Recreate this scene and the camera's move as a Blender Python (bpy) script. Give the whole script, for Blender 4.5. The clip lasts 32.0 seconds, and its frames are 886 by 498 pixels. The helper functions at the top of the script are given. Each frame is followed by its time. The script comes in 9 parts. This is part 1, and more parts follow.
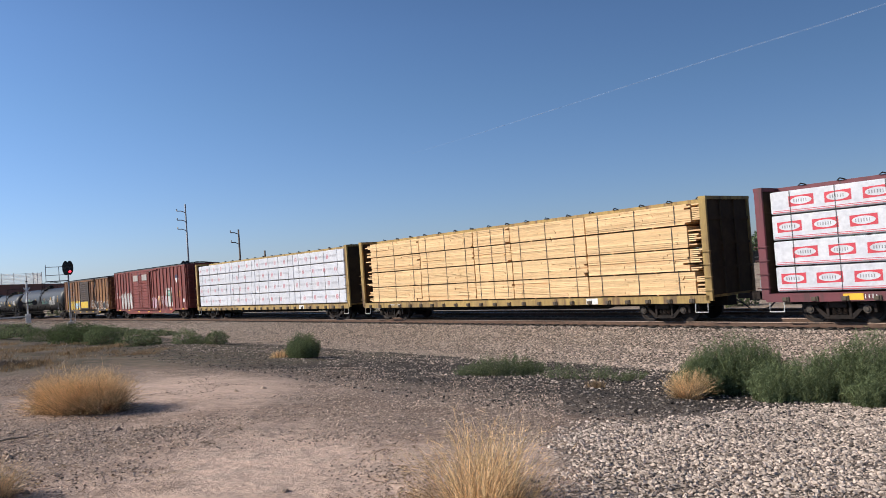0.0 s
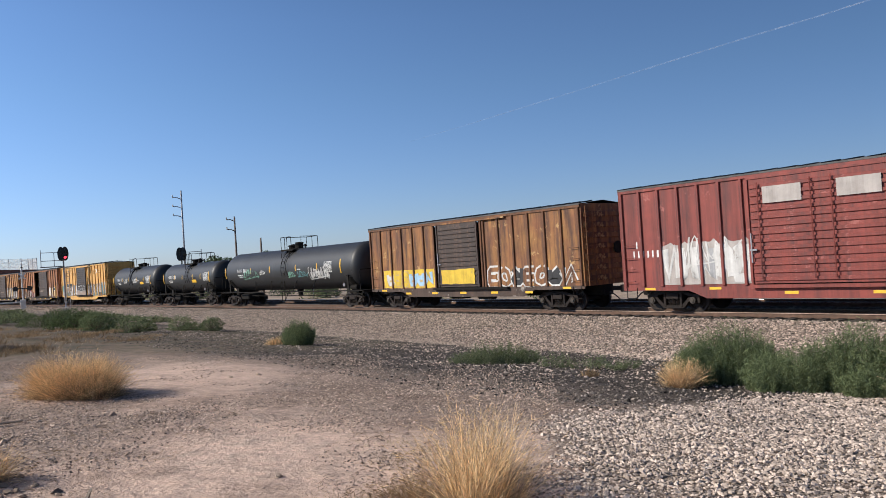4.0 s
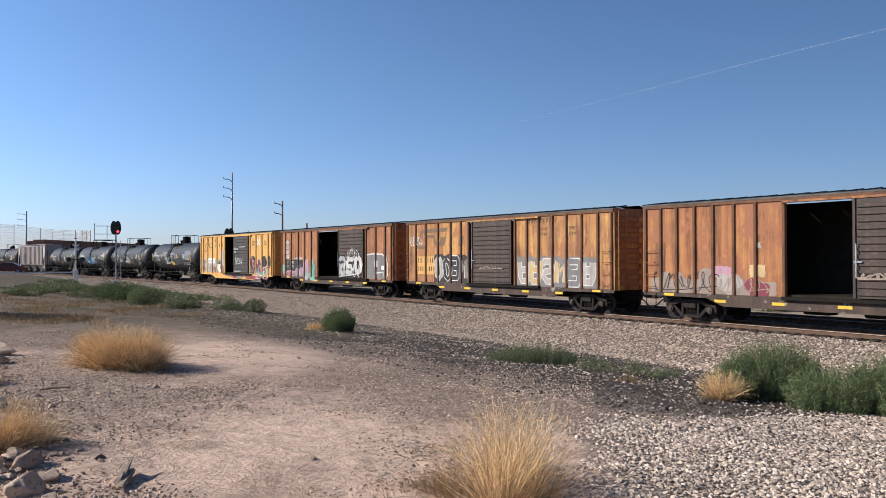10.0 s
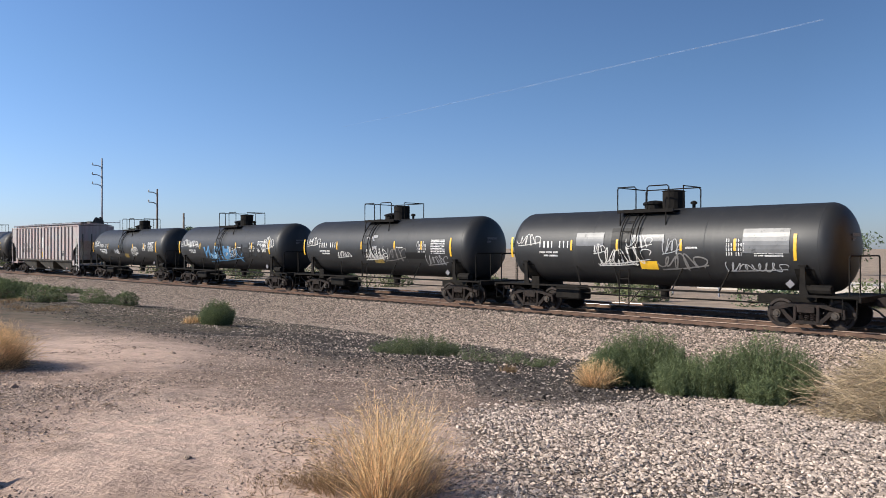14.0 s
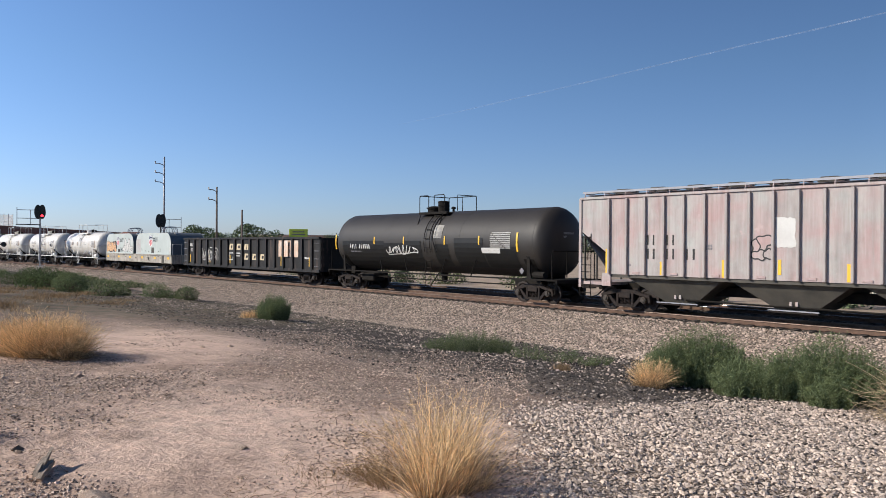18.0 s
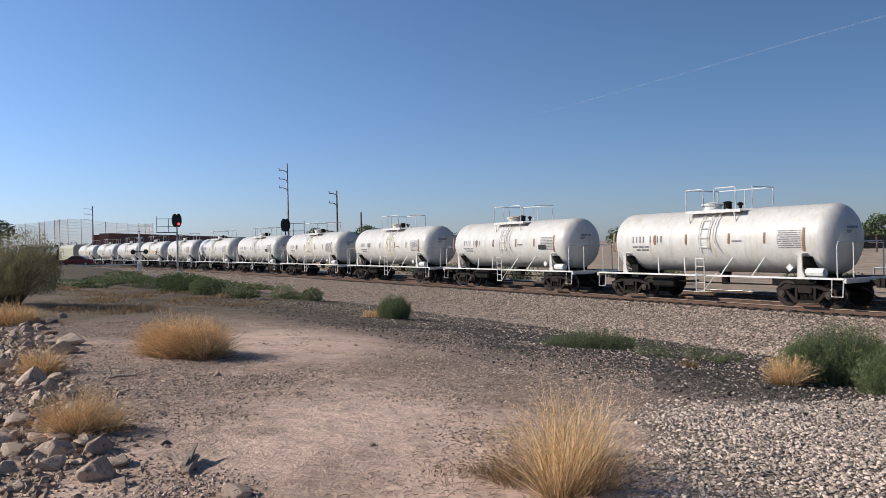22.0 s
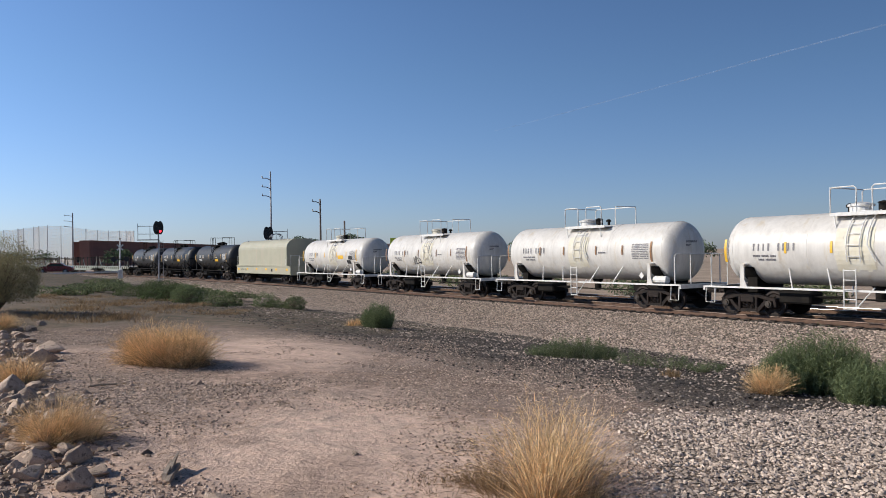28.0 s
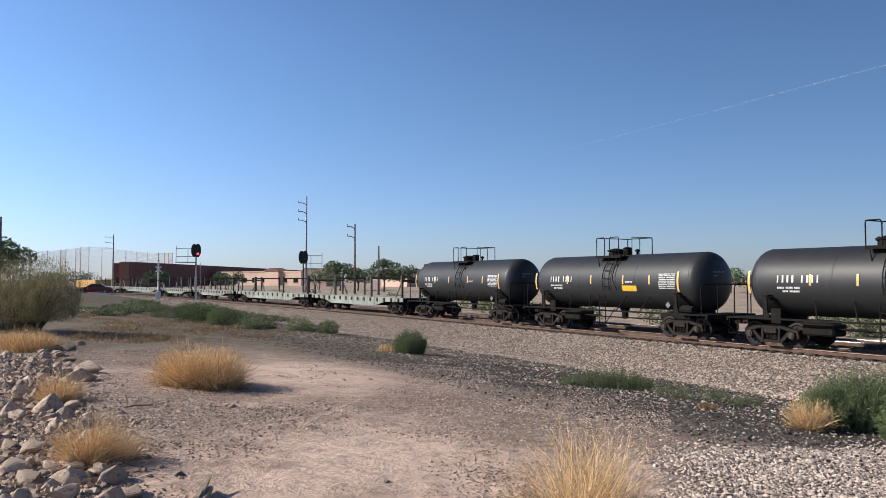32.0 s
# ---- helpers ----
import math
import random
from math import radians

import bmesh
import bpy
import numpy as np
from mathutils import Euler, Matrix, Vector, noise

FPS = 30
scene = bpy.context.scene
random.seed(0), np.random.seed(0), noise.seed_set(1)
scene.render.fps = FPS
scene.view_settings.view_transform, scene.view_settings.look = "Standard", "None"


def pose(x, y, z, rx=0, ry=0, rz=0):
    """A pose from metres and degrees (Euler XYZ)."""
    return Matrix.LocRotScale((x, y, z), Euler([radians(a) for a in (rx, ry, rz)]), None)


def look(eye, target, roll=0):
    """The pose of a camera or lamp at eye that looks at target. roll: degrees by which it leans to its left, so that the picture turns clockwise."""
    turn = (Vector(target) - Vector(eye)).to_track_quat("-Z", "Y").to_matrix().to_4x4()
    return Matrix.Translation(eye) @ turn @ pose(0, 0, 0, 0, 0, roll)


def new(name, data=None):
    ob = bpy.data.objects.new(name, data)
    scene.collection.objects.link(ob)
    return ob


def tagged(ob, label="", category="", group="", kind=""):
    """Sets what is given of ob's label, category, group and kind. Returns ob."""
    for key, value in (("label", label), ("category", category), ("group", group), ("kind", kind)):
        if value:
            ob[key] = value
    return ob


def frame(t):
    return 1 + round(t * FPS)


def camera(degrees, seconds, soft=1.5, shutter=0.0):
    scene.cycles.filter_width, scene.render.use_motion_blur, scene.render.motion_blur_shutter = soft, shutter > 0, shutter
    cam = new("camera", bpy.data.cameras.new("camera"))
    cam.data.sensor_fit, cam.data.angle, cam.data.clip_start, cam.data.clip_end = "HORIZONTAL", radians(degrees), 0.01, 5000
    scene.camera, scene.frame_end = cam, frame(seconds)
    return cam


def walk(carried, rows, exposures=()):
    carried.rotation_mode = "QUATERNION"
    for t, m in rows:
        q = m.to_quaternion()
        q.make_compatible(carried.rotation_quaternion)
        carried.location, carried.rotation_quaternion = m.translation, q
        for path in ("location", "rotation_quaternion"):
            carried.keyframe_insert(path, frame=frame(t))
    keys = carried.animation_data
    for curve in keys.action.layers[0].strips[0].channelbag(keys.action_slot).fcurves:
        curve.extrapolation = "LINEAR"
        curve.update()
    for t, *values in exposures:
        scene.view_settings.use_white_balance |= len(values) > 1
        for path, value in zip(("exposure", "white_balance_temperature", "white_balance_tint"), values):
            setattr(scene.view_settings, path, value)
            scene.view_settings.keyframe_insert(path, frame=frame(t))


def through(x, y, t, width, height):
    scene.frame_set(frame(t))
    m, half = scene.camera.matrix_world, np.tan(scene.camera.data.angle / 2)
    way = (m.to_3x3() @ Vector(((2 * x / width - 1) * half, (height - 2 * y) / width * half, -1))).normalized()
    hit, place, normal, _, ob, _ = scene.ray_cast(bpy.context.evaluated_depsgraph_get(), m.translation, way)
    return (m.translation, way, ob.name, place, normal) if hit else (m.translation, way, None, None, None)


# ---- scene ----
cam = camera(59.5, 32.0, soft=0.7, shutter=0.04)

PATH = [
    (0.0, pose(0.007, 0.000, 2.511, 91.68, 4.07, 0.28)),
    (0.5, pose(-0.002, -0.011, 2.512, 91.63, 3.92, 0.33)),
    (1.0, pose(-0.000, -0.018, 2.507, 91.54, 3.67, 0.09)),
    (1.5, pose(0.007, -0.020, 2.508, 91.37, 3.39, -0.52)),
    (2.0, pose(0.011, -0.001, 2.512, 91.15, 3.22, -0.75)),
    (2.5, pose(0.011, -0.011, 2.506, 91.09, 3.14, -0.64)),
    (3.0, pose(0.018, -0.004, 2.510, 90.92, 3.41, -0.55)),
    (3.5, pose(0.019, -0.005, 2.504, 90.73, 3.73, -0.07)),
    (5.5, pose(0.017, -0.001, 2.499, 91.56, 2.88, 0.65)),
    (6.0, pose(0.011, -0.010, 2.497, 91.70, 2.04, 1.75)),
    (6.5, pose(0.007, -0.007, 2.494, 91.73, 2.02, 2.72)),
    (7.0, pose(0.000, -0.011, 2.491, 91.69, 1.71, 3.86)),
    (7.5, pose(-0.008, -0.016, 2.491, 91.64, 1.08, 5.18)),
    (8.0, pose(-0.014, -0.031, 2.497, 91.57, 0.62, 6.61)),
    (8.5, pose(-0.026, -0.020, 2.489, 91.37, 0.38, 7.57)),
    (9.0, pose(-0.018, -0.015, 2.489, 91.08, 0.28, 7.30)),
    (9.5, pose(-0.002, -0.021, 2.488, 90.82, 0.10, 5.57)),
    (10.0, pose(0.002, -0.019, 2.497, 90.55, 0.21, 3.14)),
    (10.5, pose(0.002, -0.007, 2.495, 90.43, 0.69, 1.48)),
    (11.0, pose(0.006, -0.004, 2.496, 90.43, 0.77, 0.62)),
    (11.5, pose(0.020, -0.012, 2.493, 90.26, 0.94, -1.38)),
    (12.0, pose(0.022, -0.007, 2.495, 89.83, 0.71, -5.06)),
    (12.5, pose(0.026, -0.005, 2.504, 89.91, 0.34, -6.43)),
    (13.0, pose(0.024, -0.014, 2.506, 90.31, 0.28, -5.92)),
    (13.5, pose(0.033, -0.023, 2.503, 90.19, 0.25, -5.72)),
    (14.0, pose(0.016, -0.000, 2.501, 89.94, -0.08, -5.39)),
    (14.5, pose(0.013, -0.004, 2.503, 89.92, -0.18, -4.59)),
    (15.0, pose(0.014, 0.003, 2.497, 90.22, -0.31, -3.86)),
    (15.5, pose(0.014, -0.005, 2.500, 90.77, -0.43, -2.76)),
    (17.5, pose(0.027, 0.022, 2.482, 90.08, -0.51, -1.82)),
    (18.0, pose(0.022, 0.021, 2.478, 89.76, -0.38, -1.43)),
    (18.5, pose(0.016, 0.025, 2.476, 89.61, -0.39, -1.15)),
    (19.0, pose(0.014, 0.014, 2.478, 89.97, -0.58, 0.79)),
    (19.5, pose(-0.008, 0.023, 2.483, 90.26, -0.75, 4.41)),
    (20.0, pose(-0.001, 0.010, 2.490, 90.40, -0.70, 6.16)),
    (20.5, pose(-0.003, 0.006, 2.485, 90.31, -0.77, 6.41)),
    (21.0, pose(-0.009, 0.015, 2.482, 89.95, 0.00, 6.73)),
    (21.5, pose(-0.002, 0.015, 2.486, 89.71, 0.94, 7.06)),
    (22.0, pose(-0.005, 0.015, 2.489, 89.62, 1.22, 7.11)),
    (22.5, pose(-0.009, 0.009, 2.492, 89.50, 1.30, 7.33)),
    (23.0, pose(-0.013, 0.011, 2.487, 89.39, 1.07, 7.54)),
    (23.5, pose(-0.014, 0.011, 2.483, 89.27, 0.78, 7.42)),
    (24.0, pose(-0.013, 0.016, 2.485, 89.39, 0.95, 7.24)),
    (24.5, pose(-0.010, 0.020, 2.486, 89.70, 1.12, 7.28)),
    (26.5, pose(-0.011, 0.021, 2.483, 89.88, 1.09, 6.30)),
    (27.0, pose(-0.013, 0.028, 2.484, 90.14, 0.93, 5.85)),
    (27.5, pose(-0.011, 0.025, 2.483, 90.11, 0.89, 5.85)),
    (28.0, pose(-0.017, 0.012, 2.486, 90.27, 0.91, 5.88)),
    (28.5, pose(-0.013, 0.008, 2.488, 90.47, 1.14, 6.16)),
    (29.0, pose(-0.014, -0.003, 2.487, 90.93, 0.95, 6.77)),
    (29.5, pose(-0.022, -0.003, 2.497, 91.71, 0.68, 7.94)),
    (30.0, pose(-0.026, -0.008, 2.498, 92.21, 0.46, 9.13)),
    (30.5, pose(-0.026, -0.010, 2.504, 92.35, -0.02, 9.59)),
    (31.0, pose(-0.022, -0.006, 2.499, 92.36, -0.12, 9.21)),
    (31.5, pose(-0.024, 0.003, 2.497, 92.26, -0.25, 8.64)),
    (32.0, pose(-0.023, 0.007, 2.497, 92.22, 0.05, 8.34)),
]
EXPOSURES = [(0.0, 0.0), (1.5, -0.02), (3.0, 0.05), (5.5, 0.14), (9.0, 0.19), (13.0, 0.2), (15.0, 0.28), (17.5, 0.13), (19.0, 0.14), (20.0, 0.1), (21.0, 0.0), (22.0, -0.05), (23.0, -0.08), (27.0, -0.11), (29.0, -0.06), (30.0, -0.02), (31.0, 0.08), (32.0, 0.2)]
walk(cam, PATH, EXPOSURES)

# ---- sky and sun ----
SUN_AZ = 98.0      # degrees to the left of +y
SUN_EL = 31.0
world = bpy.data.worlds.new("world")
scene.world = world
world.use_nodes = True
wt = world.node_tree
sky = wt.nodes.new("ShaderNodeTexSky")
sky.sky_type = "NISHITA"
sky.sun_disc = False
sky.sun_elevation = radians(SUN_EL)
sky.sun_rotation = radians(-SUN_AZ)
sky.altitude = 350
sky.air_density = 1.0
sky.dust_density = 0.5
sky.ozone_density = 3.0
tint = wt.nodes.new("ShaderNodeMix")
tint.data_type, tint.blend_type = "RGBA", "MULTIPLY"
tint.inputs["Factor"].default_value = 1.0
tint.inputs["B"].default_value = (0.84, 0.96, 1.2, 1)
wt.links.new(sky.outputs[0], tint.inputs["A"])
# haze: a little more light on the sun's side of the sky, a bluer foot
wco = wt.nodes.new("ShaderNodeTexCoord").outputs["Generated"]
toward = wt.nodes.new("ShaderNodeVectorMath")
toward.operation = "DOT_PRODUCT"
toward.inputs[1].default_value = (-math.sin(radians(SUN_AZ)), math.cos(radians(SUN_AZ)), 0.0)
wt.links.new(wco, toward.inputs[0])
glare = wt.nodes.new("ShaderNodeMapRange")
glare.inputs["From Min"].default_value, glare.inputs["From Max"].default_value = -0.6, 0.6
glare.inputs["To Min"].default_value, glare.inputs["To Max"].default_value = 0.65, 1.37
wt.links.new(toward.outputs["Value"], glare.inputs["Value"])
wsep = wt.nodes.new("ShaderNodeSeparateXYZ")
wt.links.new(wco, wsep.inputs[0])
foot = wt.nodes.new("ShaderNodeMapRange")
foot.inputs["From Min"].default_value, foot.inputs["From Max"].default_value = 0.0, 0.22
wt.links.new(wsep.outputs[2], foot.inputs["Value"])
cool = wt.nodes.new("ShaderNodeMix")
cool.data_type = "RGBA"
cool.inputs["A"].default_value, cool.inputs["B"].default_value = (0.85, 0.96, 1.38, 1), (0.87, 1.03, 1.26, 1)
wt.links.new(foot.outputs[0], cool.inputs["Factor"])
wt.links.new(cool.outputs["Result"], tint.inputs["B"])
deep = wt.nodes.new("ShaderNodeMapRange")      # the clear air overhead is a deeper blue
deep.inputs["From Min"].default_value, deep.inputs["From Max"].default_value = 0.3, 0.85
deep.inputs["To Min"].default_value, deep.inputs["To Max"].default_value = 1.0, 0.55
wt.links.new(wsep.outputs[2], deep.inputs["Value"])
both = wt.nodes.new("ShaderNodeMath")
both.operation = "MULTIPLY"
wt.links.new(glare.outputs[0], both.inputs[0])
wt.links.new(deep.outputs[0], both.inputs[1])
lit = wt.nodes.new("ShaderNodeVectorMath")
lit.operation = "SCALE"
wt.links.new(tint.outputs["Result"], lit.inputs[0])
wt.links.new(both.outputs[0], lit.inputs["Scale"])
wt.links.new(lit.outputs[0], wt.nodes["Background"].inputs[0])
wt.nodes["Background"].inputs[1].default_value = 0.094
sun = new("sun", bpy.data.lights.new("sun", "SUN"))
sun.data.energy = 5.0
sun.data.angle = radians(0.55)
sun.data.color = (1.0, 0.93, 0.82)
a = radians(SUN_AZ)
sun.matrix_world = look((-math.sin(a) * 100, math.cos(a) * 100, 100 * math.tan(radians(SUN_EL))), (0, 0, 0))

# ---- the line of the track: z = 0 is the top of its rails ----
TRACK_AZ = radians(38.94)
UX, UY = -math.sin(TRACK_AZ), math.cos(TRACK_AZ)      # towards the rear of the train
NX, NY = math.cos(TRACK_AZ), math.sin(TRACK_AZ)       # away from the camera
LAT0, KAPPA, S_CURVE = 26.06, -4.473e-4, 40.0
S_LAST = 330.0


def bend(s):
    e = min(max(0.0, s - S_CURVE), S_LAST)
    tail = max(0.0, s - S_CURVE - S_LAST)
    return KAPPA * e * e + 2 * KAPPA * S_LAST * tail


def slope(s):
    return 2 * KAPPA * min(max(0.0, s - S_CURVE), S_LAST)


def on_track(s, off=0.0, z=0.0):
    """A place s metres along the track and off metres beyond its middle."""
    k = slope(s)
    r = math.sqrt(1 + k * k)
    la = LAT0 + bend(s) + off / r
    s2 = s - off * k / r
    return Vector((UX * s2 + NX * la, UY * s2 + NY * la, z))


def heading(s):
    """Degrees about z that turn local +x to the way the train runs."""
    k = slope(s)
    return math.degrees(math.atan2(-(UY + NY * k), -(UX + NX * k)))


def sd(x, y):
    s = x * UX + y * UY
    return s, LAT0 + bend(s) - (x * NX + y * NY)


PROFILE = [(-400, 0.3), (-60, 0.1), (-12, -0.35), (-8, -0.3), (-6.3, -0.2), (1.9, -0.2), (2.4, -0.28), (5, -0.5), (8, -0.5), (14, 0.1), (20, 0.6), (25, 0.87), (80, 0.9), (400, 0.9)]


def height(x, y, rough=True):
    s, d = sd(x, y)
    for (d0, z0), (d1, z1) in zip(PROFILE, PROFILE[1:]):
        if d <= d1:
            z = z0 + (z1 - z0) * (d - d0) / (d1 - d0)
            break
    else:
        z = 0.9
    if s > 60 and d > 5:
        a_, b_ = min(1.0, (s - 60) / 45), min(1.0, (d - 5) / 4)
        z += 0.75 * a_ * a_ * (3 - 2 * a_) * b_ * b_ * (3 - 2 * b_)
    if rough and abs(d + 2.2) > 5:
        k = min(1.0, (abs(d + 2.2) - 5) / 3)
        z += k * (0.07 * noise.noise((x * 0.35, y * 0.35, 0)) + 0.025 * noise.noise((x * 1.3, y * 1.3, 4)))
    return z


# ---- how things are put together ----
def mesh_of(name, bm):
    me = bpy.data.meshes.new(name)
    bm.to_mesh(me)
    bm.free()
    return me


def part(name, bm, material, parent, label="", smooth=False):
    """One mesh object under a thing or under a part."""
    me = bm if isinstance(bm, bpy.types.Mesh) else mesh_of(name, bm)
    if material and not me.materials:
        me.materials.append(material)
    if smooth:
        for f in me.polygons:
            f.use_smooth = True
    ob = new(name, me)
    ob.parent = parent
    if label:
        ob["label"] = label
    return ob


def thing(name, label, category, m=None, group="", kind=""):
    ob = new(name)
    ob.empty_display_size = 0.3
    if m is not None:
        ob.matrix_basis = m
    return tagged(ob, label, category, group, kind)


def box(bm, x0, x1, y0, y1, z0, z1, bevel=0.0, m=None):
    v = [bm.verts.new(c) for c in ((x0, y0, z0), (x1, y0, z0), (x1, y1, z0), (x0, y1, z0), (x0, y0, z1), (x1, y0, z1), (x1, y1, z1), (x0, y1, z1))]
    fs = [bm.faces.new([v[i] for i in q]) for q in ((3, 2, 1, 0), (4, 5, 6, 7), (0, 1, 5, 4), (1, 2, 6, 5), (2, 3, 7, 6), (3, 0, 4, 7))]
    if bevel:
        es = {e for f in fs for e in f.edges}
        out = bmesh.ops.bevel(bm, geom=list(es), offset=bevel, segments=1, affect="EDGES", profile=0.7)
        v = list({w for f in out["faces"] for w in f.verts})
    if m is not None:
        bmesh.ops.transform(bm, matrix=m, verts=v)
    return bm


def boxes(*rows, bevel=0.0):
    bm = bmesh.new()
    for r in rows:
        box(bm, *r, bevel=bevel)
    return bm


def tube(bm, pts, r, n=6, caps=True):
    """A round bar along a line of points."""
    pts = [Vector(p) for p in pts]
    rings = []
    for i, p in enumerate(pts):
        ahead = (pts[min(i + 1, len(pts) - 1)] - pts[max(i - 1, 0)]).normalized()
        side = ahead.cross((0, 0, 1))
        if side.length < 0.05:
            side = ahead.cross((0, 1, 0))
        side.normalize()
        up = side.cross(ahead)
        rad = r[i] if isinstance(r, (list, tuple)) else r
        rings.append([bm.verts.new(p + rad * (math.cos(2 * math.pi * k / n) * side + math.sin(2 * math.pi * k / n) * up)) for k in range(n)])
    for a_, b_ in zip(rings, rings[1:]):
        for k in range(n):
            bm.faces.new((a_[k], a_[(k + 1) % n], b_[(k + 1) % n], b_[k]))
    if caps:
        bm.faces.new(rings[0][::-1])
        bm.faces.new(rings[-1])
    return bm


def tubes(lines, r, n=6):
    bm = bmesh.new()
    for pts in lines:
        tube(bm, pts, r, n)
    return bm


def turned(profile, n, axis="x"):
    """A solid turned from (along, radius) pairs about its axis."""
    bm = bmesh.new()
    rings = []
    for a_, r in profile:
        ring = []
        for k in range(n):
            c, s = r * math.cos(2 * math.pi * k / n), r * math.sin(2 * math.pi * k / n)
            ring.append(bm.verts.new((a_, c, s) if axis == "x" else ((c, a_, s) if axis == "y" else (c, s, a_))))
        rings.append(ring)
    for a_, b_ in zip(rings, rings[1:]):
        for k in range(n):
            q = (a_[k], a_[(k + 1) % n], b_[(k + 1) % n], b_[k])
            bm.faces.new(q if axis != "y" else q[::-1])
    bm.faces.new(rings[0][::-1] if axis != "y" else rings[0])
    bm.faces.new(rings[-1] if axis != "y" else rings[-1][::-1])
    bmesh.ops.recalc_face_normals(bm, faces=bm.faces)
    return bm


def extruded(outline, y0, y1):
    """A plate with an outline in x and z, from y0 to y1."""
    bm = bmesh.new()
    a_ = [bm.verts.new((x, y0, z)) for x, z in outline]
    b_ = [bm.verts.new((x, y1, z)) for x, z in outline]
    bm.faces.new(a_)
    bm.faces.new(b_[::-1])
    for k in range(len(a_)):
        j = (k + 1) % len(a_)
        bm.faces.new((a_[j], a_[k], b_[k], b_[j]))
    bmesh.ops.recalc_face_normals(bm, faces=bm.faces)
    return bm


def raw(name, verts, faces):
    me = bpy.data.meshes.new(name)
    me.from_pydata(verts, [], faces)
    return me


# ---- the train's way: metres run since the start ----
def run_of(t):
    return 16.218 * t + 0.009055 * t * t + 0.0000456 * t ** 3


TRAIN = []       # (car, place of its middle at the start)
WHEELSETS = []

# ---- materials ----
def mat(name, c1, c2=None, scale=2.0, rough=0.75, bump=0.15, bscale=60.0, metal=0.0, streak=None, patch=None, vary=0.0, island=0.0, stretch=(1, 1, 1), spec=0.5, grain=0.12, grime=0.0, leaf=0.0):
    """A weathered surface: two colours in large patches, a fine grain, and where given streaks that run down (colour, amount, per metre)
    and patches with sharp edges (colour, amount, per metre)."""
    m = bpy.data.materials.new(name)
    m.use_nodes = True
    nt = m.node_tree
    N, L = nt.nodes, nt.links
    bsdf = N["Principled BSDF"]
    bsdf.inputs["Specular IOR Level"].default_value = spec
    tc = N.new("ShaderNodeTexCoord")
    co = tc.outputs["Object"]

    def tex(s, detail=5.0, mul=(1, 1, 1), roughness=0.6):
        mp = N.new("ShaderNodeMapping")
        mp.inputs["Scale"].default_value = mul
        L.new(co, mp.inputs["Vector"])
        t = N.new("ShaderNodeTexNoise")
        t.inputs["Scale"].default_value = s
        t.inputs["Detail"].default_value = detail
        t.inputs["Roughness"].default_value = roughness
        L.new(mp.outputs[0], t.inputs["Vector"])
        return t.outputs["Fac"]

    def span(fac, lo, hi, to0=0.0, to1=1.0):
        r = N.new("ShaderNodeMapRange")
        r.inputs["From Min"].default_value, r.inputs["From Max"].default_value = lo, hi
        r.inputs["To Min"].default_value, r.inputs["To Max"].default_value = to0, to1
        L.new(fac, r.inputs["Value"])
        return r.outputs[0]

    def mix(fac, a_, b_, kind="MIX"):
        x = N.new("ShaderNodeMix")
        x.data_type, x.blend_type = "RGBA", kind
        for sock, v in ((x.inputs["Factor"], fac), (x.inputs["A"], a_), (x.inputs["B"], b_)):
            if hasattr(v, "links"):
                L.new(v, sock)
            elif isinstance(v, (int, float)):
                sock.default_value = v
            else:
                sock.default_value = (*v, 1)
        return x.outputs["Result"]

    c2 = c2 or tuple(0.75 * v for v in c1)
    col = mix(span(tex(scale, mul=stretch), 0.35, 0.65), c1, c2)
    fine = tex(bscale, 3.0, stretch)
    if grain:
        col = mix(grain, col, mix(span(fine, 0.3, 0.7), (0.25, 0.25, 0.25), (1.6, 1.6, 1.6)), "MULTIPLY")
    if streak:
        f = span(tex(streak[2], 6.0, (1, 1, 0.09), 0.7), 0.62 - 0.25 * streak[1], 0.72 - 0.18 * streak[1])
        col = mix(f, col, streak[0])
    if grime:
        f = span(tex(5.0, 7.0, (1, 1, 0.05), 0.75), 0.42, 0.68)
        col = mix(f, col, mix(1.0, col, (1 - grime, 1 - 1.05 * grime, 1 - 1.08 * grime), "MULTIPLY"))
        f = span(tex(0.9, 8.0, (1, 1, 0.6), 0.7), 0.5, 0.66)
        col = mix(f, col, mix(1.0, col, (1 - 0.6 * grime, 1 - 0.62 * grime, 1 - 0.62 * grime), "MULTIPLY"))
    if patch:
        f = span(tex(patch[2], 9.0, (1, 1, 1), 0.72), 0.66 - 0.3 * patch[1], 0.70 - 0.3 * patch[1])
        col = mix(f, col, patch[0])
    if vary or island:
        src = N.new("ShaderNodeObjectInfo").outputs["Random"] if vary else N.new("ShaderNodeNewGeometry").outputs["Random Per Island"]
        k = vary or island
        val = span(src, 0, 1, 1 - k, 1 + k)
        col = mix(1.0, col, val, "MULTIPLY")
    L.new(col, bsdf.inputs["Base Color"])
    bsdf.inputs["Metallic"].default_value = metal
    L.new(span(fine, 0.2, 0.8, max(0.05, rough - 0.12), min(1.0, rough + 0.12)), bsdf.inputs["Roughness"])
    if bump:
        b = N.new("ShaderNodeBump")
        b.inputs["Strength"].default_value = bump
        b.inputs["Distance"].default_value = 0.01
        L.new(fine, b.inputs["Height"])
        L.new(b.outputs[0], bsdf.inputs["Normal"])
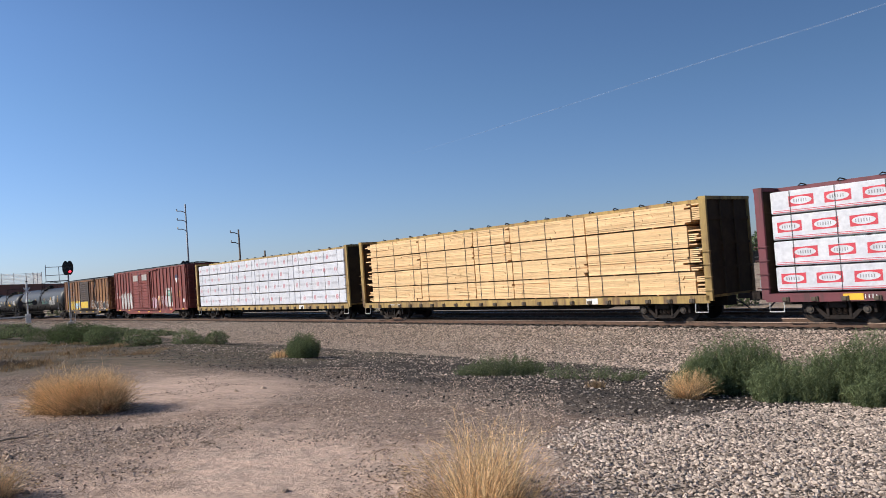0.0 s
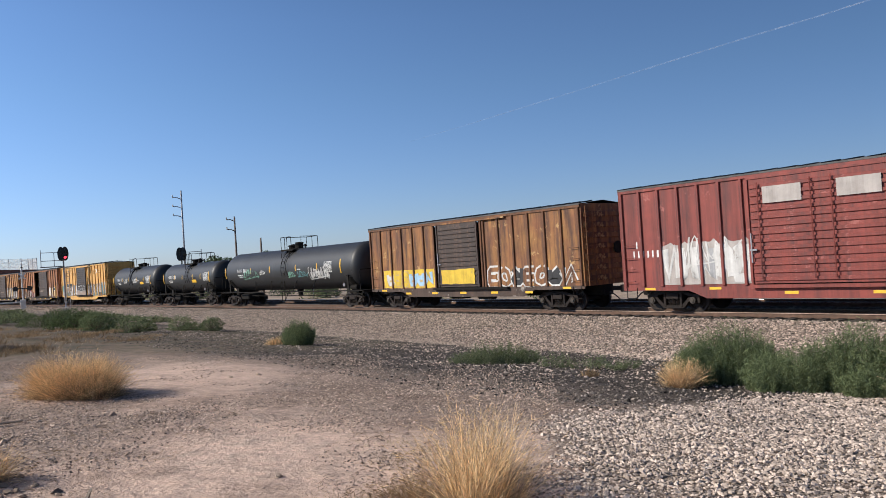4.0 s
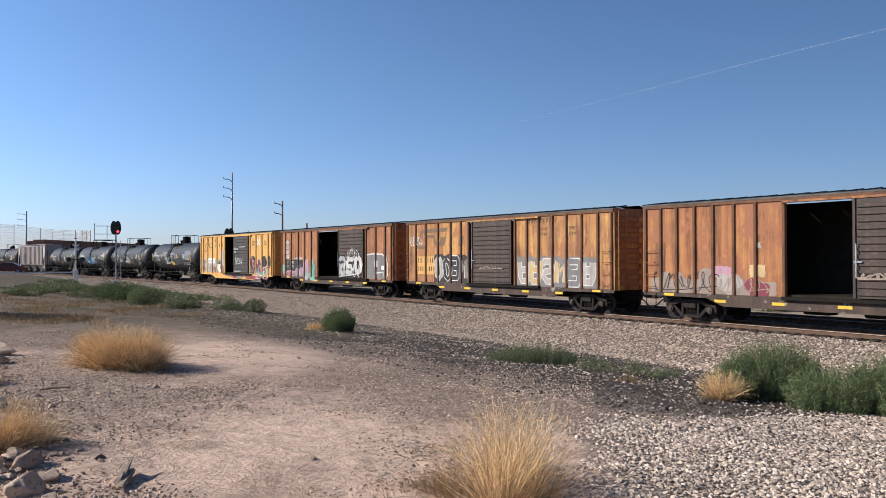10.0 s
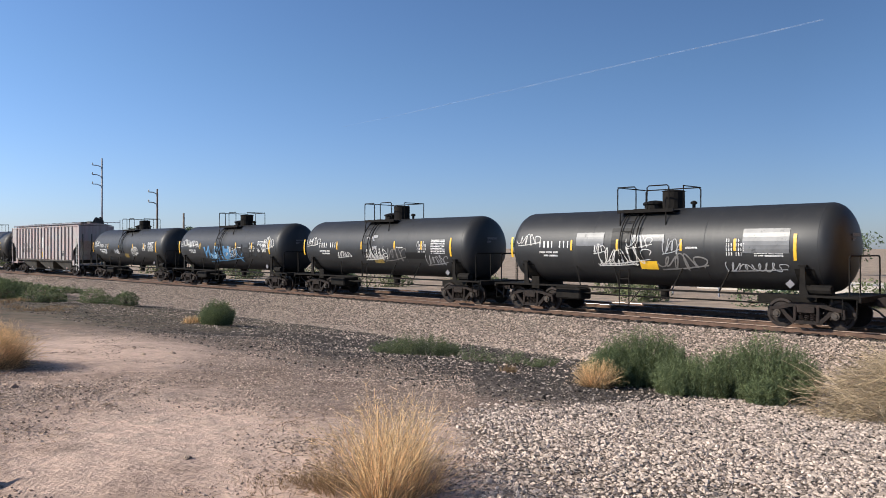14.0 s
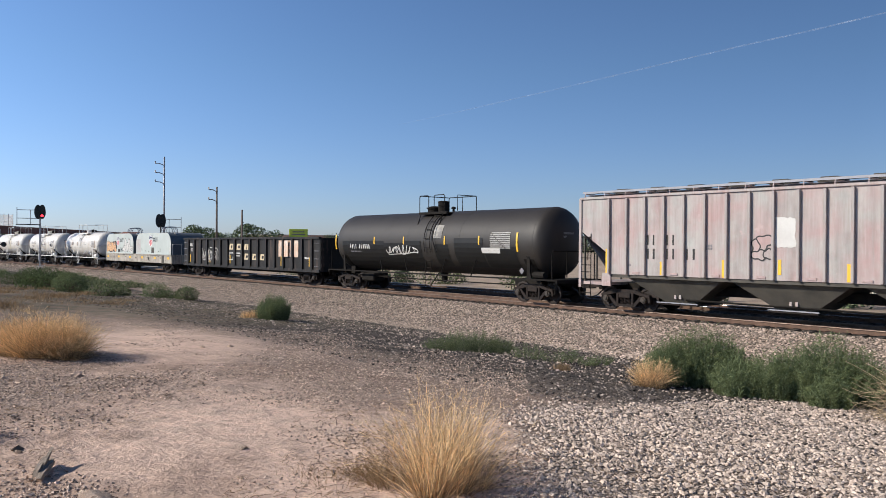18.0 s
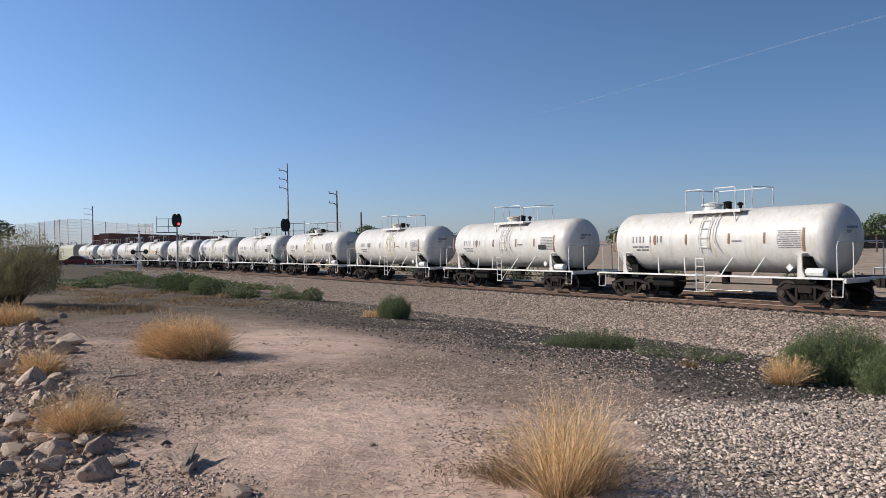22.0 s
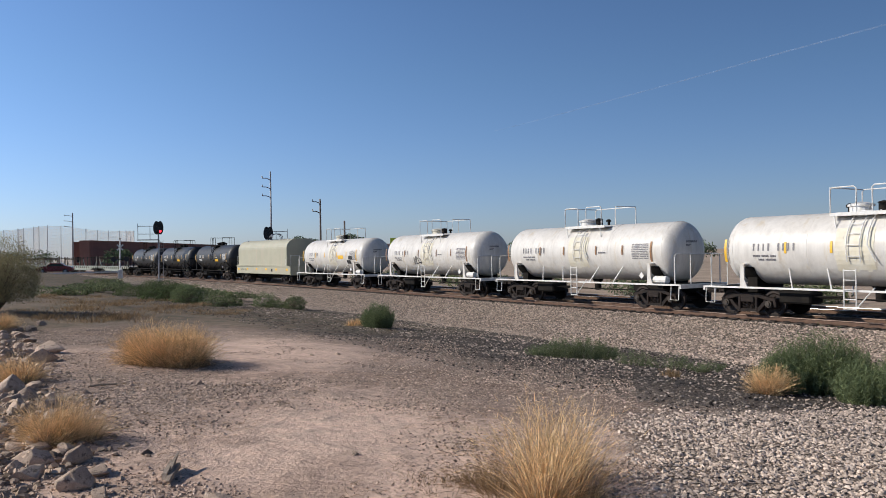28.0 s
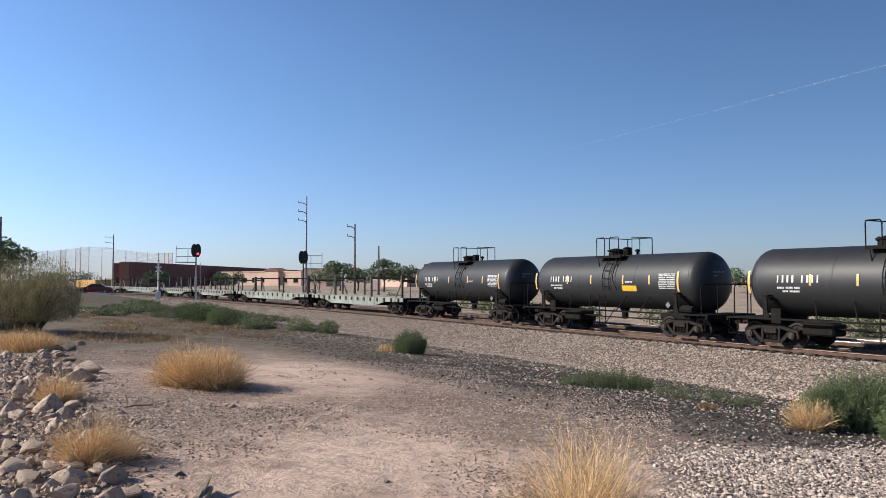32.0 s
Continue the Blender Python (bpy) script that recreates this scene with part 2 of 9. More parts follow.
    if leaf:      # thin leaves let some light through
        tl = N.new("ShaderNodeBsdfTranslucent")
        L.new(col, tl.inputs["Color"])
        ms = N.new("ShaderNodeMixShader")
        ms.inputs[0].default_value = leaf
        L.new(bsdf.outputs[0], ms.inputs[1])
        L.new(tl.outputs[0], ms.inputs[2])
        L.new(ms.outputs[0], N["Material Output"].inputs["Surface"])
    return m


RUST = (0.16, 0.065, 0.03)
M = {}
M["truck"] = mat("truck_iron", (0.013, 0.011, 0.010), (0.032, 0.022, 0.018), 6, 0.75, 0.3, spec=0.2)
M["cap"] = mat("greasy_bearing_cap", (0.035, 0.03, 0.025), (0.08, 0.058, 0.042), 9, 0.5, 0.2, metal=0.3)
M["wheel"] = mat("wheel_steel", (0.015, 0.012, 0.011), (0.036, 0.023, 0.017), 5, 0.6, 0.2, metal=0.4)
M["black"] = mat("black_underframe", (0.009, 0.008, 0.0075), (0.019, 0.016, 0.013), 4, 0.85, 0.2, spec=0.15)
# boxcar insides: the shade in there is put into this colour
M["inside"] = mat("interior_shade_tone", (0.02, 0.017, 0.014), (0.035, 0.028, 0.02), 3, 0.9, 0.1, spec=0.1)
M["rubber"] = mat("hose_rubber", (0.015, 0.015, 0.016), None, 5, 0.7, 0.1)
# cars
M["box_yellow"] = mat("boxcar_yellow_paint", (0.66, 0.365, 0.10), (0.60, 0.32, 0.085), 0.5, 0.6, 0.06, streak=((0.45, 0.21, 0.065), 0.15, 2.0), patch=((0.36, 0.2, 0.1), 0.12, 3.0), grime=0.18)
M["box_orange"] = mat("boxcar_faded_orange_paint", (0.60, 0.32, 0.095), (0.46, 0.20, 0.065), 0.8, 0.7, 0.1, streak=((0.24, 0.09, 0.04), 0.55, 3.0), patch=((0.33, 0.135, 0.055), 0.5, 0.7), grime=0.55)
M["box_brown"] = mat("boxcar_rusty_brown_paint", (0.49, 0.21, 0.072), (0.34, 0.125, 0.05), 0.8, 0.75, 0.1, streak=((0.17, 0.065, 0.035), 0.6, 2.5), patch=((0.30, 0.115, 0.055), 0.48, 0.6), grime=0.55)
# posts and eaves: rust, darkened for the shadow sides of the posts
M["post_shaded_rust"] = mat("shade_dark_rusted_post", (0.20, 0.085, 0.035), (0.11, 0.05, 0.026), 1.6, 0.8, 0.1, grime=0.4)
M["sill_rust"] = mat("rusty_worn_sill", (0.095, 0.058, 0.042), (0.055, 0.036, 0.027), 1.4, 0.8, 0.1, patch=((0.3, 0.26, 0.22), 0.22, 1.6), grime=0.4)
M["box_umber"] = mat("boxcar_weathered_ochre_paint", (0.36, 0.17, 0.05), (0.26, 0.1, 0.04), 0.9, 0.75, 0.1, streak=((0.12, 0.055, 0.03), 0.7, 3.5), patch=((0.42, 0.25, 0.1), 0.25, 1.3), grime=0.5)
M["box_red"] = mat("boxcar_oxide_red_paint", (0.27, 0.05, 0.035), (0.2, 0.04, 0.03), 0.7, 0.65, 0.06, streak=((0.13, 0.035, 0.03), 0.45, 3.0), patch=((0.33, 0.1, 0.08), 0.18, 1.5), grime=0.4)
M["door_black"] = mat("boxcar_black_door_paint", (0.03, 0.028, 0.027), (0.055, 0.045, 0.04), 1.2, 0.65, 0.1, streak=((0.09, 0.06, 0.045), 0.45, 3.0))
M["door_brown"] = mat("boxcar_dark_brown_door", (0.058, 0.037, 0.028), (0.038, 0.027, 0.023), 1.0, 0.7, 0.1, streak=((0.095, 0.058, 0.04), 0.5, 3.0))
M["roof"] = mat("galvanised_roof_with_tar", (0.10, 0.095, 0.09), (0.045, 0.042, 0.04), 1.5, 0.6, 0.2, metal=0.2)
M["beam_yellow"] = mat("centerbeam_yellow_paint", (0.46, 0.31, 0.095), (0.33, 0.215, 0.075), 1.2, 0.7, 0.1, streak=((0.16, 0.09, 0.045), 0.45, 3.0), grime=0.4)
M["beam_maroon"] = mat("centerbeam_maroon_paint", (0.16, 0.035, 0.045), (0.11, 0.03, 0.035), 1.2, 0.65, 0.1, streak=((0.07, 0.03, 0.03), 0.4, 3.0))
M["lumber"] = mat("sawn_pine", (0.78, 0.535, 0.29), (0.69, 0.45, 0.23), 1.0, 0.85, 0.4, bscale=9.0, stretch=(0.25, 1, 9), patch=((0.5, 0.3, 0.14), 0.08, 2.0), vary=0.14, grain=0.35, spec=0.2)
# bulkhead ends: rusty brown, made darker to hold the shade on them
M["end_shaded"] = mat("shaded_rusty_bulkhead", (0.075, 0.05, 0.028), (0.045, 0.03, 0.02), 1.5, 0.85, 0.1, spec=0.2)
M["gold"] = mat("pale_gold_stencil", (0.62, 0.5, 0.31), (0.52, 0.42, 0.27), 3, 0.6, 0.05)
M["print_red"] = mat("faded_red_print", (0.56, 0.2, 0.22), (0.5, 0.2, 0.22), 3, 0.6, 0.0)
M["print_grey"] = mat("faded_grey_print", (0.36, 0.34, 0.36), None, 3, 0.6, 0.0)
M["lumber_end"] = mat("sawn_pine_in_shade", (0.55, 0.33, 0.13), (0.42, 0.24, 0.1), 3.0, 0.85, 0.3, vary=0.2)
M["wrap"] = mat("white_lumber_wrap", (0.63, 0.62, 0.635), (0.55, 0.55, 0.585), 1.6, 0.5, 0.7, bscale=7.0, vary=0.05, grain=0.16)
M["ink_red"] = mat("red_print", (0.62, 0.05, 0.07), (0.5, 0.04, 0.06), 3, 0.6, 0.05)
M["ink_grey"] = mat("grey_print", (0.2, 0.19, 0.2), None, 3, 0.6, 0.05)
M["ink_black"] = mat("black_stencil", (0.025, 0.023, 0.022), None, 3, 0.7, 0.05)
M["ink_white"] = mat("white_stencil", (0.78, 0.77, 0.74), (0.6, 0.58, 0.55), 4, 0.6, 0.05)
M["tank_scuff"] = mat("scuffed_tank_metal", (0.3, 0.28, 0.24), (0.12, 0.11, 0.1), 3.0, 0.5, 0.08, patch=((0.45, 0.42, 0.36), 0.3, 5.0))
M["sign_lime"] = mat("yellow_green_sign_sheet", (0.62, 0.68, 0.07), (0.55, 0.6, 0.07), 3, 0.45, 0.04)
M["ink_bone"] = mat("worn_white_stencil", (0.42, 0.41, 0.38), (0.3, 0.29, 0.27), 6, 0.6, 0.05)
M["ink_brown"] = mat("brown_stencil", (0.10, 0.05, 0.03), None, 4, 0.7, 0.05)
M["strap"] = mat("black_strap", (0.03, 0.03, 0.032), None, 4, 0.6, 0.05)
M["refl"] = mat("yellow_reflective_tape", (0.8, 0.47, 0.03), (0.7, 0.4, 0.03), 5, 0.45, 0.05)
M["tank_black"] = mat("tank_black_paint", (0.024, 0.0238, 0.024), (0.018, 0.018, 0.019), 0.8, 0.52, 0.05, spec=0.5, streak=((0.03, 0.029, 0.028), 0.3, 2.0))
M["tank_brown"] = mat("tank_sunfaded_black_paint", (0.030, 0.025, 0.021), (0.025, 0.021, 0.018), 0.7, 0.55, 0.05, spec=0.4, streak=((0.021, 0.018, 0.016), 0.3, 2.0))
M["tank_wet"] = mat("tank_tar_stain", (0.008, 0.008, 0.008), (0.012, 0.0115, 0.011), 3, 0.5, 0.05, spec=0.3)
M["tank_white"] = mat("tank_white_paint", (0.66, 0.63, 0.585), (0.60, 0.565, 0.515), 0.8, 0.45, 0.05, streak=((0.55, 0.48, 0.38), 0.22, 2.2), grime=0.16)
# glossy tank patches: the sky's reflection is painted in as grey
M["tank_patch"] = mat("tank_sheen_grey", (0.17, 0.17, 0.17), (0.11, 0.11, 0.11), 2.0, 0.4, 0.05, patch=((0.06, 0.06, 0.06), 0.3, 3.0))
M["panel_dull"] = mat("scratched_yellow_panel", (0.3, 0.2, 0.04), (0.16, 0.12, 0.05), 4.0, 0.6, 0.05, patch=((0.07, 0.06, 0.05), 0.35, 5.0))
M["tape_brown"] = mat("faded_brown_tape", (0.30, 0.15, 0.06), (0.2, 0.11, 0.06), 4.0, 0.6, 0.05)
M["tape_pale"] = mat("pale_orange_tape", (0.75, 0.52, 0.2), (0.7, 0.4, 0.12), 4.0, 0.45, 0.05)
M["tank_stain"] = mat("tank_sulphur_stain", (0.60, 0.54, 0.40), (0.68, 0.64, 0.55), 2.5, 0.6, 0.1)
M["white_steel"] = mat("white_painted_steel", (0.74, 0.73, 0.70), (0.6, 0.57, 0.52), 6, 0.5, 0.1)
M["hop_grey"] = mat("hopper_faded_grey_paint", (0.40, 0.39, 0.365), (0.42, 0.285, 0.27), 0.7, 0.65, 0.06, streak=((0.36, 0.33, 0.31), 0.3, 2.0), patch=((0.44, 0.33, 0.31), 0.2, 0.6), grime=0.3)
M["hop_patch"] = mat("hopper_pale_touch_up_paint", (0.58, 0.565, 0.53), (0.52, 0.5, 0.47), 1.5, 0.6, 0.05)
M["hop_dark"] = mat("hopper_bay_grime", (0.05, 0.045, 0.038), (0.085, 0.075, 0.06), 1.4, 0.8, 0.1)
M["gon_black"] = mat("gondola_black_paint", (0.016, 0.0155, 0.016), (0.028, 0.026, 0.025), 1.0, 0.6, 0.1, spec=0.2, streak=((0.07, 0.05, 0.04), 0.3, 3.0))
M["gon_patch"] = mat("gondola_faded_red_panel", (0.56, 0.36, 0.25), (0.58, 0.47, 0.38), 2.0, 0.6, 0.06, patch=((0.62, 0.55, 0.48), 0.3, 2.0))
M["g_peach"] = mat("spray_pale_orange", (0.62, 0.36, 0.19), (0.56, 0.31, 0.15), 2.5, 0.6, 0.05)
M["hood_dark"] = mat("coil_hood_dark_slate_steel", (0.075, 0.09, 0.105), (0.1, 0.115, 0.125), 0.8, 0.55, 0.05)
M["hood_worn"] = mat("coil_hood_worn_pink_primer", (0.42, 0.37, 0.35), (0.4, 0.4, 0.375), 3.0, 0.6, 0.06, patch=((0.3, 0.24, 0.2), 0.2, 4.0))
M["hood_white"] = mat("coil_hood_white_paint", (0.45, 0.485, 0.455), (0.40, 0.435, 0.405), 0.8, 0.5, 0.05, streak=((0.5, 0.5, 0.44), 0.2, 2.0))
M["hood_cream"] = mat("coil_hood_cream_paint", (0.40, 0.382, 0.28), (0.36, 0.34, 0.25), 0.8, 0.55, 0.05, streak=((0.42, 0.36, 0.27), 0.3, 2.0))
M["sill_pale"] = mat("pale_grey_sill_paint", (0.44, 0.405, 0.345), (0.32, 0.285, 0.24), 1.4, 0.7, 0.1, patch=((0.2, 0.15, 0.11), 0.28, 2.0), grime=0.4)
M["flat_white"] = mat("flatcar_pale_green_paint", (0.36, 0.385, 0.33), (0.26, 0.285, 0.24), 1.2, 0.75, 0.1, streak=((0.15, 0.13, 0.1), 0.45, 3.0), grime=0.35)
M["flat_deck"] = mat("worn_deck_planks", (0.35, 0.33, 0.28), (0.25, 0.23, 0.19), 2.0, 0.9, 0.3)
M["stake"] = mat("dark_wooden_stake", (0.10, 0.075, 0.05), (0.06, 0.045, 0.035), 4, 0.85, 0.3)
M["shield_blue"] = mat("navy_emblem", (0.03, 0.035, 0.09), None, 3, 0.5, 0.05)
for key, c in (("g_white", (0.68, 0.66, 0.62)), ("g_grey", (0.42, 0.42, 0.42)), ("g_black", (0.025, 0.024, 0.026)), ("g_mint", (0.22, 0.44, 0.33)), ("g_teal", (0.13, 0.30, 0.30)), ("g_blue", (0.10, 0.28, 0.5)),
               ("g_sky", (0.35, 0.55, 0.72)), ("g_red", (0.42, 0.05, 0.06)), ("g_wine", (0.22, 0.03, 0.05)), ("g_pink", (0.55, 0.30, 0.38)), ("g_yellow", (0.75, 0.5, 0.04)), ("g_orange", (0.72, 0.36, 0.12)), ("g_purple", (0.3, 0.2, 0.42)), ("g_primer", (0.45, 0.40, 0.36)), ("g_ochre", (0.6, 0.42, 0.2)), ("g_dust", (0.33, 0.25, 0.20)), ("g_smoke", (0.20, 0.19, 0.18)), ("g_umber", (0.19, 0.115, 0.06)), ("g_cream", (0.60, 0.38, 0.12))):
    M[key] = mat("spray_" + key[2:], c, tuple(0.8 * v for v in c), 2.5, 0.65, 0.05, patch=(tuple(0.4 * v + 0.06 for v in c), 0.14, 4.0), grime=0.25)
# along the track
M["rail"] = mat("rusty_rail_web", (0.16, 0.098, 0.07), (0.10, 0.064, 0.047), 5, 0.85, 0.2, spec=0.2)
M["railhead_dull"] = mat("dull_worn_rail_head", (0.20, 0.15, 0.12), (0.14, 0.10, 0.08), 4, 0.5, 0.05, metal=0.5)
M["railhead"] = mat("polished_rail_head", (0.55, 0.53, 0.5), (0.4, 0.38, 0.35), 4, 0.25, 0.03, metal=1.0)
M["tie"] = mat("creosoted_tie", (0.05, 0.038, 0.03), (0.085, 0.067, 0.053), 3, 0.9, 0.5, stretch=(1, 6, 1), vary=0.25)
M["ballast"] = mat("pink_granite_ballast", (0.345, 0.262, 0.208), (0.475, 0.376, 0.302), 30, 0.9, 0.3, island=0.55, spec=0.2)
M["gravel_pale"] = mat("pale_crushed_rock", (0.41, 0.325, 0.265), (0.56, 0.455, 0.375), 20, 0.9, 0.3, island=0.45, spec=0.15)
# track bed stones, coloured dark to stand for the train's shade
M["gravel_shaded"] = mat("dark_crushed_rock", (0.085, 0.07, 0.058), (0.155, 0.13, 0.108), 20, 0.9, 0.3, island=0.8, spec=0.2)
M["grit"] = mat("brown_grit", (0.17, 0.125, 0.095), (0.30, 0.225, 0.175), 20, 0.9, 0.3, island=0.5, spec=0.2)
M["gravel_mixed"] = mat("mixed_dark_crushed_rock", (0.085, 0.07, 0.058), (0.27, 0.225, 0.19), 14, 0.9, 0.3, island=0.95, spec=0.2)
M["pebble"] = mat("desert_pebbles", (0.36, 0.27, 0.21), (0.52, 0.40, 0.32), 20, 0.9, 0.3, island=0.6, spec=0.2)
M["rock"] = mat("river_rock", (0.43, 0.31, 0.23), (0.53, 0.405, 0.31), 2.5, 0.9, 0.9, bscale=18, patch=((0.22, 0.155, 0.115), 0.35, 3.0), vary=0.35, grain=0.3)
M["straw_dull"] = mat("trampled_dull_straw", (0.32, 0.215, 0.12), (0.24, 0.165, 0.095), 5, 0.85, 0.0, island=0.4, spec=0.1, leaf=0.2)
M["rubble"] = mat("brown_rubble", (0.30, 0.215, 0.155), (0.44, 0.335, 0.25), 12, 0.9, 0.3, island=0.55, spec=0.2)
M["straw"] = mat("dry_grass_straw", (0.66, 0.425, 0.21), (0.77, 0.56, 0.32), 9, 0.8, 0.0, island=0.55, spec=0.15, leaf=0.1)
M["straw_pale"] = mat("bleached_brush_twigs", (0.46, 0.35, 0.23), (0.58, 0.46, 0.32), 9, 0.85, 0.0, island=0.45, spec=0.15, leaf=0.25)
M["brush"] = mat("grey_brown_brush_twigs", (0.34, 0.26, 0.165), (0.44, 0.34, 0.22), 9, 0.85, 0.0, island=0.5, spec=0.1)
M["weed"] = mat("green_weed_leaf", (0.20, 0.235, 0.115), (0.145, 0.18, 0.088), 3, 0.85, 0.0, island=0.45, spec=0.1, leaf=0.3)
M["weed_pale"] = mat("grey_green_weed_leaf", (0.19, 0.215, 0.11), (0.145, 0.17, 0.09), 3, 0.85, 0.0, island=0.45, spec=0.1, leaf=0.3)
M["scrub_leaf"] = mat("bright_scrub_leaf", (0.11, 0.14, 0.062), (0.08, 0.105, 0.048), 3, 0.85, 0.0, island=0.4, spec=0.1, leaf=0.35)
M["mesquite"] = mat("creosote_bush_leaf", (0.34, 0.295, 0.165), (0.27, 0.235, 0.13), 3, 0.9, 0.0, island=0.2, spec=0.05, leaf=0.3)
M["tree"] = mat("tree_leaf", (0.10, 0.135, 0.075), (0.13, 0.165, 0.09), 2, 0.85, 0.0, island=0.4, spec=0.12)
M["bark"] = mat("brown_bark", (0.15, 0.10, 0.07), (0.09, 0.065, 0.05), 8, 0.9, 0.5)
M["wood_pale"] = mat("pale_split_wood", (0.42, 0.33, 0.25), (0.26, 0.2, 0.15), 6, 0.9, 0.5, stretch=(1, 8, 8), grain=0.4)
M["wood_grey"] = mat("weathered_grey_wood", (0.22, 0.17, 0.125), (0.36, 0.29, 0.225), 5, 0.9, 0.5, stretch=(8, 1, 1))
M["pole"] = mat("weathered_pole", (0.12, 0.09, 0.075), (0.17, 0.13, 0.10), 3, 0.85, 0.3)
M["pole_steel"] = mat("galvanised_pole", (0.30, 0.30, 0.32), (0.24, 0.24, 0.26), 3, 0.55, 0.1, metal=0.3)
M["signal_black"] = mat("signal_black_paint", (0.02, 0.02, 0.022), (0.035, 0.033, 0.03), 4, 0.6, 0.1)
M["brick"] = mat("brown_brick_wall", (0.16, 0.075, 0.06), (0.20, 0.095, 0.075), 0.3, 0.9, 0.2, bscale=6)
M["stucco"] = mat("pink_stucco_wall", (0.58, 0.40, 0.31), (0.52, 0.36, 0.28), 0.25, 0.9, 0.2)
M["car_red"] = mat("dark_red_car_paint", (0.16, 0.018, 0.02), (0.13, 0.015, 0.017), 2, 0.25, 0.0, grain=0.0)
M["car_glass"] = mat("tinted_car_glass", (0.02, 0.022, 0.025), None, 2, 0.08, 0.0, grain=0.0)
M["concrete"] = mat("pale_concrete", (0.50, 0.46, 0.40), (0.42, 0.38, 0.33), 0.8, 0.85, 0.2)


def lamp_glow(name, col, strength):
    m = bpy.data.materials.new(name)
    m.use_nodes = True
    b = m.node_tree.nodes["Principled BSDF"]
    b.inputs["Base Color"].default_value = (*col, 1)
    b.inputs["Emission Color"].default_value = (*col, 1)
    b.inputs["Emission Strength"].default_value = strength
    return m


M["red_light"] = lamp_glow("red_signal_light", (1.0, 0.03, 0.05), 4.0)

# ---- ground ----
def ground_material():
    m = bpy.data.materials.new("desert_ground")
    m.use_nodes = True
    nt = m.node_tree
    N, L = nt.nodes, nt.links
    bsdf = N["Principled BSDF"]
    co = N.new("ShaderNodeTexCoord").outputs["Object"]

    def math_(op, a_, b_=None):
        x = N.new("ShaderNodeMath")
        x.operation = op
        for i, v in enumerate((a_, b_)):
            if v is None:
                continue
            if hasattr(v, "links"):
                L.new(v, x.inputs[i])
            else:
                x.inputs[i].default_value = v
        return x.outputs[0]

    def tex(s, detail=6.0, roughness=0.6):
        t = N.new("ShaderNodeTexNoise")
        t.inputs["Scale"].default_value, t.inputs["Detail"].default_value, t.inputs["Roughness"].default_value = s, detail, roughness
        L.new(co, t.inputs["Vector"])
        return t.outputs["Fac"]

    def span(v, lo, hi):
        r = N.new("ShaderNodeMapRange")
        r.interpolation_type = "SMOOTHSTEP"
        r.inputs["From Min"].default_value, r.inputs["From Max"].default_value = lo, hi
        L.new(v, r.inputs["Value"])
        return r.outputs[0]

    def mix(f, a_, b_, kind="MIX"):
        x = N.new("ShaderNodeMix")
        x.data_type, x.blend_type = "RGBA", kind
        for sock, v in ((x.inputs["Factor"], f), (x.inputs["A"], a_), (x.inputs["B"], b_)):
            if hasattr(v, "links"):
                L.new(v, sock)
            elif isinstance(v, (int, float)):
                sock.default_value = v
            else:
                sock.default_value = (*v, 1)
        return x.outputs["Result"]

    sep = N.new("ShaderNodeSeparateXYZ")
    L.new(co, sep.inputs[0])
    x, y = sep.outputs[0], sep.outputs[1]
    s = math_("ADD", math_("MULTIPLY", x, UX), math_("MULTIPLY", y, UY))
    e = math_("MAXIMUM", math_("SUBTRACT", s, S_CURVE), 0.0)
    d = math_("SUBTRACT", math_("ADD", LAT0, math_("MULTIPLY", math_("MULTIPLY", e, e), KAPPA)), math_("ADD", math_("MULTIPLY", x, NX), math_("MULTIPLY", y, NY)))
    wob = math_("SUBTRACT", tex(0.35, 4), 0.5)
    dw = math_("ADD", d, math_("MULTIPLY", wob, 5.0))
    fine = tex(26.0, 4, 0.65)
    grit = tex(7.0, 8, 0.7)
    big = tex(0.5, 5)

    def pebbled(scale):
        """Stones that touch: a grey of its own for each, and the depth of the joints."""
        v = N.new("ShaderNodeTexVoronoi")
        v.inputs["Scale"].default_value = scale
        L.new(co, v.inputs["Vector"])
        hue = N.new("ShaderNodeSeparateColor")
        L.new(v.outputs["Color"], hue.inputs[0])
        return hue.outputs[0], v.outputs["Distance"]
    st_a, st_d = pebbled(17.0)
    fi_a, fi_d = pebbled(38.0)

    def stones(lo, hi, tone, dist, gap):
        c = mix(tone, lo, hi)
        return mix(math_("MULTIPLY", span(dist, 0.38, 0.72), gap), c, tuple(0.3 * q for q in lo))
    mid = tex(2.2, 6)
    dirt = mix(span(big, 0.38, 0.62), (0.70, 0.50, 0.388), (0.60, 0.43, 0.335))
    dirt = mix(span(mid, 0.5, 0.68), dirt, (0.55, 0.405, 0.315))
    gr_a, gr_d = pebbled(62.0)
    wave = math_("ADD", math_("SINE", math_("ADD", math_("ADD", math_("MULTIPLY", x, 0.75), math_("MULTIPLY", y, 0.35)), 0.27)), math_("SINE", math_("ADD", math_("SUBTRACT", math_("MULTIPLY", x, 0.3), math_("MULTIPLY", y, 0.62)), 5.83)))
    wave = math_("ADD", wave, math_("MULTIPLY", math_("SUBTRACT", tex(0.9, 6), 0.5), 4.5))
    loose = span(wave, 1.5, -0.9)
    stony_dirt = mix(0.5, stones((0.18, 0.133, 0.105), (0.68, 0.51, 0.41), fi_a, fi_d, 0.85), stones((0.24, 0.178, 0.14), (0.72, 0.55, 0.44), gr_a, gr_d, 0.8))
    dirt = mix(math_("MULTIPLY", loose, 0.75), dirt, stony_dirt)
    rub = span(tex(0.55, 7, 0.62), 0.5, 0.62)
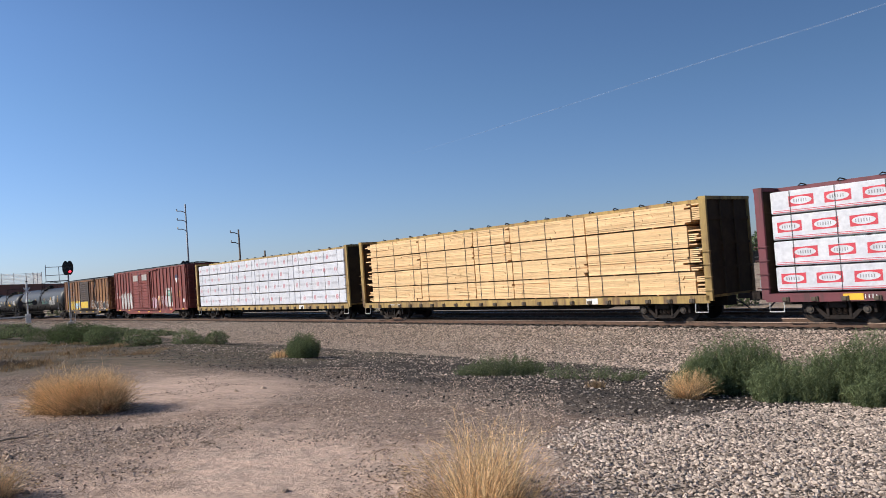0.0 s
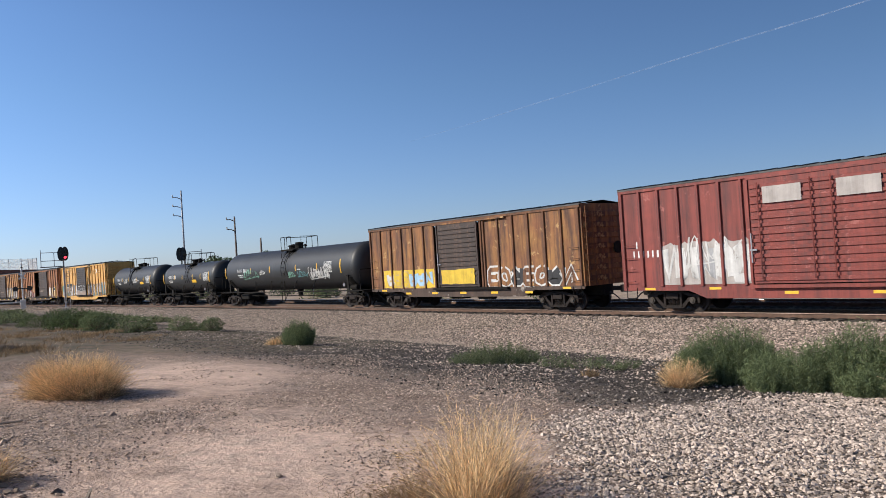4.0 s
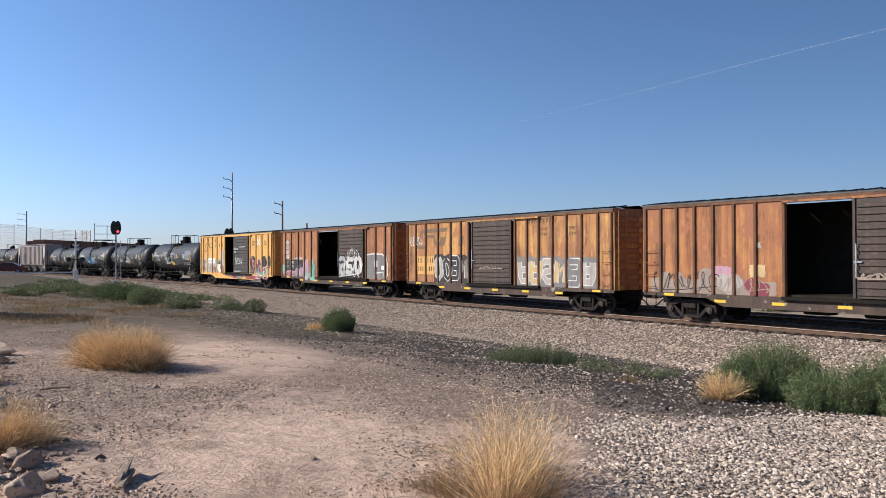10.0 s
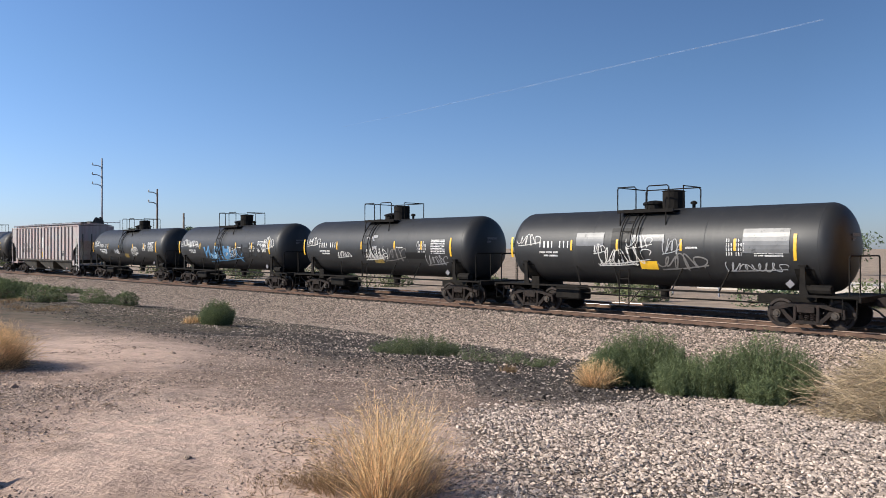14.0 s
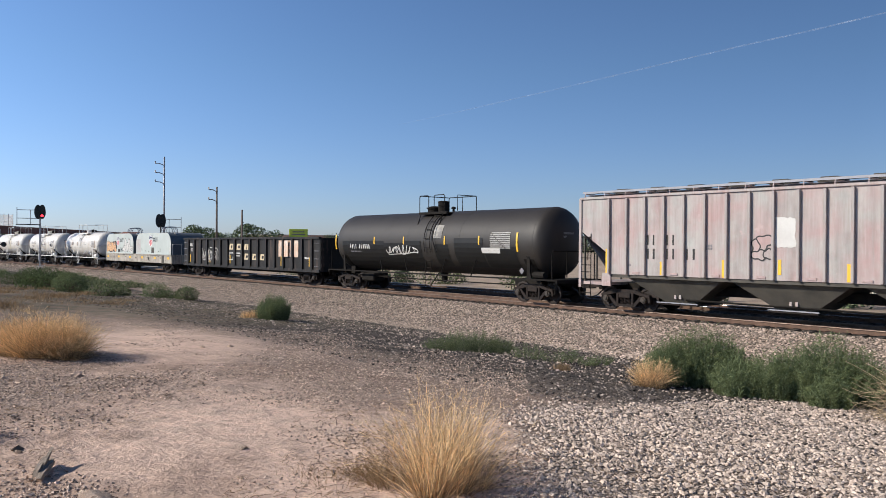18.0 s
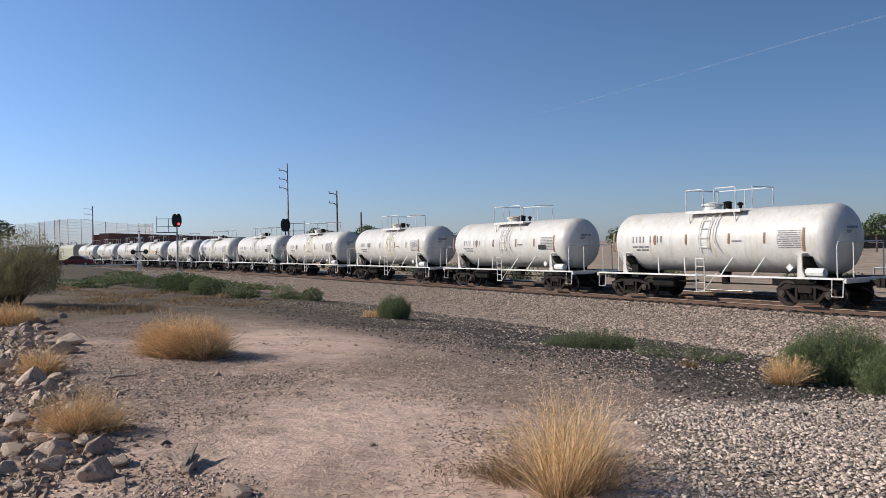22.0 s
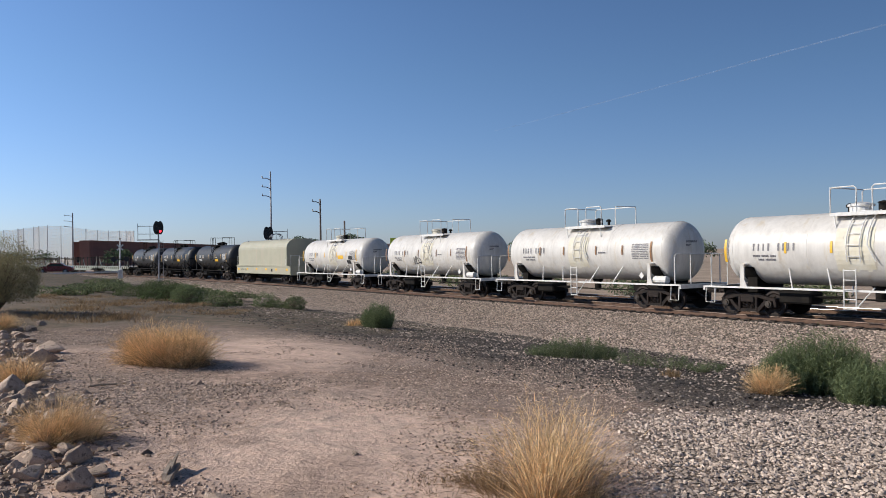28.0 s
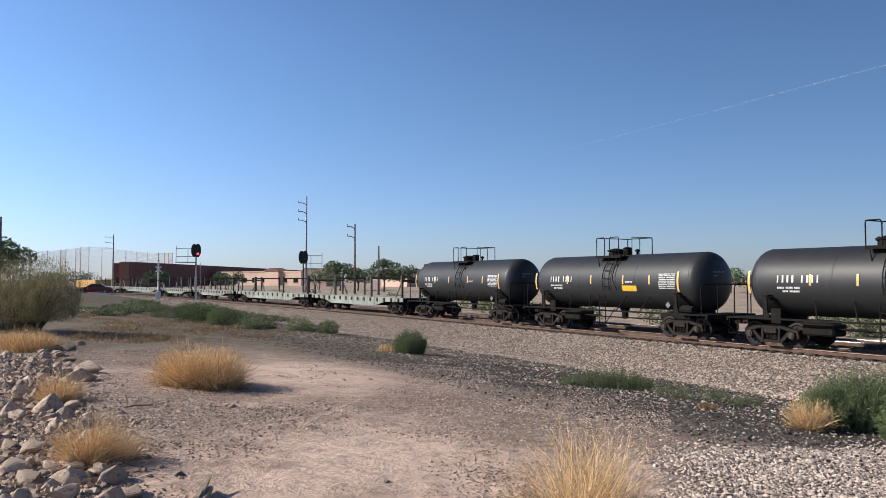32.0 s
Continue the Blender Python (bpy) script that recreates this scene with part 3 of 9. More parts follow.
    dirt = mix(math_("MULTIPLY", rub, 0.5), dirt, (0.31, 0.21, 0.155))
    scuff = span(tex(3.2, 8, 0.7), 0.58, 0.7)
    dirt = mix(math_("MULTIPLY", scuff, 0.5), dirt, (0.27, 0.19, 0.145))
    dirt = mix(math_("ADD", math_("MULTIPLY", loose, 0.35), 0.3), dirt, mix(span(grit, 0.35, 0.65), (0.6, 0.6, 0.6), (1.3, 1.28, 1.25)), "MULTIPLY")
    pale = mix(math_("MULTIPLY", span(mid, 0.45, 0.6), 0.6), stones((0.24, 0.19, 0.15), (0.60, 0.485, 0.39), fi_a, fi_d, 0.95), (0.23, 0.165, 0.125))
    dark = mix(0.25, stones((0.03, 0.025, 0.022), (0.20, 0.165, 0.135), fi_a, fi_d, 0.95), mix(span(grit, 0.35, 0.65), (0.05, 0.042, 0.036), (0.15, 0.125, 0.105)))
    ball = stones((0.15, 0.118, 0.092), (0.60, 0.485, 0.387), st_a, st_d, 1.0)
    scrub = mix(span(mid, 0.42, 0.6), (0.17, 0.125, 0.085), (0.10, 0.09, 0.058))
    stony = stones((0.14, 0.108, 0.085), (0.42, 0.33, 0.26), fi_a, fi_d, 0.85)
    col = mix(math_("MULTIPLY", span(dw, 20.6, 17.0), 0.7), dirt, stony)
    col = mix(span(dw, 18.6, 15.8), col, dark)
    col = mix(math_("MULTIPLY", span(dw, 10.4, 9.2), 1.0), col, ball)
    # under and beyond the train its shadow is painted as a dark tone
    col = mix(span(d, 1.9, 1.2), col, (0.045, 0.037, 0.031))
    # the heap of pale rock lies where the track side meets the camera's right
    heap = math_("ADD", math_("SUBTRACT", math_("MULTIPLY", x, 1.0), math_("MULTIPLY", math_("SUBTRACT", y, 5.0), 0.12)), math_("MULTIPLY", wob, 1.6))
    edge = math_("SUBTRACT", math_("ADD", 8.8, math_("MULTIPLY", x, 0.53)), math_("ADD", y, math_("MULTIPLY", wob, 1.5)))
    front = math_("MULTIPLY", span(heap, 0.55, 1.0), span(edge, -0.3, 0.5))
    col = mix(front, col, pale)
    # scrub far off on this side of the track
    far = math_("MULTIPLY", span(math_("ADD", s, math_("MULTIPLY", wob, 8.0)), 15.5, 24.0), span(dw, 9.5, 12.0))
    col = mix(math_("MULTIPLY", far, 0.9), col, scrub)
    back = span(d, -7.0, -9.0)
    col = mix(back, col, mix(span(big, 0.4, 0.6), (0.42, 0.32, 0.24), (0.32, 0.25, 0.19)))
    L.new(mix(math_("ADD", math_("MULTIPLY", loose, 0.35), 0.22), col, mix(span(fine, 0.3, 0.7), (0.5, 0.5, 0.5), (1.42, 1.42, 1.42)), "MULTIPLY"), bsdf.inputs["Base Color"])
    bsdf.inputs["Roughness"].default_value = 0.95
    bsdf.inputs["Specular IOR Level"].default_value = 0.2
    b = N.new("ShaderNodeBump")
    b.inputs["Strength"].default_value, b.inputs["Distance"].default_value = 1.0, 0.04
    L.new(math_("MULTIPLY", math_("SUBTRACT", math_("ADD", math_("MULTIPLY", grit, 0.6), math_("MULTIPLY", fine, 0.3)), math_("MULTIPLY", fi_d, 0.35)), math_("ADD", math_("MULTIPLY", loose, 0.75), 0.25)), b.inputs["Height"])
    roll = N.new("ShaderNodeBump")      # shallow ruts and scuffs
    roll.inputs["Strength"].default_value, roll.inputs["Distance"].default_value = 0.55, 0.16
    L.new(math_("ADD", mid, math_("MULTIPLY", grit, 0.25)), roll.inputs["Height"])
    L.new(roll.outputs[0], b.inputs["Normal"])
    L.new(b.outputs[0], bsdf.inputs["Normal"])
    return m


def steps(*spans):
    out = []
    for a_, b_, st in spans:
        n = int(round((b_ - a_) / st))
        out += [a_ + (b_ - a_) * k / n for k in range(n)]
    return out + [spans[-1][1]]


gx = steps((-1600, -400, 200), (-400, -120, 40), (-120, -50, 5), (-50, -14, 1.5), (-14, 14, 0.3), (14, 40, 1.0), (40, 120, 8), (120, 400, 70), (400, 1600, 300))
gy = steps((-400, -60, 60), (-60, -4, 8), (-4, 2, 1), (2, 26, 0.3), (26, 60, 1.0), (60, 150, 3), (150, 400, 25), (400, 2400, 250))
nxg = len(gx)
ground = new("ground", raw("ground", [(x, y, height(x, y)) for y in gy for x in gx], [(j * nxg + i, j * nxg + i + 1, (j + 1) * nxg + i + 1, (j + 1) * nxg + i) for j in range(len(gy) - 1) for i in range(nxg - 1)]))
ground.data.materials.append(ground_material())
for f in ground.data.polygons:
    f.use_smooth = True
tagged(ground, "dry desert ground with gravel, dirt and a dark ditch", "ground", kind="structure")

# ---- the two tracks ----
for track_mid, name in ((0.0, "near"), (4.35, "far")):
    for side in (-0.755, 0.755):
        off = track_mid + side
        line = [on_track(s, off, 0.0) for s in steps((-40, 40, 20), (40, 330, 6))]
        verts, faces = [], []
        sec = [(-0.075, -0.17), (-0.075, -0.155), (-0.012, -0.14), (-0.012, -0.045), (-0.037, -0.035), (-0.037, -0.002), (0.037, -0.002), (0.037, -0.035), (0.012, -0.045), (0.012, -0.14), (0.075, -0.155), (0.075, -0.17)]
        for s in steps((-40, 40, 20), (40, 330, 6)):
            for o, z in sec:
                verts.append(on_track(s, off + o, z))
        n = len(sec)
        for k in range(len(line) - 1):
            for j in range(n):
                faces.append((k * n + j, k * n + (j + 1) % n, (k + 1) * n + (j + 1) % n, (k + 1) * n + j))
        rail = new("rail", raw("rail", verts, faces))
        rail.data.materials.append(M["rail"])
        tagged(rail, "rusty steel rail with a worn bright head", "rail", "rails of the %s track" % name, "structure")
        hv, hf = [], []
        crown = [(-0.040, -0.026), (-0.036, -0.010), (-0.024, 0.001), (0.0, 0.003), (0.024, 0.001), (0.036, -0.010), (0.040, -0.026)]
        for k, s in enumerate(steps((-40, 40, 20), (40, 330, 6))):
            hv += [on_track(s, off + o, z) for o, z in crown]
            if k:
                hf += [(7 * k - 7 + j, 7 * k - 6 + j, 7 * k + 1 + j, 7 * k + j) for j in range(6)]
        part("rail_head", raw("rail_head", hv, hf), M["railhead" if name == "far" else "railhead_dull"], rail, smooth=True)


def scatter(name, n, where, size, material, label, seed, squash=0.6, category="gravel"):
    """Many small angular stones as one mesh. where(rnd) gives x, y or None."""
    rnd = random.Random(seed)
    base = [(1, 0, 0), (0.3, 0.95, 0.1), (-0.8, 0.6, -0.1), (-0.85, -0.5, 0.1), (0.25, -0.95, -0.1), (0.3, 0.25, 0.9), (-0.35, -0.2, 0.95), (0, 0, -0.9)]
    tri = [(0, 1, 5), (1, 2, 5), (2, 6, 5), (2, 3, 6), (3, 4, 6), (4, 0, 6), (0, 5, 6), (0, 7, 1), (1, 7, 2), (2, 7, 3), (3, 7, 4), (4, 7, 0)]
    verts, faces = [], []
    made = 0
    for _ in range(n * 3):
        p = where(rnd)
        if p is None:
            continue
        x, y = p
        r = size[0] + (size[1] - size[0]) * rnd.random() ** 2
        z = height(x, y) + r * squash * rnd.uniform(0.1, 0.5)
        an, tilt = rnd.uniform(0, 6.283), rnd.uniform(-0.5, 0.5)
        ca, sa, ct, st = math.cos(an), math.sin(an), math.cos(tilt), math.sin(tilt)
        i0 = len(verts)
        fx, fy = rnd.uniform(0.8, 1.3), rnd.uniform(0.6, 1.0)
        for bx, by, bz in base:
            j = rnd.uniform(0.8, 1.2) * r
            vx, vy, vz = bx * j * fx, by * j * fy, bz * j * squash
            vx, vz = vx * ct - vz * st, vx * st + vz * ct
            verts.append((x + vx * ca - vy * sa, y + vx * sa + vy * ca, z + vz))
        faces += [(a_ + i0, b_ + i0, c_ + i0) for a_, b_, c_ in tri]
        made += 1
        if made >= n:
            break
    ob = new(name, raw(name, verts, faces))
    ob.data.materials.append(material)
    return tagged(ob, label, category, kind="stuff")


def strip(s0, s1, d0, d1, bias=1.0):
    def where(rnd):
        s, d = s0 + (s1 - s0) * rnd.random() ** bias, rnd.uniform(d0, d1)
        p = on_track(s, -d)
        return p.x, p.y
    return where


def heap_where(rnd):
    y = 3.5 + 13 * rnd.random()
    x = rnd.uniform(0.5, 9.5)
    if y > 8.8 + 0.53 * x + rnd.gauss(0, 0.25) + 0.6 * noise.noise((x * 0.6, y * 0.6, 5)) or x < 0.7 + (y - 5) * 0.12 + rnd.gauss(0, 0.16) + 0.5 * noise.noise((x, y, 2)):
        return None
    return x, y


def dirt_where(rnd):
    r, a_ = 4.2 + 16 * rnd.random() ** 1.3, radians(rnd.uniform(-14, 40))
    x, y = -r * math.sin(a_), r * math.cos(a_)
    if x > 0.8 + (y - 5) * 0.12 or sd(x, y)[1] < 15.5:
        return None
    packed = math.sin(0.75 * x + 0.35 * y + 0.27) + math.sin(0.3 * x - 0.62 * y + 5.83)
    if noise.noise((x * 0.7, y * 0.7, 9)) - 0.2 * packed < rnd.uniform(-0.3, 0.4):
        return None
    return x, y


scatter("ballast_stones", 60000, strip(-2, 60, 1.35, 10.0, 1.5), (0.026, 0.058), M["ballast"], "pinkish crushed rock ballast beside the rails", 1)
scatter("far_ballast_stones", 9000, strip(60, 140, 1.4, 6, 1.3), (0.05, 0.09), M["ballast"], "pinkish crushed rock ballast beside the rails", 2)
scatter("ballast_between_tracks", 8000, strip(-6, 60, -6.5, -1.4, 1.3), (0.04, 0.08), M["gravel_shaded"], "crushed rock between the two tracks, darkened for the train's shade", 12)
scatter("crib_stones", 4000, strip(-4, 60, -1.2, 1.2, 1.3), (0.03, 0.06), M["gravel_shaded"], "crushed rock between the ties, darkened for the train's shade", 13)
scatter("pale_ditch_stones", 6500, strip(2, 45, 9.0, 15.5, 1.4), (0.014, 0.04), M["gravel_pale"], "scattered pale stones in the dark ditch", 14)
scatter("ditch_stones", 30000, strip(0, 45, 9.2, 18.4, 1.6), (0.012, 0.038), M["gravel_mixed"], "dark crushed rock in the ditch", 3)
scatter("pale_stones", 50000, heap_where, (0.012, 0.032), M["gravel_pale"], "heap of pale angular crushed rock", 4)
scatter("dirt_pebbles", 42000, dirt_where, (0.005, 0.021), M["pebble"], "small pebbles on bare dirt", 5)


def row_where(rnd):
    t = rnd.random() ** 1.2
    q = abs(rnd.gauss(0, 0.9))
    return -3.15 - 7.5 * t - q * 0.85 + rnd.gauss(0, 0.15), 5.0 + 10.0 * t + rnd.gauss(0, 0.4)


scatter("rubble", 5000, row_where, (0.012, 0.055), M["rubble"], "broken stones and rubble between the rocks", 15)
scatter("dark_pebbles", 16000, dirt_where, (0.004, 0.016), M["grit"], "small dark pebbles on bare dirt", 6)

# ---- what all freight cars share ----
SHARED = {}


def shared(key, maker):
    if key not in SHARED:
        SHARED[key] = maker()
    return SHARED[key]


def shared_part(name, key, maker, material, parent, at=(0, 0, 0), smooth=False, label=""):
    me = shared((key, material.name), lambda: mesh_of(name, maker()))
    ob = part(name, me, material, parent, label, smooth)
    ob.location = at
    return ob


def joined(*bms):
    """Several shapes as one mesh."""
    out = bmesh.new()
    for b in bms:
        tmp = mesh_of("t", b)
        out.from_mesh(tmp)
        bpy.data.meshes.remove(tmp)
    return out


def side_frame_mesh():
    """A cast frame: top chord, dropped bottom chord, two columns, and jaws over the axle ends, open between."""
    top = extruded([(-1.12, 0.54), (-0.75, 0.60), (-0.42, 0.68), (0.42, 0.68), (0.75, 0.60), (1.12, 0.54), (1.13, 0.64), (0.78, 0.71), (0.44, 0.82), (-0.44, 0.82), (-0.78, 0.71), (-1.13, 0.64)], -0.10, 0.08)
    low = extruded([(-0.80, 0.56), (-0.70, 0.42), (-0.44, 0.15), (0.44, 0.15), (0.70, 0.42), (0.80, 0.56), (0.68, 0.58), (0.58, 0.46), (0.36, 0.26), (-0.36, 0.26), (-0.58, 0.46), (-0.68, 0.58)], -0.09, 0.08)
    rest = boxes((-0.40, -0.30, -0.11, 0.08, 0.2, 0.74), (0.30, 0.40, -0.11, 0.08, 0.2, 0.74), (-0.27, 0.27, -0.14, 0.05, 0.5, 0.70), bevel=0.015)
    for sx in (-1, 1):
        box(rest, min(sx * 1.02, sx * 1.14), max(sx * 1.02, sx * 1.14), -0.08, 0.08, 0.34, 0.6, 0.015)
        tube(rest, [(sx * 0.88, -0.03, 0.455), (sx * 0.88, 0.02, 0.455)], 0.17, 12)
    return joined(top, low, rest)


def bearing_cap_mesh():
    return turned([(-0.20, 0.03), (-0.20, 0.075), (-0.17, 0.085), (-0.17, 0.125), (-0.03, 0.135)], 12, "y")


def wheelset_mesh():
    bm = bmesh.new()
    for y, sg in ((-0.75, -1), (0.75, 1)):
        prof = [(y - sg * 0.07, 0.455), (y - sg * 0.04, 0.47), (y + sg * 0.06, 0.46), (y + sg * 0.065, 0.38), (y + sg * 0.03, 0.34), (y + sg * 0.03, 0.16), (y + sg * 0.09, 0.13), (y + sg * 0.10, 0.02)]
        b = turned(prof, 22, "y")
        tmp = mesh_of("t", b)
        bm.from_mesh(tmp)
        bpy.data.meshes.remove(tmp)
    tube(bm, [(0, -0.95, 0), (0, 0.95, 0)], 0.08, 8)
    for k in range(3):      # cast marks by which a turning wheel shows that it turns
        an = k * 2 * math.pi / 3
        for y in (-0.79, 0.79):
            box(bm, -0.03, 0.03, y - 0.02, y + 0.02, 0.2, 0.3, m=Matrix.Rotation(an, 4, "Y"))
    return bm


def bolster_mesh():
    bm = boxes((-0.22, 0.22, -1.05, 1.05, 0.48, 0.72), (-0.18, 0.18, -0.35, 0.35, 0.72, 0.86))
    for y in (-0.7, 0.7):
        for x in (-0.75, 0.75):
            box(bm, x - 0.05, x + 0.05, y - 0.12, y + 0.12, 0.30, 0.55)
    tube(bm, [(-0.75, 0, 0.38), (0.75, 0, 0.38)], 0.045, 6)
    return bm


def springs_mesh():
    bm = bmesh.new()
    for x in (-0.17, 0.0, 0.17):
        pts = [(x + 0.06 * math.cos(k * 1.257), 0.06 * math.sin(k * 1.257), 0.20 + k * 0.0115) for k in range(26)]
        tube(bm, pts, 0.016, 4)
    return bm


def add_trucks(car, xs):
    for x in xs:
        truck = shared_part("truck", "bolster", bolster_mesh, M["truck"], car, (x, 0, 0), label="iron two-axle truck bolster")
        for y in (-1.02, 1.02):
            sf = shared_part("side_frame", "side_frame", side_frame_mesh, M["truck"], truck, (0, y, 0))
            if y > 0:
                sf.rotation_euler = (0, 0, math.pi)
            for dx in (-0.88, 0.88):
                cap = shared_part("bearing_cap", "bearing_cap", bearing_cap_mesh, M["cap"], truck, (dx, y, 0.455))
                if y > 0:
                    cap.rotation_euler = (0, 0, math.pi)
            shared_part("spring_pack", "springs", springs_mesh, M["truck"], truck, (0, y * 1.03, 0))
        for dx in (-0.88, 0.88):
            ws = shared_part("wheelset", "wheelset", wheelset_mesh, M["wheel"], truck, smooth=False, label="steel wheels on an axle")
            ws.matrix_parent_inverse = Matrix.Translation((dx, 0, 0.455))
            WHEELSETS.append(ws)


def coupler_mesh():
    bm = boxes((0, 0.55, -0.09, 0.09, 0.78, 0.96), (0.5, 0.78, -0.17, 0.1, 0.72, 1.02), (0.62, 0.86, 0.02, 0.17, 0.74, 1.0))
    return bm


def hose_mesh():
    bm = bmesh.new()
    tube(bm, [(0.1, -0.35, 0.75), (0.35, -0.33, 0.62), (0.55, -0.28, 0.42), (0.75, -0.2, 0.36)], 0.03, 5)
    return bm


def add_couplers(car, half):
    for sg in (1, -1):
        for nm, key, mk, mt in (("coupler", "coupler", coupler_mesh, M["truck"]), ("air_hose", "hose", hose_mesh, M["rubber"])):
            ob = shared_part(nm, key, mk, mt, car, (sg * half, 0, 0))
            if sg < 0:
                ob.rotation_euler = (0, 0, math.pi)


def rungs(bm, x0, x1, z0, z1, n, y, r=0.014, out=0.07):
    """Grab irons one above the other."""
    for k in range(n):
        z = z0 + (z1 - z0) * k / max(1, n - 1)
        tube(bm, [(x0, y, z), (x0, y - out, z), (x1, y - out, z), (x1, y, z)], r, 5)
    return bm


def ladder_bm(x0, x1, z0, z1, n, y, r=0.02):
    bm = bmesh.new()
    tube(bm, [(x0, y, z0), (x0, y, z1)], r, 5)
    tube(bm, [(x1, y, z0), (x1, y, z1)], r, 5)
    for k in range(n):
        z = z0 + (z1 - z0) * (k + 0.5) / n
        tube(bm, [(x0, y, z), (x1, y, z)], r * 0.8, 5)
    return bm


def lettering(x, z, h, n, y, gap=(), width=0.62, slant=0.0, thin=False, stroke=0.2):
    """Illegible marks: one plain bar for each sign. gap: signs that are left out."""
    bm = bmesh.new()
    rnd = random.Random(int(1000 * abs(x) + 100 * z + n))
    for k in range(n):
        if k in gap:
            continue
        x0 = x + k * h * (width + 0.2)
        w = h * width * (1.0 if thin else rnd.uniform(0.3, 0.55))
        vs = [bm.verts.new((px + slant * (pz - z), y, pz)) for px, pz in ((x0, z), (x0 + w, z), (x0 + w, z + h), (x0, z + h))]
        bm.faces.new(vs)
    return bm


def words(text, x, z, size, y, material, parent, name="lettering"):
    cu = bpy.data.curves.new("words", "FONT")
    cu.body, cu.size, cu.extrude = text, size, 0.0
    cu.space_line = 0.85
    ob = bpy.data.objects.new("words", cu)
    scene.collection.objects.link(ob)
    bpy.context.view_layer.update()
    me = bpy.data.meshes.new_from_object(ob.evaluated_get(bpy.context.evaluated_depsgraph_get()))
    bpy.data.objects.remove(ob)
    me.transform(Matrix.Translation((x, y, z)) @ Matrix.Rotation(math.pi / 2, 4, "X"))
    me.materials.clear()
    return part(name, me, material, parent)


def blob(bm, cx, cz, rx, rz, y, rnd, n=22, wild=0.25):
    ph = [rnd.uniform(0, 6.28) for _ in range(3)]
    vs = []
    for k in range(n):
        an = 2 * math.pi * k / n
        r = 1 + wild * (0.6 * math.sin(2 * an + ph[0]) + 0.5 * math.sin(3 * an + ph[1]) + 0.35 * math.sin(5 * an + ph[2]))
        vs.append(bm.verts.new((cx + rx * r * math.cos(an), y, cz + rz * r * math.sin(an))))
    out = [v.co.copy() for v in vs]
    mid = Vector((cx, y, cz))
    for q in (0.75, 0.5, 0.25):
        ins = [bm.verts.new(mid + (co - mid) * q) for co in out]
        for k in range(n):
            bm.faces.new((vs[k], vs[(k + 1) % n], ins[(k + 1) % n], ins[k]))
        vs = ins
    bm.faces.new(vs)
    return out


def ribbon(bm, pts, w, y, closed=False):
    """A flat painted line through points (x, z)."""
    n = len(pts)
    vs = []
    for k in range(n):
        p0 = pts[(k - 1) % n if closed else max(k - 1, 0)]
        p1 = pts[(k + 1) % n if closed else min(k + 1, n - 1)]
        d = Vector((p1[0] - p0[0], p1[1] - p0[1]))
        d = d.normalized() if d.length > 1e-6 else Vector((1, 0))
        nx_, nz_ = -d.y * w / 2, d.x * w / 2
        vs.append((bm.verts.new((pts[k][0] + nx_, y, pts[k][1] + nz_)), bm.verts.new((pts[k][0] - nx_, y, pts[k][1] - nz_))))
    for k in range(n if closed else n - 1):
        a_, b_ = vs[k], vs[(k + 1) % n]
        bm.faces.new((a_[0], a_[1], b_[1], b_[0]))
    return bm


def scrawl(rnd, x0, x1, z0, z1, loops):
    """A handwritten line: loops that move on to the right."""
    pts = []
    n = loops * 12
    a_, b_ = rnd.uniform(0.7, 1.0), rnd.uniform(0, 6)
    for k in range(n + 1):
        t = k / n
        an = t * loops * 2 * math.pi + b_
        amp = 0.5 + 0.5 * math.sin(t * 9 + b_)
        pts.append((x0 + (x1 - x0) * t + 0.45 * (x1 - x0) / loops * math.cos(an) * a_, (z0 + z1) / 2 + (z1 - z0) * 0.5 * math.sin(an * (1 + 0.2 * math.sin(3 * t))) * (0.55 + 0.45 * amp)))
    return pts


SHAPES = [
    [[(0, 0), (0, 0.7), (0.2, 1), (0.8, 1), (1, 0.7), (1, 0)], [(0.1, 0.4), (0.9, 0.4)]],
    [[(0, 1), (0, 0.1), (0.2, 0), (0.9, 0), (1, 0.3)]],
    [[(1, 0.85), (0.7, 1), (0.2, 1), (0, 0.75), (0.2, 0.52), (0.8, 0.48), (1, 0.25), (0.8, 0), (0.2, 0), (0, 0.15)]],
    [[(0.45, 0), (0.1, 0.15), (0, 0.5), (0.1, 0.85), (0.5, 1), (0.9, 0.85), (1, 0.5), (0.9, 0.15), (0.55, 0)]],
    [[(0, 0), (0.05, 1), (0.5, 0.45), (0.95, 1), (1, 0)]],
    [[(0, 0), (0, 0.9), (0.15, 1), (0.8, 1), (1, 0.78), (0.8, 0.52), (0.2, 0.5)], [(0.35, 0.5), (1, 0)]],
    [[(1, 1), (0.1, 1), (0, 0.9), (0, 0.1), (0.1, 0), (1, 0)], [(0, 0.5), (0.7, 0.5)]],
    [[(0, 0), (0.05, 1), (0.9, 0), (1, 1)]],
]


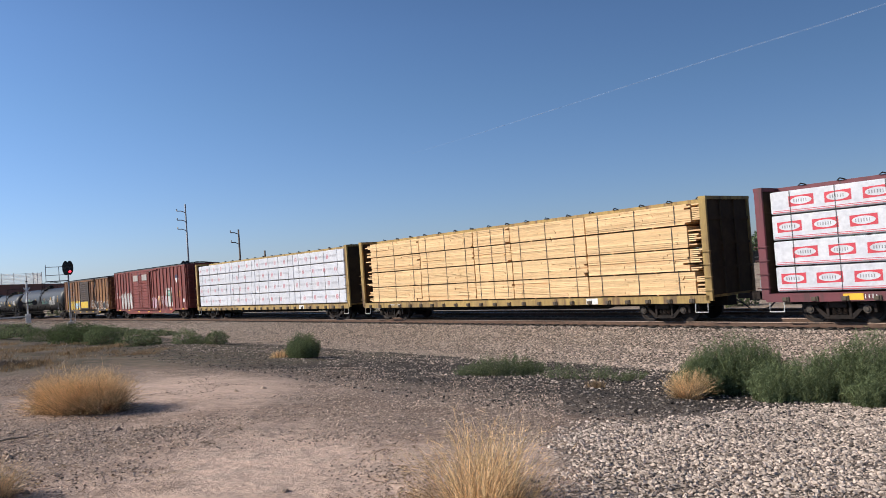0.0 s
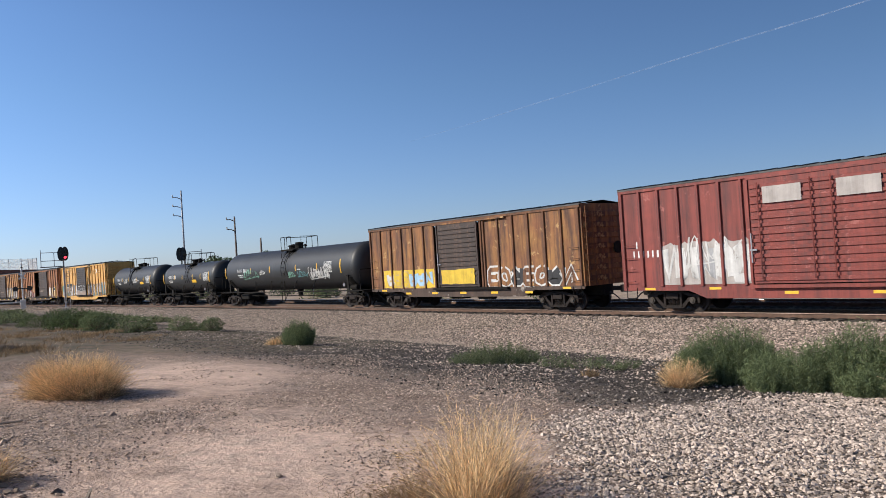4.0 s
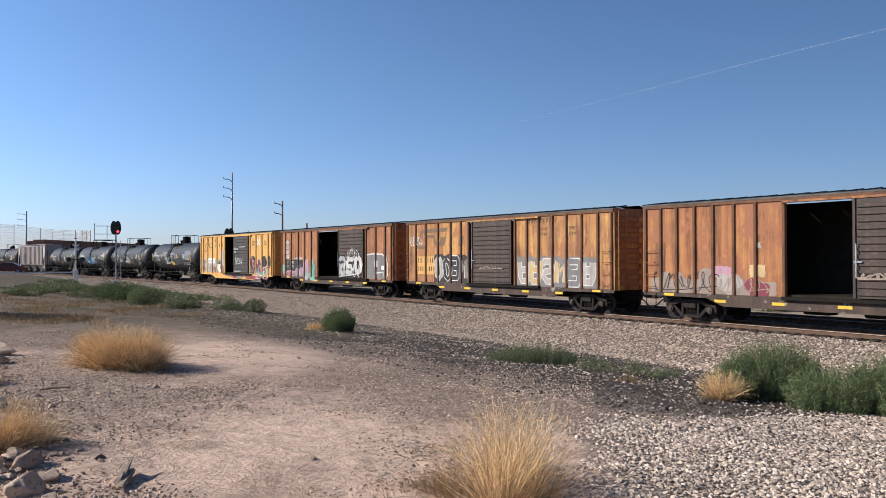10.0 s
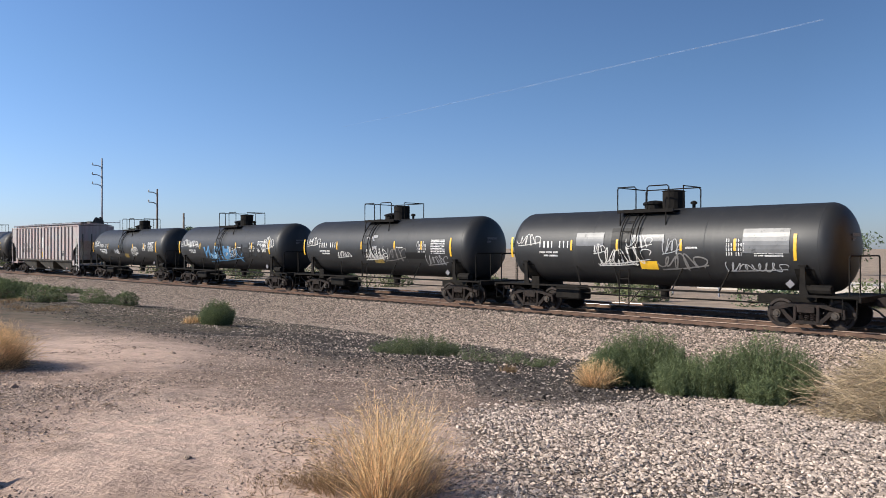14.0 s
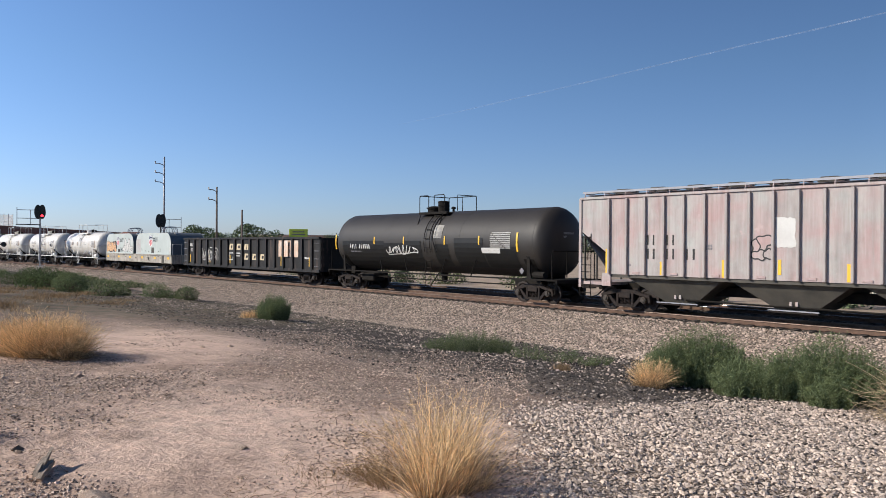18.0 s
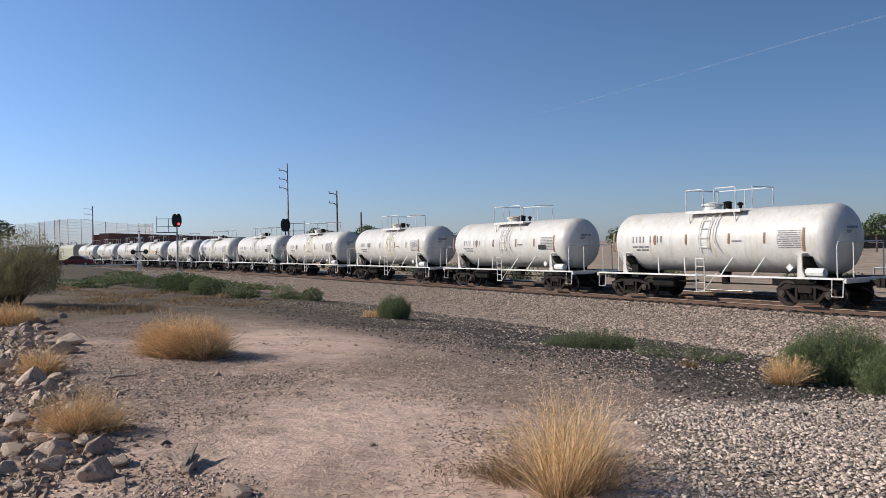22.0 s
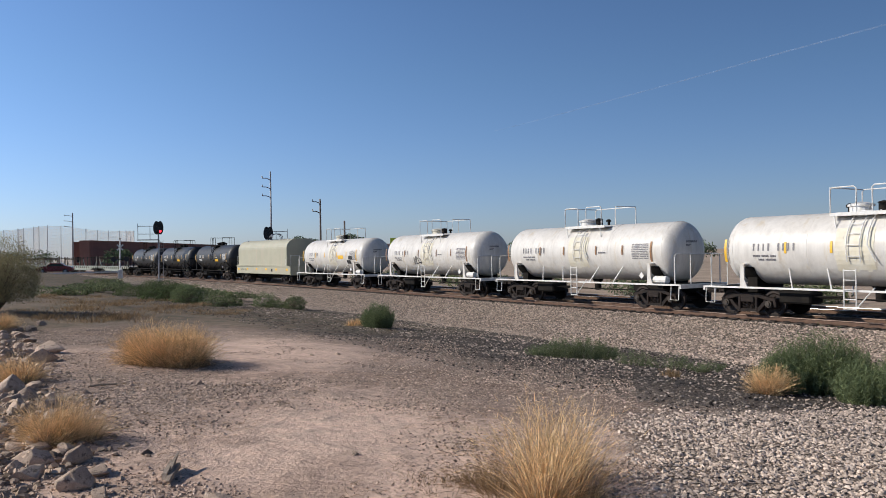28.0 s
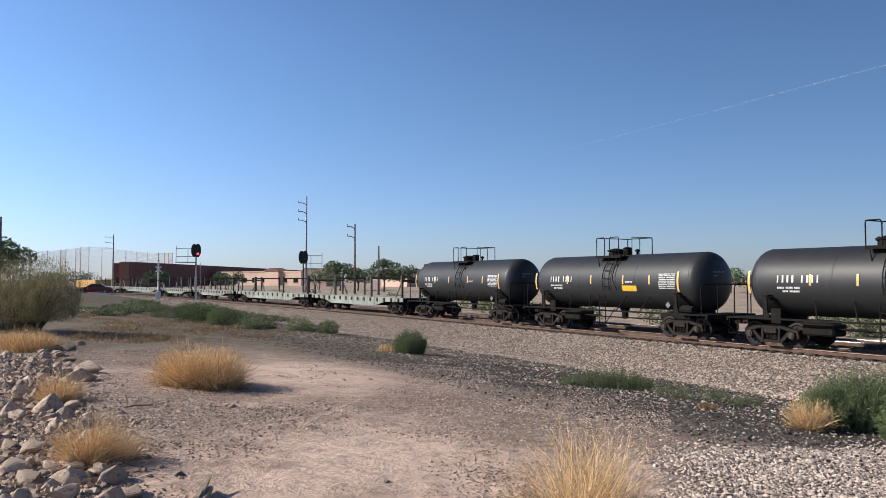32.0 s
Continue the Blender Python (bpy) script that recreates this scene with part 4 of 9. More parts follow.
def graffiti(car, x0, x1, z0, z1, y, n, fills, outline="g_black", back=None, shine=None, seed=1, line=0.05):
    """A sprayed piece: fat abstract shapes side by side, each with its outline."""
    rnd = random.Random(seed)
    w, h = (x1 - x0) / n, z1 - z0
    if back:
        bm = bmesh.new()
        vs = []
        m = n * 5
        for k in range(m + 1):
            vs.append((x0 - 0.1 + (x1 - x0 + 0.2) * k / m, z1 + h * rnd.uniform(-0.02, 0.12)))
        for k in range(m, -1, -1):
            vs.append((x0 - 0.1 + (x1 - x0 + 0.2) * k / m, z0 - min(0.05, 0.05 * h)))
        bm.faces.new([bm.verts.new((a_, y, b_)) for a_, b_ in vs])
        bmesh.ops.triangulate(bm, faces=bm.faces[:])
        part("graffiti_background", bm, M[back], car)
    for k in range(n):
        f = fills[rnd.randrange(len(fills))]
        fat = min(w, h) * rnd.uniform(0.26, 0.36)
        a0, a1 = x0 + k * w + fat * 0.42, x0 + (k + 1) * w - fat * 0.42
        b0, b1 = z0 + fat * 0.5 + h * rnd.uniform(0, 0.08), z1 - fat * 0.5 - h * rnd.uniform(-0.04, 0.1)
        sl, bow = rnd.uniform(-0.14, 0.14) * h, rnd.uniform(-0.12, 0.12) * w
        under, over, glow = bmesh.new(), bmesh.new(), bmesh.new()
        fu, fv = rnd.random() < 0.5, rnd.random() < 0.6
        for j, stroke in enumerate(SHAPES[rnd.randrange(len(SHAPES))]):
            stroke = [(1 - u if fu else u, 1 - v if fv else v) for u, v in stroke]
            pts = [(a0 + (a1 - a0) * u + sl * (v - 0.5) + bow * math.sin(3.1 * v), b0 + (b1 - b0) * v) for u, v in stroke]
            yy = y - 0.005 - 0.003 * j - 0.0015 * (k % 2)
            ribbon(under, pts, fat + 2 * line, yy)
            ribbon(over, pts, fat, yy - 0.008)
            ribbon(glow, [(a_ - fat * 0.2, b_ + fat * 0.2) for a_, b_ in pts[1:4]] if len(pts) > 3 else pts, fat * 0.18, yy - 0.014)
        letter = part("graffiti_shape", over, M[f], car)
        part("outline", under, M[outline], letter)
        if shine:
            part("highlight", glow, M[shine], letter)
        else:
            glow.free()


def bubbles(car, rows, y, line="g_white", w=0.05, seed=1):
    """Round sprayed shapes (x, z, rx, rz, colour), each with its outline, later ones in front."""
    rnd = random.Random(seed)
    for k, (cx, cz, rx, rz, color) in enumerate(rows):
        bm, ln = bmesh.new(), bmesh.new()
        ring = blob(bm, cx, cz, rx, rz, y - 0.0014 * k, rnd, 30, 0.26)
        sh = part("graffiti_shape", bm, M[color], car)
        if line:
            ribbon(ln, [(v.x, v.z) for v in ring], w, y - 0.0014 * k - 0.0007, True)
            part("outline", ln, M[line], sh)
        else:
            ln.free()


def tag(car, x0, x1, z0, z1, y, color="g_white", seed=1, loops=5, w=0.035):
    bm = bmesh.new()
    rnd = random.Random(seed)
    ribbon(bm, scrawl(rnd, x0, x1, z0, z1, loops), w, y)
    ribbon(bm, [(x0, z0), ((x0 + x1) / 2, z0 + 0.1 * (z1 - z0)), (x1, z0 + 0.3 * (z1 - z0))], w, y - 0.002)
    return part("graffiti_tag", bm, M[color], car)


def paint_patch(car, x0, x1, z0, z1, y, color, seed=1, name="paint_patch"):
    bm = bmesh.new()
    rnd = random.Random(seed)
    vs = []
    for (ax, az), (bx, bz) in (((x0, z0), (x1, z0)), ((x1, z0), (x1, z1)), ((x1, z1), (x0, z1)), ((x0, z1), (x0, z0))):
        for k in range(7):
            t = k / 7
            vs.append(bm.verts.new((ax + (bx - ax) * t + rnd.uniform(-0.03, 0.03), y, az + (bz - az) * t + rnd.uniform(-0.03, 0.03))))
    bm.faces.new(vs)
    return part(name, bm, M[color], car)


def freight_car(label, c, half, trucks, name, couple=None):
    car = thing(name, label, "freight car", group="cars of the freight train")
    add_trucks(car, trucks)
    add_couplers(car, couple if couple else half)
    TRAIN.append((car, c))
    return car


def wrap_round(obs, r, zc):
    """Lays flat paint on a tank's shell."""
    for ob in obs:
        for v in ob.data.vertices:
            d = min(abs(v.co.z - zc), r * 0.98)
            v.co.y -= math.sqrt(r * r - d * d) + 0.006

# ---- boxcars ----
def boxcar(c, paint, door_mat, label, half=7.85, top=4.46, posts=0.88, door=(-1.6, 1.5), opening=(-1.95, 1.5), opened=False, edge=None, red=False, seed=0, bottom=0.95, through=False, posts_at=()):
    """The side towards the camera is at y = -1.55. The door stands at door; opening is the hole in the side."""
    rnd = random.Random(seed)
    car = freight_car(label, c, half, (-half + 1.9, half - 1.9), "boxcar", half + 0.25)
    P = M[paint]
    edge = M[edge or paint]
    rusty = paint in ("box_brown", "box_orange", "box_umber")
    y = -1.50
    o0, o1 = opening
    # sides, floor, ends, roof
    part("side_panel", boxes((-half, o0, y, y + 0.05, bottom + 0.12, top - 0.05)), P, car)
    part("side_panel", boxes((o1, half, y, y + 0.05, bottom + 0.12, top - 0.05)), P, car)
    for f0, f1 in ((-half, -1.0), (1.9, half)) if through else ((-half, half),):
        part("far_side", boxes((f0, f1, 1.45, 1.5, bottom + 0.12, top - 0.05)), P, car)
        # plate added behind the doorway so that the inside looks black with shade
        part("lining", boxes((f0 + 0.05, f1 - 0.05, 1.40, 1.44, bottom + 0.22, top - 0.06)), M["inside"], car, "inner plate added and darkened for the shade inside")
    if through:
        part("far_side", boxes((-1.0, 1.9, 1.45, 1.5, top - 0.35, top - 0.05)), P, car)
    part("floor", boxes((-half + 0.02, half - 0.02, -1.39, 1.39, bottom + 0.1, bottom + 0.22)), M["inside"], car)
    part("side_sill", extruded([(-half, bottom + 0.14), (-half, bottom), (-half + 2.9, bottom - 0.02), (-half + 3.6, bottom - 0.3), (half - 3.6, bottom - 0.3), (half - 2.9, bottom - 0.02), (half, bottom), (half, bottom + 0.14)], y - 0.02, y + 0.06), M["sill_rust"] if rusty else P, car)
    part("eave_rail", boxes((-half - 0.01, half + 0.01, y - 0.05, y + 0.05, top - 0.14, top), bevel=0.012), M["post_shaded_rust"] if rusty else P, car)
    part("center_sill", boxes((-half, half, -0.3, 0.3, 0.6, bottom + 0.1)), M["black"], car)
    for sg in (-1, 1):
        ew = part("end_wall", boxes((sg * half - 0.03, sg * half + 0.03, -1.5, 1.5, bottom + 0.1, top + 0.02)), P, car)
        for k in range(7):
            z = bottom + 0.3 + k * (top - bottom - 0.4) / 7
            shared_part("end_rib", "end_rib", lambda: boxes((-0.09, 0.09, -1.4, 1.4, 0, 0.24), bevel=0.03), P, ew, (sg * half, 0, z))
    bm = bmesh.new()
    n = 26
    for k in range(n):
        x0, x1 = -half + 2 * half * k / n, -half + 2 * half * (k + 1) / n
        lift = 0.0 if k % 2 else 0.025
        vs = [(x0, -1.56, top + 0.01), (x1, -1.56, top + 0.01), (x1, 0, top + 0.17 + lift), (x0, 0, top + 0.17 + lift), (x1, 1.56, top + 0.01), (x0, 1.56, top + 0.01)]
        v = [bm.verts.new(q) for q in vs]
        bm.faces.new((v[0], v[1], v[2], v[3]))
        bm.faces.new((v[3], v[2], v[4], v[5]))
        box(bm, x0 - 0.035, x0 + 0.035, -1.5, 1.5, top + 0.03, top + 0.06)
        tube(bm, [(x0, -1.55, top + 0.04), (x0, 0, top + 0.21)], 0.022, 5)
    box(bm, -half, half, -1.56, -1.53, top - 0.03, top + 0.03)
    part("roof", bm, M["roof"], car)
    # posts
    xs = []
    x = -half + 0.12
    while x < o0 - 0.1:
        xs.append(x)
        x += posts
    xs.append(o0)
    x = half - 0.12
    while x > max(o1, door[1]) + 0.3:
        xs.append(x)
        x -= posts
    xs.append(max(o1, door[1]) + 0.16)
    xs = list(posts_at) or xs
    for x in xs:
        shared_part("post", ("post", top, bottom), lambda: boxes((-0.055, 0.055, y - 0.075, y, bottom + 0.14, top - 0.12), bevel=0.014), M["post_shaded_rust"] if rusty else P, car, (x, 0, 0))
    # door with its ribs, and its rails
    d0, d1 = door
    yd = y - 0.11
    dw = d1 - d0

    def door_bm():
        bm = boxes((0, dw, yd, yd + 0.04, bottom + 0.2, top - 0.2))
        box(bm, 0, 0.08, yd - 0.05, yd, bottom + 0.2, top - 0.2)
        box(bm, dw - 0.08, dw, yd - 0.05, yd, bottom + 0.2, top - 0.2)
        return bm
    dr = shared_part("sliding_door", ("door", round(dw, 2), top, bottom), door_bm, M[door_mat], car, (d0, 0, 0), label="ribbed sliding door, slid open" if opened else "ribbed sliding door, shut")
    for k in range(13):
        z = bottom + 0.28 + k * (top - bottom - 0.55) / 13
        shared_part("door_rib", ("door_rib", round(dw, 2)), lambda: boxes((0.12, dw - 0.1, yd - 0.045, yd, 0, 0.13), bevel=0.018), M[door_mat], dr, (0, 0, z))
    hb = boxes((0.1, 0.14, yd - 0.11, yd - 0.08, bottom + 0.9, bottom + 1.9), (0.05, 0.3, yd - 0.1, yd - 0.07, bottom + 1.3, bottom + 1.36))
    part("door_latch", hb, M["pole_steel"], dr)
    part("door_track", boxes((o0 - 0.1, d1 + 0.5 if opened else d1 + 1.9, yd - 0.06, y, bottom + 0.05, bottom + 0.16)), M["black"] if not red else P, car)
    part("door_track", boxes((o0 - 0.1, d1 + 0.5 if opened else d1 + 1.9, yd - 0.03, y, top - 0.2, top - 0.13)), P, car)
    # irons and steps
    for x0, x1 in ((-half + 0.16, -half + 0.62), (half - 0.62, half - 0.16)):
        for k in range(4):
            shared_part("grab_iron", "grab_iron", lambda: rungs(bmesh.new(), 0, 0.46, 0, 0, 1, 0), edge, car, (x0, y - 0.07, bottom + 0.35 + k * 0.46))
        part("step", tubes([[(x0, y - 0.02, bottom + 0.1), (x0, y - 0.04, 0.55), (x1, y - 0.04, 0.55), (x1, y - 0.02, bottom + 0.1)]], 0.02, 5), M["black"], car)
    part("end_ladder", ladder_bm(0, 0.45, bottom + 0.1, top - 0.1, 9, 0), P, car).matrix_basis = Matrix.Translation((half + 0.13, -1.35, 0)) @ Matrix.Rotation(math.pi / 2, 4, "Z")
    part("brake_wheel", turned([(0, 0.02), (0.02, 0.27), (0.05, 0.27), (0.05, 0.22), (0.03, 0.03)], 14), M["black"], car).location = (half + 0.12, 0.6, 2.6)
    part("brake_gear", boxes((-1.6, -0.7, -0.9, -0.3, 0.5, 0.85), bevel=0.03), M["black"], car)
    part("air_tank", tubes([[(0.4, -0.7, 0.65), (1.5, -0.7, 0.65)]], 0.18, 10), M["black"], car)
    # yellow tape along the sill
    for k in range(7):
        x = -half + 1.0 + k * (2 * half - 2.2) / 6
        part("reflector", boxes((x, x + 0.46, y - 0.026, y - 0.022, bottom + 0.01 if abs(x) > 4.6 else bottom - 0.16, bottom + 0.1 if abs(x) > 4.6 else bottom - 0.06)), M["refl"], car)
    return car


Y = -1.505
# the long oxide-red car
red = boxcar(74.9, "box_red", "box_red", "long oxide-red steel boxcar with graffiti along its side", half=9.3, top=4.74, posts=0.84, door=(-3.9, 0.95), opening=(-3.8, 0.85), red=True, seed=4, bottom=0.85)
for x in (-3.7, -1.3):
    part("door_patch", boxes((x + 0.4, x + 1.7, -1.68, -1.666, 3.7, 4.25)), M["g_primer"], red, "faded pale patch on the door")
    for dx in (0.25, 2.0):
        part("lock_bar", tubes([[(x + dx, -1.72, 1.2), (x + dx, -1.72, 4.4)]], 0.025, 5), M["box_red"], red)
part("car_number", lettering(-8.6, 2.45, 0.26, 2, Y - 0.01), M["ink_white"], red)
part("car_number", lettering(-8.75, 2.1, 0.26, 6, Y - 0.01), M["ink_white"], red)
graffiti(red, -7.4, -3.9, 1.1, 2.5, Y - 0.004, 5, ["g_white", "g_grey"], "g_white", "g_primer", None, 31, 0.06)
tag(red, -6.8, -4.2, 1.7, 2.8, Y - 0.02, "g_white", 8, 7, 0.05)
graffiti(red, 1.2, 4.6, 1.05, 2.2, Y - 0.004, 5, ["g_pink", "g_orange", "box_red"], "g_white", None, "g_white", 32, 0.06)
graffiti(red, 4.7, 5.9, 1.2, 2.7, Y - 0.004, 1, ["g_mint"], "g_black", "g_white", "g_white", 33, 0.05)
tag(red, 7.2, 8.1, 1.95, 2.6, Y - 0.01, "g_orange", 12, 5)
part("emblem", extruded([(6.95, 3.62), (7.05, 3.32), (7.3, 3.2), (7.55, 3.32), (7.65, 3.62), (7.6, 3.72), (7.0, 3.72)], Y - 0.012, Y - 0.006), M["ink_white"], red, "white shield emblem")
part("emblem", extruded([(6.95, 3.64), (7.65, 3.64), (7.68, 3.86), (7.3, 3.95), (6.92, 3.86)], Y - 0.014, Y - 0.006), M["shield_blue"], red, "navy band of the emblem")
part("data_panel", boxes((8.2, 8.75, Y - 0.01, Y - 0.004, 1.5, 1.8)), M["ink_white"], red)

ochre = boxcar(94.05, "box_umber", "door_brown", "weathered ochre boxcar with a ribbed door and graffiti", posts=0.98, seed=5)
paint_patch(ochre, -6.6, -1.9, 1.15, 2.1, Y - 0.004, "g_yellow", 1)
graffiti(ochre, -6.3, -2.2, 1.2, 2.05, Y - 0.008, 6, ["g_yellow", "g_white", "g_sky"], "g_ochre", None, None, 41, 0.05)
graffiti(ochre, 2.0, 7.4, 1.1, 2.0, Y - 0.004, 7, ["box_umber", "g_black"], "g_white", None, None, 42, 0.09)
paint_patch(ochre, -1.3, 1.2, 1.3, 2.0, -1.67, "g_yellow", 3)


def box_marks(car, at, logo=True):
    """The maker's slogan, and bars for what is left of the name."""
    ink = M["ink_brown"]
    if logo:
        for x in (-6.85, -5.98, -5.1, -4.2):
            part("name_mark", lettering(x, 3.86, 0.3, 1, Y - 0.005, width=0.85, slant=0.3, stroke=0.26), ink, car)
        for x in (-4.15, -3.3, -2.5):
            part("name_mark", lettering(x, 3.4, 0.3, 1, Y - 0.005, width=0.95, slant=0.3, stroke=0.26), ink, car)
        bm = bmesh.new()
        ribbon(bm, [(-6.85, 3.02), (-6.55, 3.72), (-4.75, 3.72), (-4.95, 3.4), (-5.6, 3.4), (-5.65, 3.6), (-6.15, 3.6), (-6.3, 3.02)], 0.07, Y - 0.005, True)
        part("emblem", bm, ink, car, "angular outline emblem")
    words("next\nload", at[0], 3.68, 0.28, Y - 0.005, ink, car)
    words("any\nroad", at[2], 3.68, 0.28, Y - 0.005, ink, car)
    for k, (a_, b_) in enumerate((((0, 0.02), (0.55, 0.5)), ((0, 0.5), (0.55, 0.02)))):
        if not logo:
            break
        bm = bmesh.new()
        ribbon(bm, [(at[1] + a_[0], 3.45 + a_[1]), (at[1] + b_[0], 3.45 + b_[1])], 0.11, Y - 0.006 - 0.002 * k)
        part("painted_cross", bm, M["ink_white"], car, "white painted cross")


b1 = boxcar(158.5, "box_yellow", "door_black", "yellow boxcar with a black door and white graffiti along its foot", seed=6, opening=(-1.6, 1.5), posts_at=(-7.73, -6.83, -5.83, -4.68, -3.5, -2.53, -1.68, 1.66, 2.53, 3.4, 4.41, 5.37, 6.2, 7.06, 7.73))
box_marks(b1, (3.62, 4.62, 5.5))
part("car_number", lettering(-5.9, 2.62, 0.3, 5, Y - 0.005, (2,)), M["ink_brown"], b1)
part("number_panel", boxes((-6.05, -3.6, Y - 0.012, Y - 0.004, 2.2, 2.5)), M["ink_black"], b1)
part("car_number", lettering(-5.9, 2.25, 0.2, 6, Y - 0.016, (2,)), M["ink_white"], b1)
paint_patch(b1, -7.6, -2.05, 1.1, 2.1, Y - 0.003, "g_primer", 7)
graffiti(b1, -7.0, -1.75, 1.15, 2.3, Y - 0.006, 5, ["g_dust", "g_primer", "g_white"], "g_black", "g_smoke", "g_white", 51, 0.06)
for k, (x0, x1) in enumerate(((-7.3, -6.2), (-6.2, -5.0), (-4.9, -3.7), (-3.7, -2.3))):
    tag(b1, x0, x1, 1.1, 1.65, Y - 0.02 - 0.003 * k, ("g_black", "g_teal", "g_white", "g_black")[k], 210 + k, 6, 0.04)
graffiti(b1, 1.75, 6.4, 1.15, 2.3, Y - 0.006, 6, ["g_white", "g_primer", "g_dust", "g_cream"], "g_black", "g_dust", "g_white", 52, 0.06)
graffiti(b1, 6.4, 7.7, 1.15, 2.4, Y - 0.006, 2, ["g_primer", "g_teal", "g_grey"], "g_smoke", "g_primer", None, 152, 0.06)
for k, (x0, x1) in enumerate(((1.8, 3.4), (3.5, 5.2), (5.2, 7.4))):
    tag(b1, x0, x1, 1.05, 1.5, Y - 0.03 - 0.003 * k, ("g_wine", "g_teal", "g_black")[k], 310 + k, 6, 0.04)
graffiti(b1, -1.3, 1.2, 1.5, 2.2, -1.675, 3, ["door_black", "g_grey"], "g_white", None, None, 53, 0.05)
paint_patch(b1, -1.5, 1.4, 1.2, 1.75, -1.668, "g_dust", 154)
paint_patch(b1, -7.6, -5.9, 1.6, 2.35, Y - 0.0045, "g_teal", 9)

b2 = boxcar(175.65, "box_brown", "door_brown", "rusty brown boxcar with its door slid open", door=(0.45, 3.77), opening=(-1.83, 1.5), opened=True, seed=7, posts_at=(-7.73, -7.0, -6.25, -5.45, -4.65, -3.8, -2.95, -1.89, 3.9, 5.07, 5.93, 6.77, 7.73))
bubbles(b2, [(4.0, 1.6, 0.28, 0.55, "g_white"), (4.5, 1.75, 0.3, 0.55, "g_white"), (5.0, 1.5, 0.28, 0.5, "g_white"), (4.35, 1.3, 0.14, 0.25, "g_yellow")], Y - 0.008, "g_black", 0.035, 54)
paint_patch(b2, -4.6, -3.9, 1.7, 2.1, Y - 0.004, "g_pink", 2)
paint_patch(b2, -7.5, -2.2, 1.1, 1.6, Y - 0.003, "g_dust", 4)
part("data_panel", boxes((5.85, 6.6, Y - 0.02, Y - 0.01, 1.8, 2.2)), M["ink_white"], b2)
part("data_panel", boxes((5.92, 6.53, Y - 0.026, Y - 0.02, 1.86, 2.14)), M["ink_black"], b2)
part("tape_panel", boxes((6.7, 6.95, Y - 0.02, Y - 0.01, 1.2, 2.4)), M["refl"], b2)
tag(b2, 0.6, 2.6, 1.75, 1.95, -1.675, "g_dust", 3, 9, 0.05)
paint_patch(b2, -3.0, -2.75, 2.75, 2.95, Y - 0.004, "g_primer", 14)
paint_patch(b2, 5.6, 6.95, 1.15, 2.0, Y - 0.004, "g_ochre", 18)
paint_patch(b2, -3.2, -2.6, 1.75, 2.15, Y - 0.006, "g_ochre", 15)
paint_patch(b2, 5.1, 5.8, 1.35, 2.15, Y - 0.006, "g_ochre", 16)
bubbles(b2, [(-6.9, 1.5, 0.35, 0.4, "g_dust"), (-6.0, 1.4, 0.4, 0.4, "g_dust"), (-5.0, 1.5, 0.4, 0.45, "g_dust"), (-4.0, 1.5, 0.45, 0.4, "g_primer"), (-2.9, 1.3, 0.5, 0.35, "g_wine")], Y - 0.008, None, 0.03, 21)
tag(b2, -7.3, -4.5, 1.15, 1.9, Y - 0.02, "g_black", 197, 9, 0.03)
tag(b2, -4.5, -2.4, 1.15, 1.8, Y - 0.02, "g_dust", 198, 7, 0.03)

b3 = boxcar(192.9, "box_orange", "door_brown", "faded orange boxcar with white outlined graffiti", seed=8, posts_at=(-7.73, -6.9, -5.9, -4.72, -3.55, -2.65, -1.98, 1.66, 2.5, 3.3, 4.21, 5.1, 6.03, 6.97, 7.73))
box_marks(b3, (3.4, 4.4, 5.25), logo=False)
bm = bmesh.new()
ribbon(bm, [(-6.8, 3.0), (-6.3, 3.9), (-3.9, 3.95), (-4.2, 3.2), (-5.0, 3.2), (-5.1, 3.6), (-5.8, 3.6), (-6.0, 3.0)], 0.22, Y - 0.005, True)
part("emblem", bm, M["g_umber"], b3, "faded angular emblem")
part("car_name", lettering(-4.6, 3.05, 0.5, 3, Y - 0.006, (), width=1.5, slant=0.25), M["g_umber"], b3)
part("car_name", lettering(2.6, 4.02, 0.24, 10, Y - 0.005, (3,), slant=0.25), M["ink_brown"], b3)
part("car_number", lettering(-6.65, 2.15, 0.28, 7, Y - 0.014, (2, 3)), M["ink_black"], b3)
for x0 in (-6.72, -5.84):
    part("number_panel", boxes((x0, x0 + 0.72, Y - 0.01, Y - 0.003, 1.5, 2.5)), M["box_yellow"], b3)
part("car_number", lettering(-6.65, 1.68, 0.26, 8, Y - 0.014, (3, 4)), M["ink_black"], b3)
graffiti(b3, -5.0, -2.1, 1.15, 2.5, Y - 0.006, 4, ["g_black", "g_smoke", "g_primer"], "g_white", "g_black", None, 55, 0.05)
graffiti(b3, 1.9, 6.8, 1.15, 2.4, Y - 0.006, 6, ["g_ochre", "g_primer", "g_cream", "g_smoke"], "g_white", "g_smoke", None, 56, 0.05)
tag(b3, -7.5, -6.2, 3.1, 3.7, Y - 0.006, "g_white", 6, 5)
tag(b3, -0.9, 0.9, 1.85, 2.0, -1.675, "g_dust", 5, 8)

